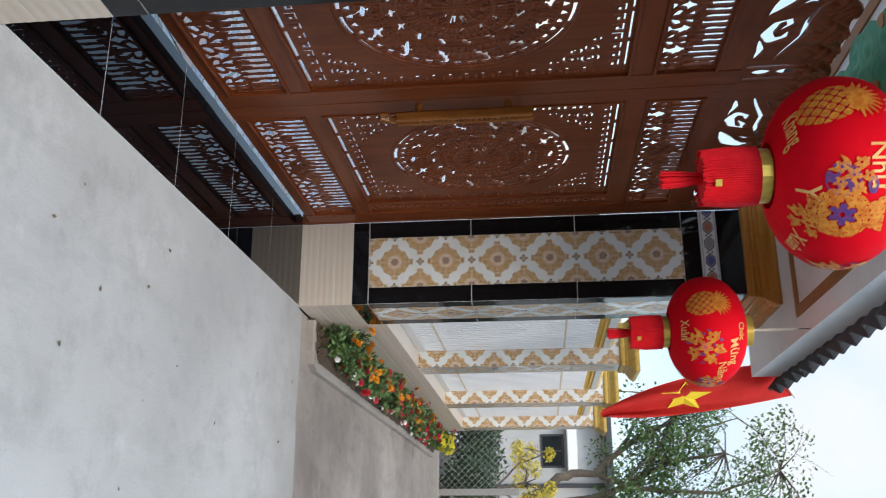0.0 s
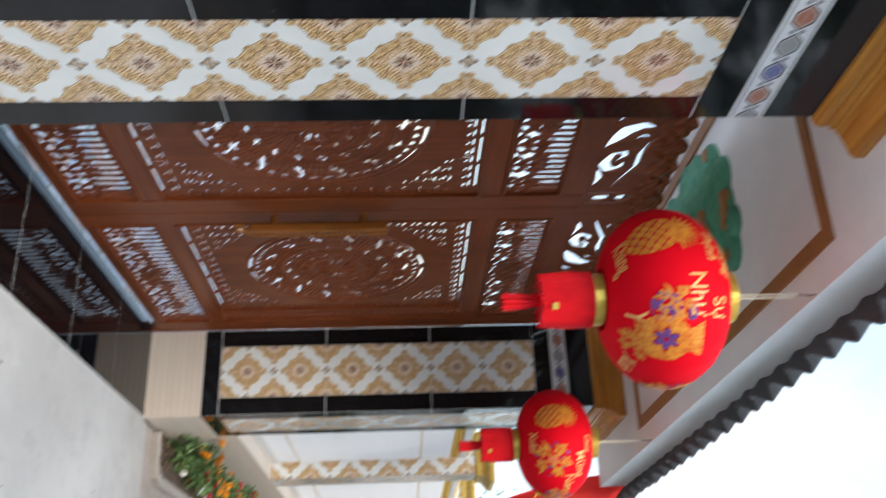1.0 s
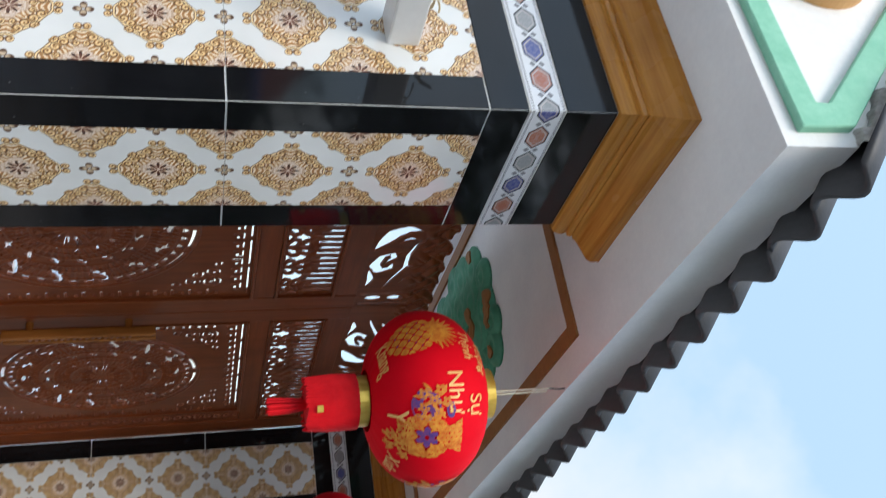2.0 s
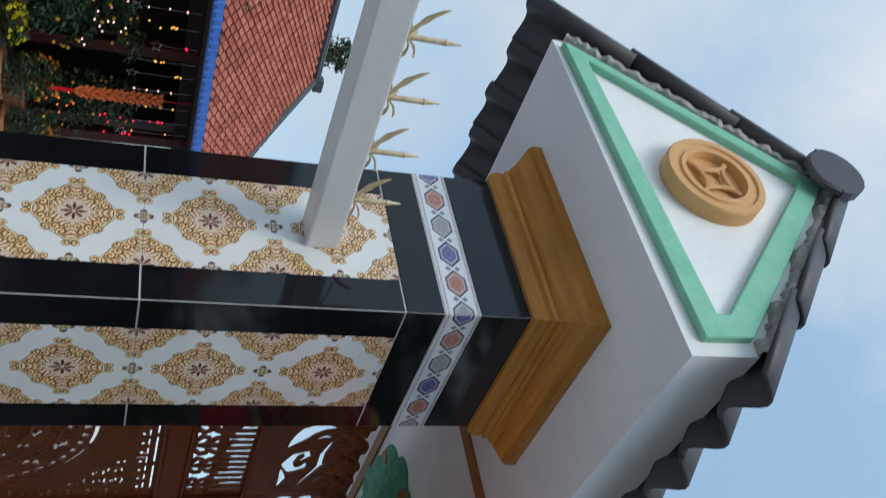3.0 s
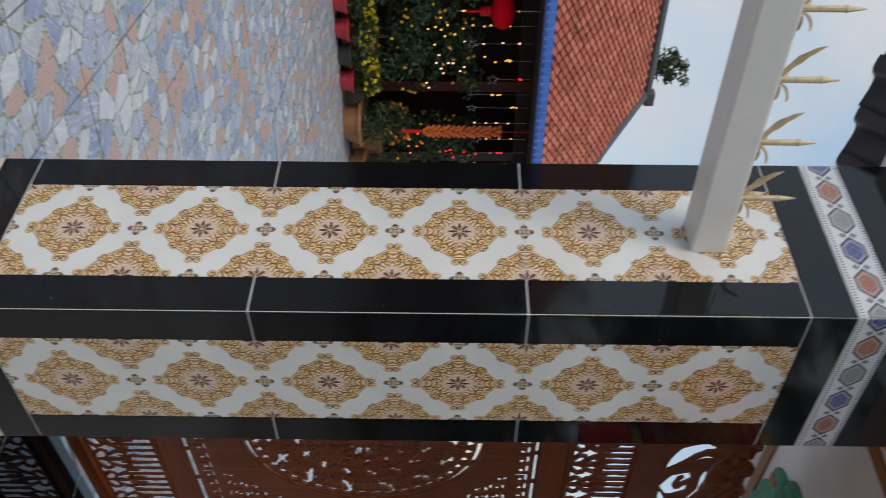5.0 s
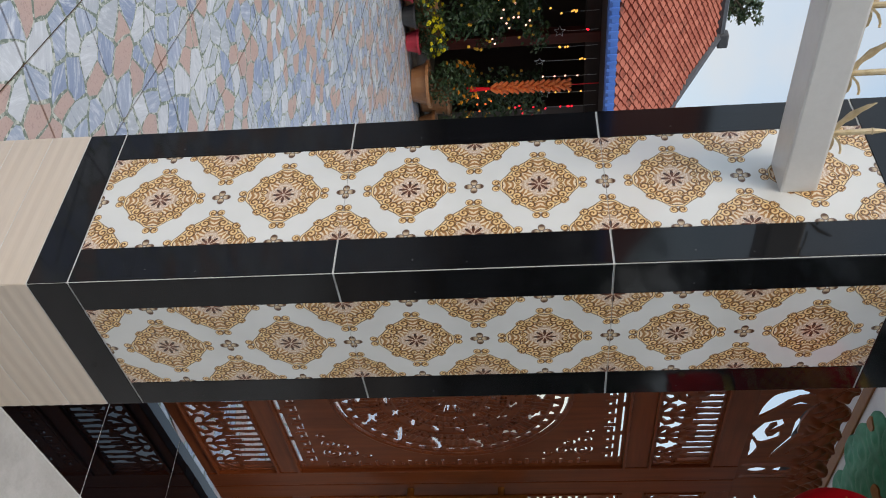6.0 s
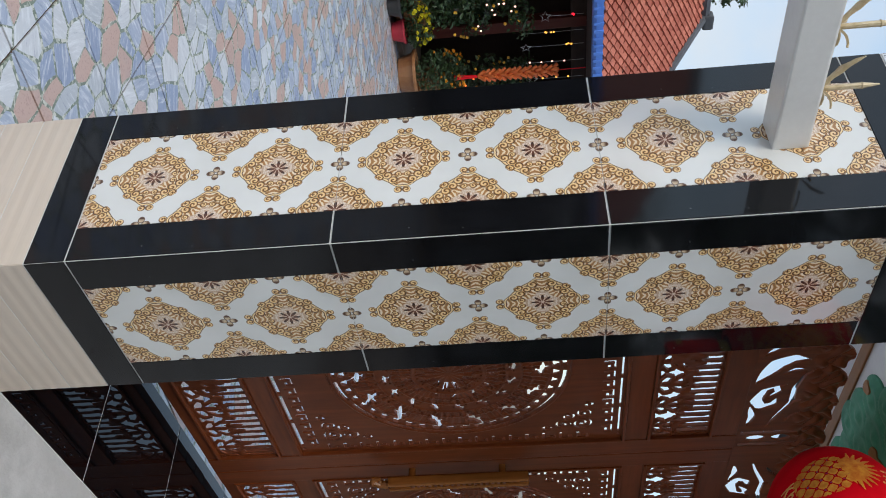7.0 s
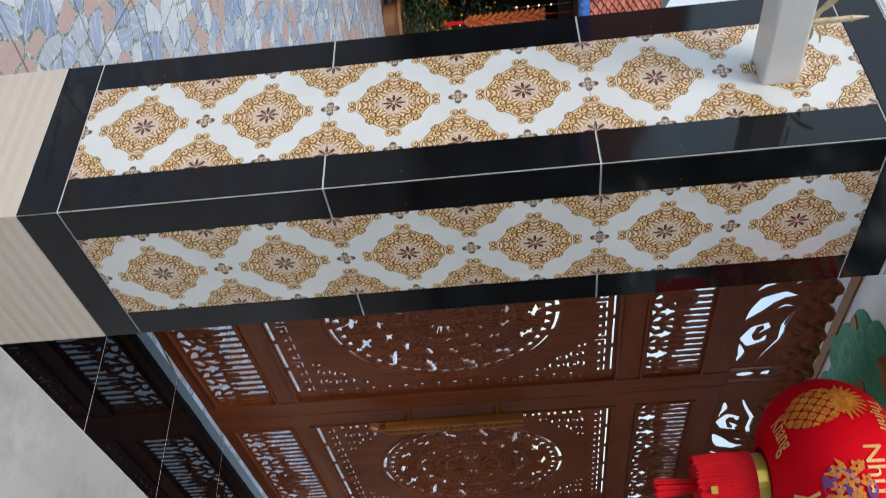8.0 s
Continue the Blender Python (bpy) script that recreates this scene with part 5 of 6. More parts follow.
TERRACOTTA = surface("brown_glazed_pot", (0.26, 0.11, 0.045), (0.34, 0.16, 0.07), 8, 0.35)
RED_POT = surface("red_plastic_pot", (0.42, 0.02, 0.04), (0.50, 0.04, 0.06), 8, 0.45)
DARK_POT = surface("black_plastic_pot", (0.03, 0.03, 0.03), (0.05, 0.05, 0.05), 8, 0.5)
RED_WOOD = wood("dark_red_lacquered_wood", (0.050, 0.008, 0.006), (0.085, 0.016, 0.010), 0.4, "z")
# lintel wood, darkened so that its colour carries the porch's shade
PORCH_SHADE_WOOD = wood("smoke_dark_wood", (0.014, 0.007, 0.005), (0.026, 0.013, 0.009), 0.6, "x")
# back wall and ceiling: the porch's dimness is put into this colour
PORCH_SHADE_WALL = surface("dim_interior_wall", (0.035, 0.022, 0.018), (0.055, 0.035, 0.028), 4, 0.8)
CLAY_TILE = clay("orange_clay_tile")
BLUE_GUTTER = surface("blue_painted_gutter", (0.06, 0.17, 0.52), (0.09, 0.22, 0.60), 5, 0.4)


def leaf_cloud(rng, centre, size, count, leaf, droop=0.3, shell=0.0):
    """Vertices and faces of many small folded leaves in an uneven clump."""
    verts, faces = [], []
    for _ in range(count):
        while True:
            p = Vector((rng.uniform(-1, 1), rng.uniform(-1, 1), rng.uniform(-1, 1)))
            if shell <= p.length <= 1.0:
                break
        c = Vector(centre) + Vector((p.x * size[0], p.y * size[1], p.z * size[2]))
        a = Vector((rng.uniform(-1, 1), rng.uniform(-1, 1), rng.uniform(-0.6, 0.6) - droop)).normalized()
        b = a.orthogonal().normalized()
        b = (b * math.cos(rng.uniform(0, TAU)) + a.cross(b) * math.sin(rng.uniform(0, TAU))).normalized()
        ln = leaf * rng.uniform(0.65, 1.3)
        w = ln * 0.26
        nrm = a.cross(b) * w * 0.35
        k = len(verts)
        verts += [c, c + a * ln * 0.45 + b * w + nrm, c + a * ln, c + a * ln * 0.45 - b * w + nrm]
        faces += [(k, k + 1, k + 2), (k, k + 2, k + 3)]
    return verts, faces


def gather(name, lots, material):
    verts, faces = [], []
    for v, f in lots:
        k = len(verts)
        verts += v
        faces += [tuple(i + k for i in q) for q in f]
    return raw_mesh(name, [tuple(v) for v in verts], faces, material)


def bloom(r, material, name="flower"):
    """A full double flower head of overlapping petals."""
    verts, faces = [], []
    for ring, (n, rad, z, tilt) in enumerate(((9, 1.0, 0.0, 0.25), (8, 0.72, 0.22, 0.55), (6, 0.45, 0.38, 0.9))):
        for k in range(n):
            a = TAU * (k + 0.5 * ring) / n
            d, s = Vector((math.cos(a), math.sin(a), 0)), Vector((-math.sin(a), math.cos(a), 0))
            q = len(verts)
            up = Vector((0, 0, 1))
            verts += [d * 0.1 * r + up * z * r * 0.5, d * rad * r * 0.6 + s * r * 0.3 + up * (z + tilt * 0.25) * r, d * rad * r + up * (z + tilt * 0.3) * r, d * rad * r * 0.6 - s * r * 0.3 + up * (z + tilt * 0.25) * r]
            faces += [(q, q + 1, q + 2, q + 3)]
    return raw_mesh(name, [tuple(v) for v in verts], faces, material)


def tree(name, label, base, limbs, clumps, seed, leaf=0.07, count=90, leaf_material=LEAF):
    """A tapered trunk with limbs through given joints, twigs, and a crown of many small leaves."""
    rng = random.Random(seed)
    root = thing(name, label, "tree", pose(*base))
    bm = bmesh.new()
    for pts, r0, r1 in limbs:
        n = len(pts) - 1
        fine = []
        for i in range(n):
            a, b = Vector(pts[i]), Vector(pts[i + 1])
            for s in range(4):
                t = s / 4
                fine.append(a.lerp(b, t) + Vector((rng.uniform(-1, 1), rng.uniform(-1, 1), rng.uniform(-1, 1))) * r0 * 0.35)
        fine.append(Vector(pts[-1]))
        tube(fine, [r0 + (r1 - r0) * i / (len(fine) - 1) for i in range(len(fine))], 8, bm)
    ends = [Vector(l[0][-1]) for l in limbs]
    lots = []
    for cx, cy, cz, r in clumps:
        c = Vector((cx, cy, cz))
        near = min(ends, key=lambda e: (e - c).length)
        mid = near.lerp(c, 0.5) + Vector((rng.uniform(-0.1, 0.1), rng.uniform(-0.1, 0.1), 0.08))
        tube([near, mid, c], [0.014, 0.009, 0.004], 5, bm)
        for _ in range(5):
            tip = c + Vector((rng.uniform(-1, 1), rng.uniform(-1, 1), rng.uniform(-0.6, 1))) * r
            tube([c, c.lerp(tip, 0.5) + Vector((0, 0, 0.03)), tip], [0.005, 0.004, 0.002], 4, bm)
        lots.append(leaf_cloud(rng, c, (r, r, r * 0.75), count, leaf))
    part("trunk", bm, BARK, root, "grey-brown trunk and limbs", smooth=True)
    part("crown", gather("crown", lots, leaf_material), parent=root, label="sparse crown of small leaves")
    return root


# ---- fence beyond the second pillar ----
def fence_bay(x0, x1):
    """A bay of white sheet slats with two beaded rails and gold spear tips."""
    root = thing("slat_fence", "white steel slat fence with gold spear tips", "fence", HOUSE @ pose(0, 0.14, 0), "white fence panels")
    n = round((x1 - x0) / 0.062)
    w = (x1 - x0) / n
    slat = mesh_of("slat", boxes((-w * 0.34, w * 0.34, -0.016, 0.016, 0.50, 1.80), bevel=0.006), FENCE_WHITE)
    tip = mesh_of("spear_tip", lathe([(0.009, 0), (0.009, 0.03), (0.022, 0.045), (0.010, 0.075), (0.018, 0.095), (0.002, 0.155)], 8), GILT_BRIGHT)
    for k in range(n):
        part("slat", slat, parent=root, m=pose(x0 + (k + 0.5) * w, 0, 0))
        part("spear_tip", tip, parent=root, m=pose(x0 + (k + 0.5) * w, 0, 1.80))
    part("backing_sheet", boxes((x0, x1, 0.020, 0.024, 0.47, 1.78)), FENCE_WHITE, root)
    for z in (0.655, 1.575):
        part("beaded_rail", boxes((x0, x1, -0.015, -0.010, z - 0.003, z + 0.003), *[(x0 + (k + 0.5) * w - 0.006, x0 + (k + 0.5) * w + 0.006, -0.022, -0.010, z - 0.008, z + 0.008) for k in range(n)]), GILT, root, "rail with small gilt studs")
    for z, t in ((0.47, 0.03), (1.90, 0.028)):
        part("rail", boxes((x0, x1, -0.02, 0.02, z - t, z + t), bevel=0.004), STEEL_WHITE, root)


def fence_post(x):
    """A slim pillar in gilt diamond tiles with a gold moulded cap."""
    root = thing("fence_pillar", "slim fence pillar in gilt diamond tiles with a gold cap", "pillar", HOUSE @ pose(x, 0, 0), "fence pillars")
    w = 0.30
    part("core", boxes((TILE_D, w - TILE_D, TILE_D, w - TILE_D, 0.40, 2.02)), GROUT, root)
    for k in range(4):
        face = Matrix.Translation((w / 2, w / 2, 0)) @ pose(0, 0, 0, 0, 0, 90 * k) @ Matrix.Translation((0, -w / 2, 0))
        for z, h in ((0.43, 0.6), (1.03, 0.6), (1.63, 0.37)):
            part("patterned_tile", tile_mesh("patterned_tile", w - 0.001, h - 0.002, TILE), parent=root, m=face @ pose(0, 0, z))
    part("cap", cap_mesh(w, 2.0, 2.14, 0.075, GILT_BRIGHT), parent=root, label="gold painted moulded cap")


for a, b in ((4.02, 5.50), (5.80, 7.48), (7.78, 9.43)):
    fence_bay(a + 0.005, b - 0.005)
for x in (5.50, 7.48, 9.43):
    fence_post(x)
plinth = tagged(new("wall_fence_plinth"), "low plinth faced with cream reeded tiles under the fence", "wall", kind="structure")
place_at(plinth, HOUSE)
part("core", boxes((4.02, 9.76, 0.010, 0.29, -0.1, 0.428)), GROUT, plinth)
for k in range(10):
    for z0, z1 in ((0.0, 0.142), (0.142, 0.285), (0.285, 0.425)):
        part("cream_tile", cream_mesh(0.571, z1 - z0 - 0.003), parent=plinth, m=pose(4.02 + 0.574 * (k + 0.5), 0.0, z0))
part("coping", boxes((4.02, 9.76, -0.004, 0.30, 0.425, 0.437), bevel=0.003), CREAM, plinth)

# ---- flower bed along the plinth ----
bed = tagged(new("planter_bed"), "concrete-kerbed bed of dark soil along the plinth", "planter", kind="structure")
place_at(bed, HOUSE)
rng = random.Random(12)
kerb = [(3.80, -0.02), (3.80, -0.20), (3.84, -0.255), (3.92, -0.28), (5.6, -0.275), (7.5, -0.27), (9.9, -0.27)]
bm = bmesh.new()
rings = []
for i, (x, y) in enumerate(kerb):
    j, h = min(i + 1, len(kerb) - 1), max(i - 1, 0)
    d = (Vector((*kerb[j], 0)) - Vector((*kerb[h], 0))).normalized()
    nrm = Vector((-d.y, d.x, 0))
    for_top = 0.036 + rng.uniform(-0.006, 0.006)
    rings.append([bm.verts.new(Vector((x, y, 0)) + nrm * s + Vector((0, 0, z))) for s, z in ((-0.036, -0.05), (-0.032, for_top - 0.008), (-0.024, for_top), (0.024, for_top), (0.032, for_top - 0.008), (0.036, -0.05))])
for a, b in zip(rings, rings[1:]):
    for k in range(6):
        bm.faces.new((a[k], a[(k + 1) % 6], b[(k + 1) % 6], b[k]))
bm.faces.new(rings[0])
bm.faces.new(rings[-1][::-1])
bmesh.ops.recalc_face_normals(bm, faces=bm.faces[:])
part("kerb", bm, KERB, bed, "rough worn concrete kerb")
bm = bmesh.new()
grid = [[bm.verts.new((3.80 + 6.1 * i / 80, -0.26 + 0.27 * j / 5, 0.03 + rng.uniform(-0.012, 0.02))) for j in range(6)] for i in range(81)]
for i in range(80):
    for j in range(5):
        bm.faces.new((grid[i][j], grid[i + 1][j], grid[i + 1][j + 1], grid[i][j + 1]))
part("soil", bm, SOIL, bed, "crumbly dark soil", smooth=True)
for k in range(9):
    r = rng.uniform(0.018, 0.04)
    bm = bmesh.new()
    bmesh.ops.create_icosphere(bm, subdivisions=2, radius=r)
    for v in bm.verts:
        v.co *= 1 + noise.noise(v.co * 40 + Vector((k * 3, 0, 0))) * 0.4
    part("clod", bm, SOIL, bed, m=pose(3.86 + rng.uniform(0, 0.14), -0.06 - rng.uniform(0, 0.16), 0.045))

HEADS = {"orange": [bloom(r, ORANGE) for r in (0.038, 0.030)], "red": [bloom(r, RED) for r in (0.030, 0.025)], "white": [bloom(r, PALE) for r in (0.027, 0.022)], "yellow": [bloom(r, MUM) for r in (0.036, 0.030)]}
PLANTS = []
for k in range(34):
    x = 4.02 + 5.75 * k / 33
    colour = "orange" if k < 6 else ("red" if k % 3 == 0 else "orange") if k < 22 else ("yellow" if k > 27 else "red")
    if k % 5 == 2:
        colour = "red"
    PLANTS.append((x, -0.13 + rng.uniform(-0.06, 0.05), rng.uniform(0.17, 0.27), colour, rng.randint(3, 6)))
for x, y, h, colour, heads in PLANTS:
    kind = {"orange": "marigold", "red": "red flowering plant", "yellow": "yellow chrysanthemum"}[colour]
    root = thing("flower_plant", f"bushy {kind} in bloom in the soil bed", "plant", HOUSE @ pose(x, y, 0.03), "bedding plants")
    part("leaves", gather("leaves", [leaf_cloud(rng, (0, 0, h * 0.5), (0.13, 0.10, h * 0.55), 230, 0.045, -0.2)], LEAF), parent=root)
    bm = bmesh.new()
    for k in range(5):
        a = rng.uniform(0, TAU)
        tube([(0, 0, -0.02), (0.03 * math.cos(a), 0.03 * math.sin(a), h * 0.5), (0.08 * math.cos(a), 0.07 * math.sin(a), h)], 0.003, 4, bm)
    part("stem", bm, LEAF_DARK, root)
    for k in range(heads + (6 if colour == "yellow" else 0)):
        a, rr = rng.uniform(0, TAU), 0.12 * math.sqrt(rng.random())
        part("flower", rng.choice(HEADS[colour]), parent=root, m=pose(rr * math.cos(a), rr * math.sin(a) - 0.02, h * rng.uniform(0.75, 1.12), rng.uniform(-35, 35), rng.uniform(-50, 10), rng.uniform(0, 360)))
    for k in range(2 if colour != "yellow" else 0):
        part("flower", rng.choice(HEADS["white" if k else "red"]), parent=root, m=pose(rng.uniform(-0.13, 0.13), rng.uniform(-0.14, -0.04), rng.uniform(0.05, 0.12), rng.uniform(-30, 30), rng.uniform(-50, 10), 0))

# ---- wire fence, hedge, far house, trees beyond the lane ----
mesh_root = thing("wire_mesh_fence", "galvanised chain-link fence on a low concrete edge", "fence", pose(10.25, 0, 0))
WIRE = surface("galvanised_wire", (0.42, 0.43, 0.44), (0.34, 0.35, 0.36), 20, 0.5, metal=0.5)
bm = bmesh.new()
y0, y1, top = -2.6, 0.25, 1.02
for s in (-1, 1):
    k = 0
    c = -1.4
    while c < (y1 - y0) + 1.4:
        a, b = c, c + s * top
        pts = [(a, 0.0), (b, top)]
        if s > 0:
            lo, hi = max(a, 0), min(b, y1 - y0)
            zz = (lo - a, hi - a)
        else:
            lo, hi = max(b, 0), min(a, y1 - y0)
            zz = (a - hi, a - lo)
            lo, hi = hi, lo
        if zz[1] - zz[0] > 0.02:
            tube([(s * 0.0015, y0 + lo, zz[0] + 0.06), (s * 0.0015, y0 + hi, zz[1] + 0.06)], 0.0022, 4, bm)
        c += 0.085
part("chain_link", bm, WIRE, mesh_root)
part("edge_kerb", boxes((-0.05, 0.05, y0, y1, -0.05, 0.06), bevel=0.008), CONCRETE, mesh_root)
for y in (-0.56, -2.5):
    part("post", boxes((0.02, 0.10, y - 0.04, y + 0.04, -0.05, 1.08), bevel=0.006), CONCRETE, mesh_root, "pale concrete post")

rng = random.Random(21)
hedge = thing("garden_shrubs", "dense dark green shrubs behind the wire fence", "shrub", pose(11.4, 0, 0))
part("leaves", gather("leaves", [leaf_cloud(rng, (rng.uniform(-0.5, 0.6), -2.2 + 2.9 * k / 15, rng.uniform(0.2, 0.55)), (0.42, 0.38, 0.36), 700, 0.085) for k in range(16)], LEAF_DARK), parent=hedge)
part("stem", tube([(0, -0.6, -0.06), (0.02, -0.6, 0.5)], 0.02, 6), BARK, hedge)

apricot = tree("apricot_tree", "small bare-limbed tree in yellow blossom", (13, 0, 0), [([(0, -0.4, -0.1), (0.05, -0.35, 0.6), (0.0, -0.25, 1.1)], 0.035, 0.015), ([(0.05, -0.35, 0.6), (0.1, 0.05, 1.0), (0.1, 0.2, 1.45)], 0.02, 0.008), ([(0.0, -0.35, 0.7), (0, -0.7, 1.2), (0, -0.8, 1.6)], 0.02, 0.008)],
               [(0, 0.12, 1.0, 0.16), (0.1, 0.25, 1.2, 0.15), (0.0, -0.05, 1.25, 0.15), (0.1, -0.25, 1.0, 0.18), (0.0, -0.45, 1.25, 0.2), (0.1, -0.6, 1.05, 0.2), (0, -0.35, 1.5, 0.15), (0.1, 0.18, 1.5, 0.12), (0, -0.8, 1.5, 0.2), (0.1, 0.0, 1.05, 0.2), (0.0, 0.3, 1.0, 0.14), (0.1, -0.5, 1.4, 0.2)], 4, 0.05, 170, LEAF_YELLOW)

far_house = thing("far_house", "plain grey-white rendered house with a small barred window", "house", pose(25, 0, 0))
RENDER = surface("grey_render", (0.48, 0.47, 0.46), (0.38, 0.37, 0.36), 1.5, 0.85, bump=0.3)
part("wall", boxes((0, 0.2, -8, 1.05, -0.06, 3.2), (0, 0.2, 2.0, 9, -0.06, 3.2), (0, 0.2, 1.05, 2.0, -0.06, 1.32), (0, 0.2, 1.05, 2.0, 2.0, 3.2), (0.2, 6.0, -8.0, -7.8, -0.06, 3.2), (0.2, 6.0, 8.8, 9.0, -0.06, 3.2), (5.8, 6.0, -7.8, 8.8, -0.06, 3.2)), RENDER, far_house)
win = part("window", boxes((-0.02, 0.10, 1.05, 1.11, 1.32, 2.0), (-0.02, 0.10, 1.94, 2.0, 1.32, 2.0), (-0.02, 0.10, 1.11, 1.94, 1.32, 1.38), (-0.02, 0.10, 1.11, 1.94, 1.94, 2.0), (0.0, 0.06, 1.50, 1.55, 1.38, 1.94)), DARK_IRON, far_house)
GLASS = Nodes("dim_glass").done((0.02, 0.025, 0.03), 0.08)
part("pane", boxes((0.06, 0.07, 1.11, 1.94, 1.38, 1.94)), GLASS, win)
part("lintel", boxes((-0.45, 0.0, 0.85, 2.2, 2.08, 2.35), bevel=0.02), WHITEWASH, far_house, "white concrete window hood")
part("roof", along_x([(-8.4, 3.15), (-8.4, 3.32), (9.4, 3.32), (9.4, 3.15)], -0.7, 6.5), DARK_IRON, far_house, "dark flat eave")
part("downpipe", tube([(-0.10, 0.55, 0.0), (-0.10, 0.55, 3.1)], 0.06, 10), DARK_IRON, far_house)

limbs = [([(0, -1.6, -0.2), (0, -1.0, 0.6), (0, -0.45, 1.1), (0, -0.12, 1.6), (0.1, 0.0, 2.2), (0.1, 0.45, 2.75), (0.1, 0.9, 3.6)], 0.12, 0.03),
         ([(0.1, -0.9, 0.6), (0.2, -0.5, 1.6), (0.2, -0.35, 2.45), (0.3, 0.1, 3.3), (0.2, 0.3, 4.4)], 0.09, 0.02),
         ([(0.1, 0.0, 2.2), (0, -0.3, 3.0), (0, -0.35, 4.2), (0, 0.0, 5.2)], 0.05, 0.012),
         ([(0.1, 0.45, 2.75), (0.2, 0.9, 3.0), (0.3, 1.3, 3.6)], 0.03, 0.01),
         ([(0.2, -0.35, 2.45), (0.2, -1.0, 3.2), (0.2, -1.6, 4.3)], 0.05, 0.015),
         ([(0.3, 0.1, 3.3), (0.4, 0.7, 4.0), (0.4, 0.9, 4.7)], 0.03, 0.008)]
rng = random.Random(31)
clumps = []
for k in range(120):
    y = rng.uniform(-2.2, 1.35)
    z = rng.uniform(2.2, 5.5) - max(0, y - 0.4) * 0.6
    if rng.random() < 0.3:
        y, z = rng.uniform(-1.2, 0.9), rng.uniform(2.4, 4.0)
    clumps.append((rng.uniform(-0.6, 0.9), y, z, rng.uniform(0.26, 0.50)))
tree("garden_tree", "leaning tree with sparse small green leaves beyond the fence", (14, 0, 0), limbs, clumps, 6, 0.075, 110)

# ---- flag on the roof end ----
flag = thing("flag", "red flag with a yellow star hanging from a slanted pole", "flag", HOUSE @ pose(4.42, 0, 0))
FLAG_RED = surface("red_flag_cloth", (0.78, 0.045, 0.035), (0.68, 0.03, 0.025), 6, 0.75, bump=0.1)
STAR = surface("yellow_flag_cloth", (0.78, 0.58, 0.03), (0.72, 0.50, 0.02), 8, 0.75)
root_end, pb = Vector((-0.13, -0.10, 2.725)), Vector((0.06, -0.415, 2.98))
pa = root_end.lerp(pb, 0.40)
part("pole", tube([root_end, pb + (pb - root_end) * 0.04], 0.009, 8), STEEL_WHITE, flag, "thin white pole")


def cloth(u, v):
    """u along the pole, v down the cloth; both edges sag towards one foot."""
    mid = Vector((0.0, -0.29, 2.14)).lerp(Vector((0.10, -0.57, 2.22)), u)
    foot = Vector((0.05, -0.50 - 0.05 * u, 1.76 + 0.10 * abs(u - 0.3)))
    top = pa.lerp(pb, u)
    p = top * (1 - v) ** 2 + mid * 2 * v * (1 - v) + foot * v * v
    return p + Vector((0.03 * math.sin(u * 9 + v * 3) * (0.3 + v), 0.012 * math.sin(u * 8 + 1) * v, 0))


bm = bmesh.new()
rows = [[bm.verts.new(cloth(i / 24, j / 40)) for j in range(41)] for i in range(25)]
for i in range(24):
    for j in range(40):
        bm.faces.new((rows[i][j], rows[i + 1][j], rows[i + 1][j + 1], rows[i][j + 1]))
bmesh.ops.solidify(bm, geom=bm.faces[:], thickness=0.002)
sheet = part("cloth", bm, FLAG_RED, flag, smooth=True)
star = []
for k in range(10):
    a, r = TAU * k / 10, 1.0 if k % 2 == 0 else 0.42
    star.append((0.5 + 0.42 * r * math.sin(a), 0.47 - 0.145 * r * math.cos(a)))
bm = bmesh.new()
for off in (-0.005, 0.005):
    mid = bm.verts.new(cloth(0.5, 0.47) + Vector((off, 0, 0)))
    ring = [bm.verts.new(cloth(*p) + Vector((off, 0, 0))) for p in star]
    for k in range(10):
        bm.faces.new((mid, ring[k], ring[(k + 1) % 10]))
part("star", bm, STAR, sheet, "yellow five-pointed star")

# ---- courtyard ----
floor = tagged(new("floor_courtyard"), "courtyard floor of printed marble-mosaic garden tiles", "floor", kind="structure")
part("bed", boxes((-14, 16, 0.20, 8.62, -0.3, -0.010)), SOIL, floor)
TS, TT = 0.455, -9.7
half = TS / 2 - 0.004
tile_me = mesh_of("paving_tile", box(bmesh.new(), -half, half, -half, half, -0.02, -0.004, 0.0015), PAVING)
turn = pose(0, 0, 0, 0, 0, TT)
near, far_v, far_f = [], [], []
for i in range(-40, 42):
    for j in range(-4, 30):
        p = turn @ Vector((TS * i + 0.10, TS * j + 0.16, 0))
        if not (-14 < p.x < 16 and 0.32 < p.y < 8.35):
            continue
        if -0.8 < p.x < 6.0 and p.y < 4.4:
            near.append(p)
        else:
            k = len(far_v)
            far_v += [tuple(turn @ Vector((sx * half, sy * half, -0.004)) + p) for sx, sy in ((-1, -1), (1, -1), (1, 1), (-1, 1))]
            far_f.append((k, k + 1, k + 2, k + 3))
far_tiles = part("paving_tile", raw_mesh("paving_tile", far_v, far_f, PAVING), parent=floor)
tagged(far_tiles, kind="stuff")
part("edge_strip", boxes((-14, -0.004, -0.002, 0.52, -0.03, -0.009)), PAVING, floor)
part("edge_strip", boxes((-14, 16, 8.2, 8.62, -0.03, -0.008)), PAVING, floor)

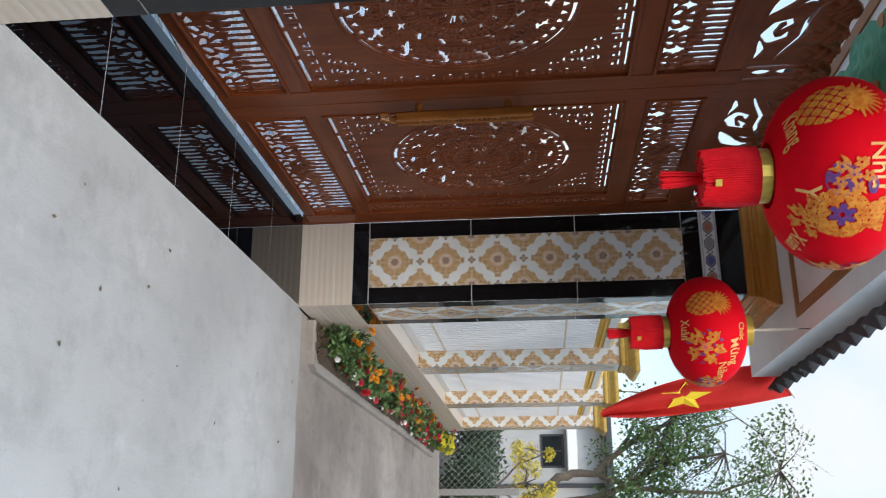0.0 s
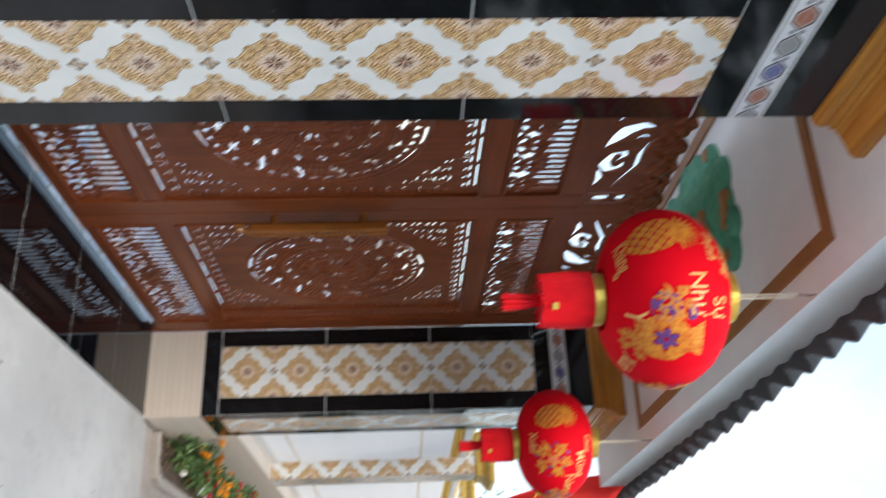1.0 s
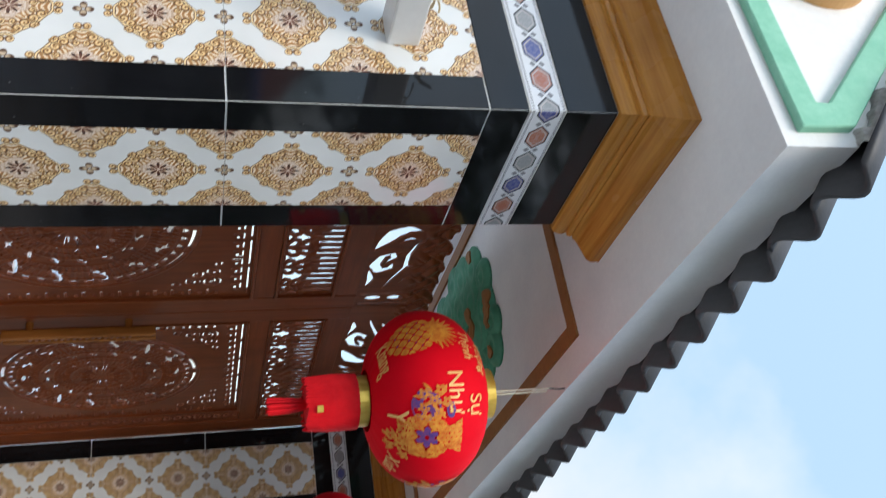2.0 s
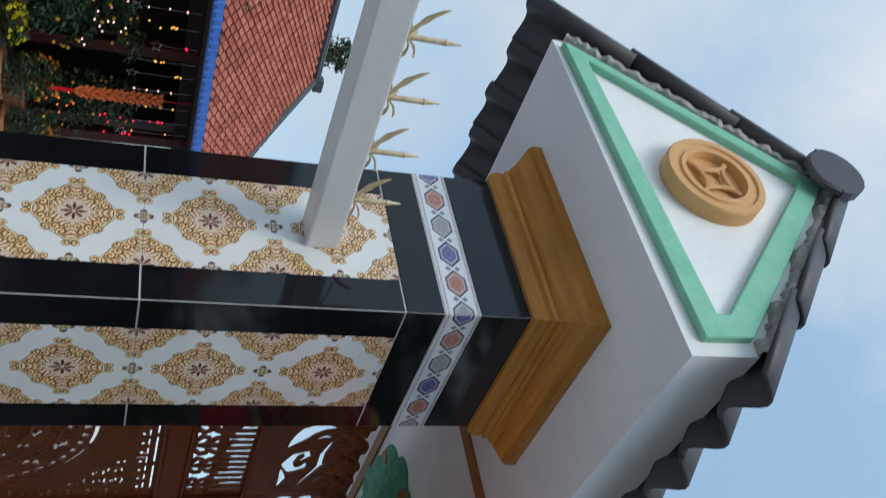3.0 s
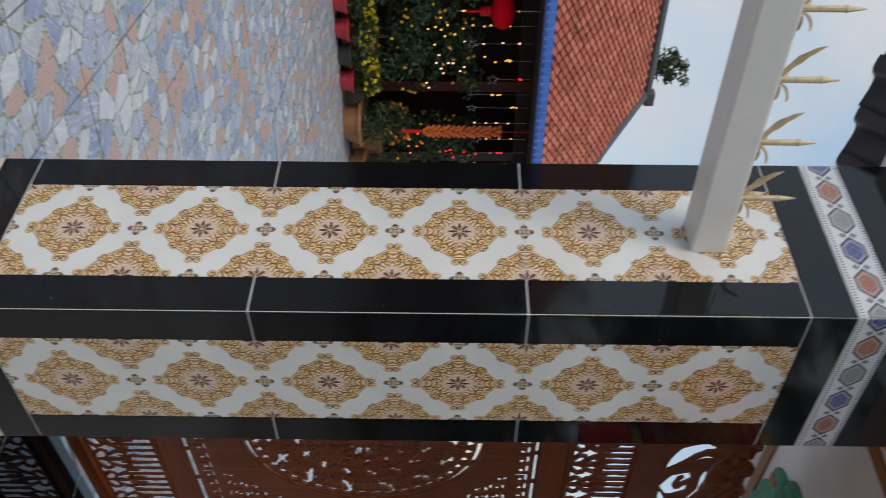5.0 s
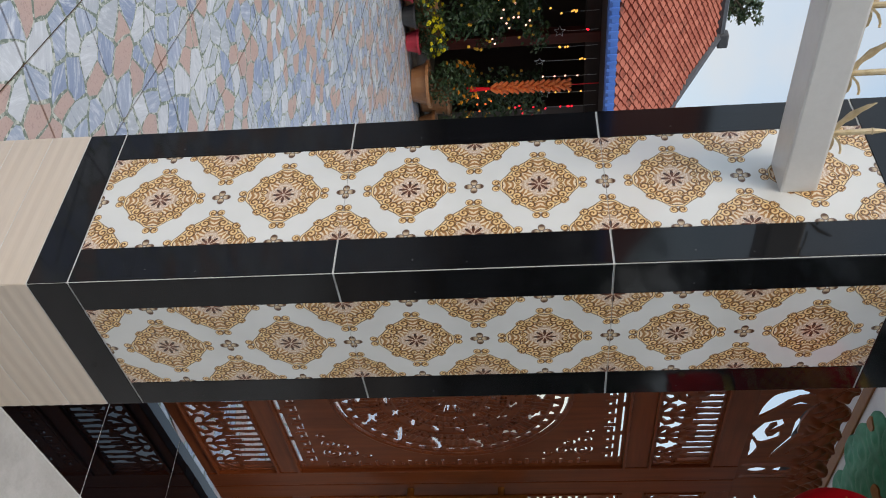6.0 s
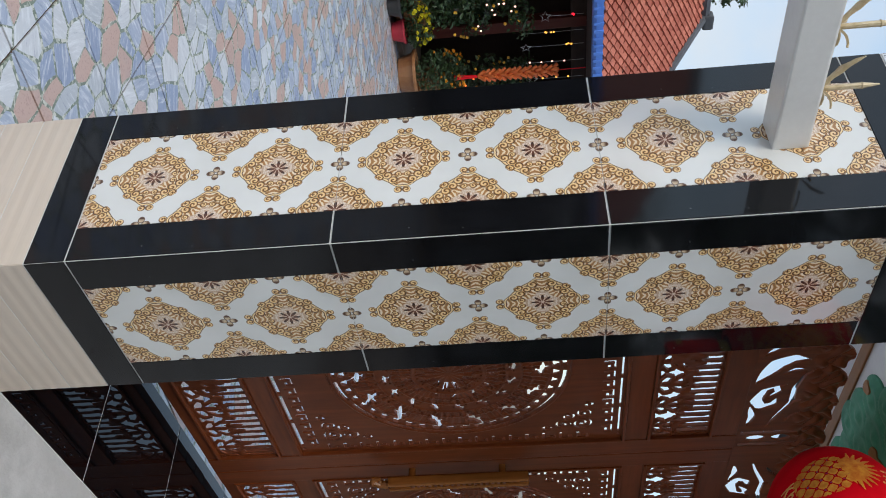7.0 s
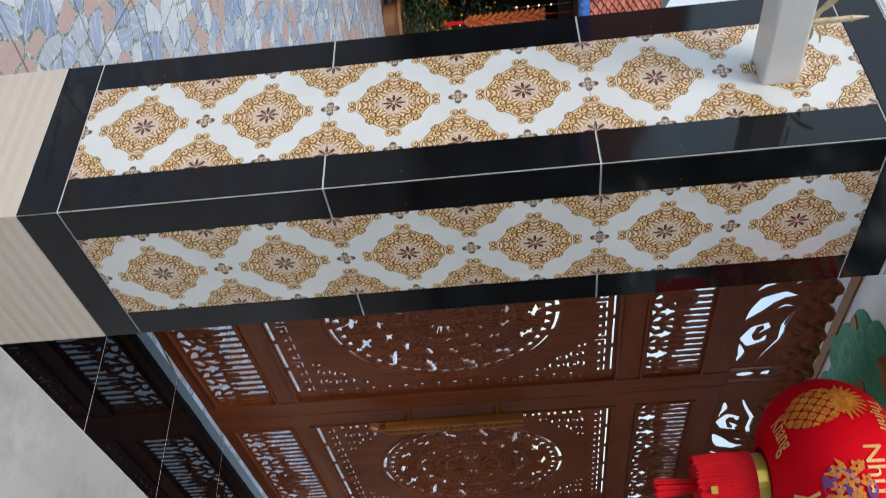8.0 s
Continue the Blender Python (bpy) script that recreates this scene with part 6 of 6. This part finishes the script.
# ---- house across the courtyard ----
house = thing("courtyard_house", "low house with orange tiled roof, blue gutter, dim porch", "house", pose(0, 0, 0))
part("floor_slab", boxes((-10, 7.6, 8.62, 13.6, -0.2, 0.05)), OLD_CONCRETE, house)
part("back_wall", boxes((-10, 7.5, 11.2, 11.4, 0.05, 2.6), (7.3, 7.5, 9.4, 11.2, 0.05, 2.6), (-10, -9.8, 9.4, 11.2, 0.05, 2.6)), PORCH_SHADE_WALL, house, "wall inside the porch, coloured dark for its shade")
part("porch_ceiling", boxes((-10, 7.6, 7.95, 11.4, 2.50, 2.54)), PORCH_SHADE_WALL, house)
for x in (-7.5, -4.6, -1.7, 1.2, 3.2, 5.60, 7.1):
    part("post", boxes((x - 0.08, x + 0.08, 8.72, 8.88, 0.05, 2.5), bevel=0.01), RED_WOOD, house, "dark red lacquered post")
for x in (2.6, 5.15):
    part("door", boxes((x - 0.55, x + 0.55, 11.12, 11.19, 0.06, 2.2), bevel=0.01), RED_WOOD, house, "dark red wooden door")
part("lintel", boxes((-10, 7.5, 8.74, 8.86, 2.30, 2.5), bevel=0.01), PORCH_SHADE_WOOD, house)
part("gutter", along_x([(7.66, 2.58), (7.66, 2.50), (7.70, 2.465), (7.84, 2.465), (7.88, 2.50), (7.88, 2.58), (7.86, 2.58), (7.86, 2.51), (7.83, 2.488), (7.71, 2.488), (7.68, 2.51), (7.68, 2.58)], -10, 7.85), BLUE_GUTTER, house, "blue sheet-metal gutter")
for k in range(130):
    x = -6 + 13.8 * k / 129
    part("gutter_bracket", boxes((x - 0.016, x + 0.016, 7.646, 7.664, 2.47, 2.585)), BLUE_GUTTER, house)
RE, RZ, RT, RTZ = 7.74, 2.56, 11.0, 4.55      # eave and ridge in y, z
slope = math.hypot(RT - RE, RTZ - RZ)
ux, uz = (RT - RE) / slope, (RTZ - RZ) / slope
courses, cw = 30, 0.165
verts, faces = [], []
rng = random.Random(8)
for c in range(courses):
    s0 = slope * c / courses
    right = 7.75 - 0.45 * c / courses
    for k in range(64):
        x = 7.75 - cw * (k + 1)
        if x + cw > right + 0.09:
            continue
        drop = rng.uniform(-0.004, 0.006)
        q = len(verts)
        for xi, lift in ((0.0, 0.040), (0.25, 0.016), (0.5, 0.000), (0.75, 0.016), (1.0, 0.042)):
            tongue = -0.014 * math.sin(math.pi * xi)
            for t, up in ((tongue, 0.030 + drop), (slope / courses + 0.02, 0.0)):
                d = s0 + t
                verts.append((x + cw * xi, RE + ux * d - uz * (lift + up), RZ + uz * d + ux * (lift + up)))
            d = s0 + tongue
            verts.append((x + cw * xi, RE + ux * d - uz * (lift + up - 0.012), RZ + uz * d + ux * (lift + up - 0.012)))
        for m in range(4):
            a = q + 3 * m
            faces += [(a, a + 3, a + 4, a + 1), (a + 2, a + 5, a + 3, a)]
roof_tiles = part("clay_tile", raw_mesh("clay_tile", verts, faces, CLAY_TILE), parent=house, label="orange clay roof tiles, darkened in patches")
tagged(roof_tiles, kind="stuff")
part("roof_deck", raw_mesh("roof_deck", [(-10, RE, RZ - 0.03), (7.72, RE, RZ - 0.03), (7.28, RT, RTZ - 0.03), (-10, RT, RTZ - 0.03), (7.9, 14.2, 2.55), (-10, 14.2, 2.55)], [(0, 1, 2, 3), (3, 2, 4, 5)], CLAY_TILE), parent=house)
part("verge_cap", tube([(7.80, RE - 0.05, RZ + 0.03), (7.52, 9.4, 3.58), (7.30, RT, RTZ + 0.06)], 0.075, 8), ROOF_DARK, house, "dark verge capping")
part("ridge_cap", tube([(-10, RT, RTZ + 0.06), (7.34, RT, RTZ + 0.06)], 0.085, 8), ROOF_DARK, house, "dark ridge capping")
part("finial", boxes((7.25, 7.50, RT - 0.12, RT + 0.06, RTZ + 0.03, RTZ + 0.20), bevel=0.03), ROOF_DARK, house, "dark ridge finial")

# ---- plants and festive decorations on the porch ----
# porch plants default to the dark leaf: shade put into their leaf colour
def potted(name, label, x, y, pot, r, h, bush, bloom_me, count, seed, leaf_mat=LEAF_DARK, leaves=420, leaf=0.06, z=0.0, group=""):
    rg = random.Random(seed)
    root = thing(name, label, "plant", pose(x, y, z), group)
    part("pot", lathe([(r * 0.72, 0), (r * 0.95, h * 0.82), (r * 1.06, h * 0.84), (r * 1.06, h), (r * 0.9, h), (r * 0.86, h * 0.86), (0.001, h * 0.86)], 24), pot, root, smooth=False)
    part("leaves", gather("leaves", [leaf_cloud(rg, (0, 0, h + bush[1] * 0.45), (bush[0], bush[0], bush[1] * 0.6), leaves, leaf, -0.1)], leaf_mat), parent=root)
    for k in range(count):
        a, q = rg.uniform(0, TAU), rg.uniform(0.1, 1.0)
        rr = bush[0] * (0.55 + 0.5 * q)
        part("flower", bloom_me, parent=root, m=pose(rr * math.cos(a), rr * math.sin(a), h + bush[1] * (0.95 - 0.55 * q * q) * rg.uniform(0.9, 1.05), rg.uniform(-40, 40), rg.uniform(-40, 40), 0))
    return root


mum_head, marigold_head = bloom(0.032, MUM), bloom(0.034, ORANGE)
for k, x in enumerate((3.35, 3.72, 4.10, 4.48, 4.86, 5.24)):
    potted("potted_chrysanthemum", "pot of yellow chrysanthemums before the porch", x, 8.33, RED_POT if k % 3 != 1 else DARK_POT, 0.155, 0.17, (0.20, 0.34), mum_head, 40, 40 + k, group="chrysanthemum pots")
potted("potted_marigold", "wide brown pot of orange marigolds before the porch", 5.90, 8.30, TERRACOTTA, 0.30, 0.24, (0.30, 0.62), marigold_head, 34, 51, leaves=900)
potted("potted_marigold", "wide brown pot of orange marigolds before the porch", 6.75, 8.32, TERRACOTTA, 0.30, 0.24, (0.30, 0.62), marigold_head, 30, 52, leaves=900)
FRUIT = surface("orange_fruit", (0.68, 0.30, 0.02), (0.75, 0.42, 0.04), 8, 0.4)
fruit_me = mesh_of("fruit", (lambda b: (bmesh.ops.create_icosphere(b, subdivisions=2, radius=0.021), b)[1])(bmesh.new()), FRUIT, True)
for x, y, seed in ((4.10, 8.62, 61), (4.75, 8.60, 62), (5.20, 8.66, 63), (6.40, 8.66, 64)):
    rg = random.Random(seed)
    root = thing("kumquat_tree", "leafy potted kumquat tree with small orange fruit", "plant", pose(x, y, 0.05), "kumquat trees")
    part("pot", lathe([(0.20, 0), (0.26, 0.34), (0.28, 0.36), (0.28, 0.40), (0.24, 0.40), (0.001, 0.36)], 24), TERRACOTTA, root)
    part("trunk", tube([(0, 0, 0.36), (0.02, 0, 0.7), (-0.01, 0.02, 1.1)], [0.025, 0.02, 0.01], 7), BARK, root)
    # dark leaf colour stands in for the porch shade here too
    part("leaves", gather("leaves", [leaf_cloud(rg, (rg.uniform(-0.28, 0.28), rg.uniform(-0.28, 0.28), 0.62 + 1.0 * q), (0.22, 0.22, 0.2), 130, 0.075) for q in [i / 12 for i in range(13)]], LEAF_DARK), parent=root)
    for k in range(26):
        a, q = rg.uniform(0, TAU), rg.random()
        rr = 0.42 * (1 - 0.4 * q)
        part("fruit", fruit_me, parent=root, m=pose(rr * math.cos(a), rr * math.sin(a), 0.6 + q * 1.05))

# strings of little lamps hanging from the porch lintel, with stars
WARM, ROSE, CRIMSON, AMBER = glow("warm_bulb", (1.0, 0.50, 0.10), 1.1), glow("pink_bulb", (1.0, 0.52, 0.45), 1.4), glow("red_bulb", (1.0, 0.02, 0.05), 1.5), glow("amber_bulb", (1.0, 0.16, 0.04), 1.2)
bulb = {m.name: mesh_of("bulb", (lambda b: (bmesh.ops.create_icosphere(b, subdivisions=1, radius=0.0155), b)[1])(bmesh.new()), m, True) for m in (WARM, ROSE, CRIMSON, AMBER)}
STAR_WIRE = surface("silver_star", (0.55, 0.55, 0.56), (0.45, 0.45, 0.46), 30, 0.35, metal=0.6)


def star_frame(r):
    bm = bmesh.new()
    pts = [Vector((math.sin(TAU * k / 10) * (r if k % 2 == 0 else r * 0.42), 0, math.cos(TAU * k / 10) * (r if k % 2 == 0 else r * 0.42))) for k in range(10)]
    tube(pts + [pts[0]], 0.005, 4, bm)
    return mesh_of("star", bm, STAR_WIRE)


star_me = star_frame(0.075)
rng = random.Random(77)
for k in range(17):
    x = 3.05 + 0.25 * k + rng.uniform(-0.04, 0.04)
    ln = rng.uniform(0.35, 0.95)
    root = thing("light_string", "thin hanging string of small lit bulbs", "light string", pose(x, 8.52, 2.44), "porch light strings")
    part("wire", tube([(0, 0, 0.0), (0.004, 0, -ln * 0.5), (0, 0, -ln)], 0.003, 4), WIRE, root)
    mat = (WARM, WARM, ROSE, WARM, CRIMSON)[k % 5]
    for q in range(rng.randint(1, 4)):
        part("bulb", bulb[mat.name], parent=root, m=pose(rng.uniform(-0.01, 0.01), 0, -ln * (0.18 + 0.8 * rng.random())))
    if k % 2 == 1:
        part("star", star_me, parent=root, m=pose(0, -0.01, -ln - 0.08, 0, rng.uniform(-20, 20), rng.uniform(-20, 20)))
GARLANDS = (
    (ROSE, 4.66, 5.32, ((4.96, 1.22), (5.00, 1.37), (5.02, 1.57), (5.16, 1.31), (5.30, 1.09), (4.66, 1.57), (5.12, 1.52), (4.80, 1.40))),
    (WARM, 4.40, 5.00, ((4.94, 1.96), (4.94, 2.12), (4.92, 1.83), (4.49, 1.12), (4.52, 1.28), (4.55, 1.45), (4.44, 1.36), (4.72, 1.20))),
    (CRIMSON, 6.36, 6.76, ((6.42, 1.40), (6.43, 1.59), (6.69, 1.40), (6.68, 1.63), (6.44, 1.75), (6.49, 1.43), (6.57, 1.57))),
    (AMBER, 6.05, 6.62, ((6.18, 0.85), (6.34, 0.83), (6.49, 0.85), (6.10, 1.10), (6.24, 1.20), (6.30, 1.02))))
for mat, lo, hi, spots in GARLANDS:
    cx = (lo + hi) / 2
    root = thing("lamp_garland", "garland of small lit bulbs draped in the greenery", "light string", pose(cx, 8.36, 1.3), "lamp garlands")
    pts = [Vector((x - cx, rng.uniform(-0.05, 0.05), z - 1.3)) for x, z in spots]
    for q in range(4):
        a, b = rng.choice(pts[:len(spots)]), rng.choice(pts[:len(spots)])
        pts.append(a.lerp(b, rng.uniform(0.2, 0.8)) + Vector((rng.uniform(-0.12, 0.12), rng.uniform(-0.08, 0.08), rng.uniform(-0.16, 0.12))))
    for at in pts:
        part("bulb", bulb[mat.name], parent=root, m=pose(*at))
    pts.sort(key=lambda at: at.z)
    part("wire", tube(pts, 0.0022, 4), DARK_IRON, root)

CRACKER = surface("red_orange_paper", (0.62, 0.10, 0.02), (0.72, 0.20, 0.05), 15, 0.5)
root = thing("firecracker_garland", "hanging garland of red and gold paper firecrackers", "decoration", pose(5.95, 8.2, 0))
part("cord", tube([(0, 0, 0.80), (0, 0, 2.44)], 0.006, 5), FRINGE, root)
part("tassel", tube([(0, 0, 1.02), (0.0, 0, 0.72)], [0.02, 0.035], 10), FRINGE, root)
stick = mesh_of("cracker", lathe([(0.001, 0.0), (0.020, 0.0), (0.022, 0.01), (0.022, 0.10), (0.020, 0.11), (0.001, 0.11)], 8, caps=False), CRACKER)
for q in range(15):
    for s in range(4):
        part("cracker", stick, parent=root, m=pose(0, 0, 1.04 + q * 0.068, 0, 0, 90 * s + 35 * q) @ pose(0.012, 0, 0, 0, 38, 0))
lan = thing("porch_lantern", "red lantern hanging in the dim porch", "lantern", pose(4.26, 8.38, 2.03))
part("body", lathe([(0.06, -0.14), (0.14, -0.115), (0.20, -0.06), (0.215, 0.0), (0.20, 0.06), (0.14, 0.115), (0.06, 0.14)], 28), SILK, lan, smooth=True)
part("fringe", lathe([(0.055, -0.28), (0.06, -0.15)], 16), FRINGE, lan)
part("tassel", lathe([(0.02, -0.45), (0.018, -0.28)], 10), FRINGE, lan)
part("cord", tube([(0, 0, 0.15), (0, 0, 0.45)], 0.004, 5), STRING, lan)

# distant tree above the roof
rng = random.Random(91)
cl = [(rng.uniform(-0.38, 0.38), rng.uniform(-0.35, 0.35), 6.2 + rng.uniform(-0.42, 0.42), rng.uniform(0.12, 0.22)) for _ in range(22)]
tree("round_tree", "small round-crowned tree behind the tiled roof", (10.1, 16.0, 0), [([(0, 0, -0.2), (0.05, 0, 2.5), (0, 0.05, 5.7)], 0.12, 0.03), ([(0.02, 0, 5.3), (0.2, 0.1, 6.0)], 0.03, 0.01), ([(0.02, 0, 5.3), (-0.2, -0.1, 6.1)], 0.03, 0.01)], cl, 17, 0.10, 60, LEAF_DARK)

# ---- unseen surroundings added across the lane and behind the walk: a tall hedge of trees and a long wall ----
rng = random.Random(55)
# walls never in view, added to close the place for reflections and bounce
unseen_lane_wall = tagged(new("wall_lane"), "added unseen grey rendered wall along the far side of the lane", "wall", kind="structure")
part("render", boxes((-16, 22, -9.2, -9.0, -0.1, 2.6)), RENDER, unseen_lane_wall)
unseen_side_wall = tagged(new("wall_side"), "added unseen grey rendered wall closing the lane", "wall", kind="structure")
part("render", boxes((-16.2, -16, -9.2, 14, -0.1, 2.6)), RENDER, unseen_side_wall)
part("render", boxes((-16, -10.4, 13.8, 14.0, -0.1, 2.6)), RENDER, unseen_side_wall)
# unseen trees, sized so the black tiles reflect dark; taller beyond x = 3
for k in range(15):
    x = -15 + 2.4 * k
    cl = [(rng.uniform(-1.5, 1.5), rng.uniform(-1.0, 1.0), rng.uniform(1.4, 6.6 if x < 3 else 9.4), rng.uniform(0.5, 0.95)) for _ in range(26 if x < 3 else 40)]
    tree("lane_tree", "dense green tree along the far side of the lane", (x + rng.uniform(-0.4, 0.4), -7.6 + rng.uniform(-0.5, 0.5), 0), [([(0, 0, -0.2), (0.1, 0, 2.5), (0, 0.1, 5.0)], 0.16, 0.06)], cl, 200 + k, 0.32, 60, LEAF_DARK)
# unseen trees, sized to the dark reflection low on the pillar's left face
for k in range(9):
    y = -5 + 2.5 * k
    cl = [(rng.uniform(-1.0, 1.0), rng.uniform(-1.5, 1.5), rng.uniform(1.4, 4.6), rng.uniform(0.5, 0.9)) for _ in range(18)]
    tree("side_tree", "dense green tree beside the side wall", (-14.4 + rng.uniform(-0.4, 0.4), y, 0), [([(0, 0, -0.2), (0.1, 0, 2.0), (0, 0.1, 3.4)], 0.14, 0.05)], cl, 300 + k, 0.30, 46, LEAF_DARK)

# ---- loose leaves and grit on the concrete ----
rng = random.Random(14)
litter = [Vector((rng.uniform(-0.6, 7.5), -0.15 - 2.6 * rng.random(), 0.004)) for _ in range(110)]
litter += [Vector((rng.uniform(3.7, 8.5), -0.40 - 1.5 * rng.random(), -0.009)) for _ in range(90)]
DRY = foliage("dry_leaf", (0.10, 0.06, 0.03), (0.20, 0.13, 0.07))
vs, fs = [], []
for p in litter:
    a, ln = rng.uniform(0, TAU), rng.uniform(0.008, 0.025)
    d, s = Vector((math.cos(a), math.sin(a), 0.15)) * ln, Vector((-math.sin(a), math.cos(a), 0)) * ln * 0.35
    k = len(vs)
    vs += [tuple(p), tuple(p + d * 0.5 + s), tuple(p + d), tuple(p + d * 0.5 - s)]
    fs += [(k, k + 1, k + 2), (k, k + 2, k + 3)]
tagged(new("leaf_litter", raw_mesh("leaf_litter", vs, fs, DRY)), "scattered dry leaf bits on the concrete", "litter", kind="stuff")

# ---- paving tiles near the gate, one by one ----
for p in near:
    part("paving_tile", tile_me, parent=floor, m=Matrix.Translation(p + Vector((0, 0, random.uniform(-0.0012, 0.0012)))) @ turn)
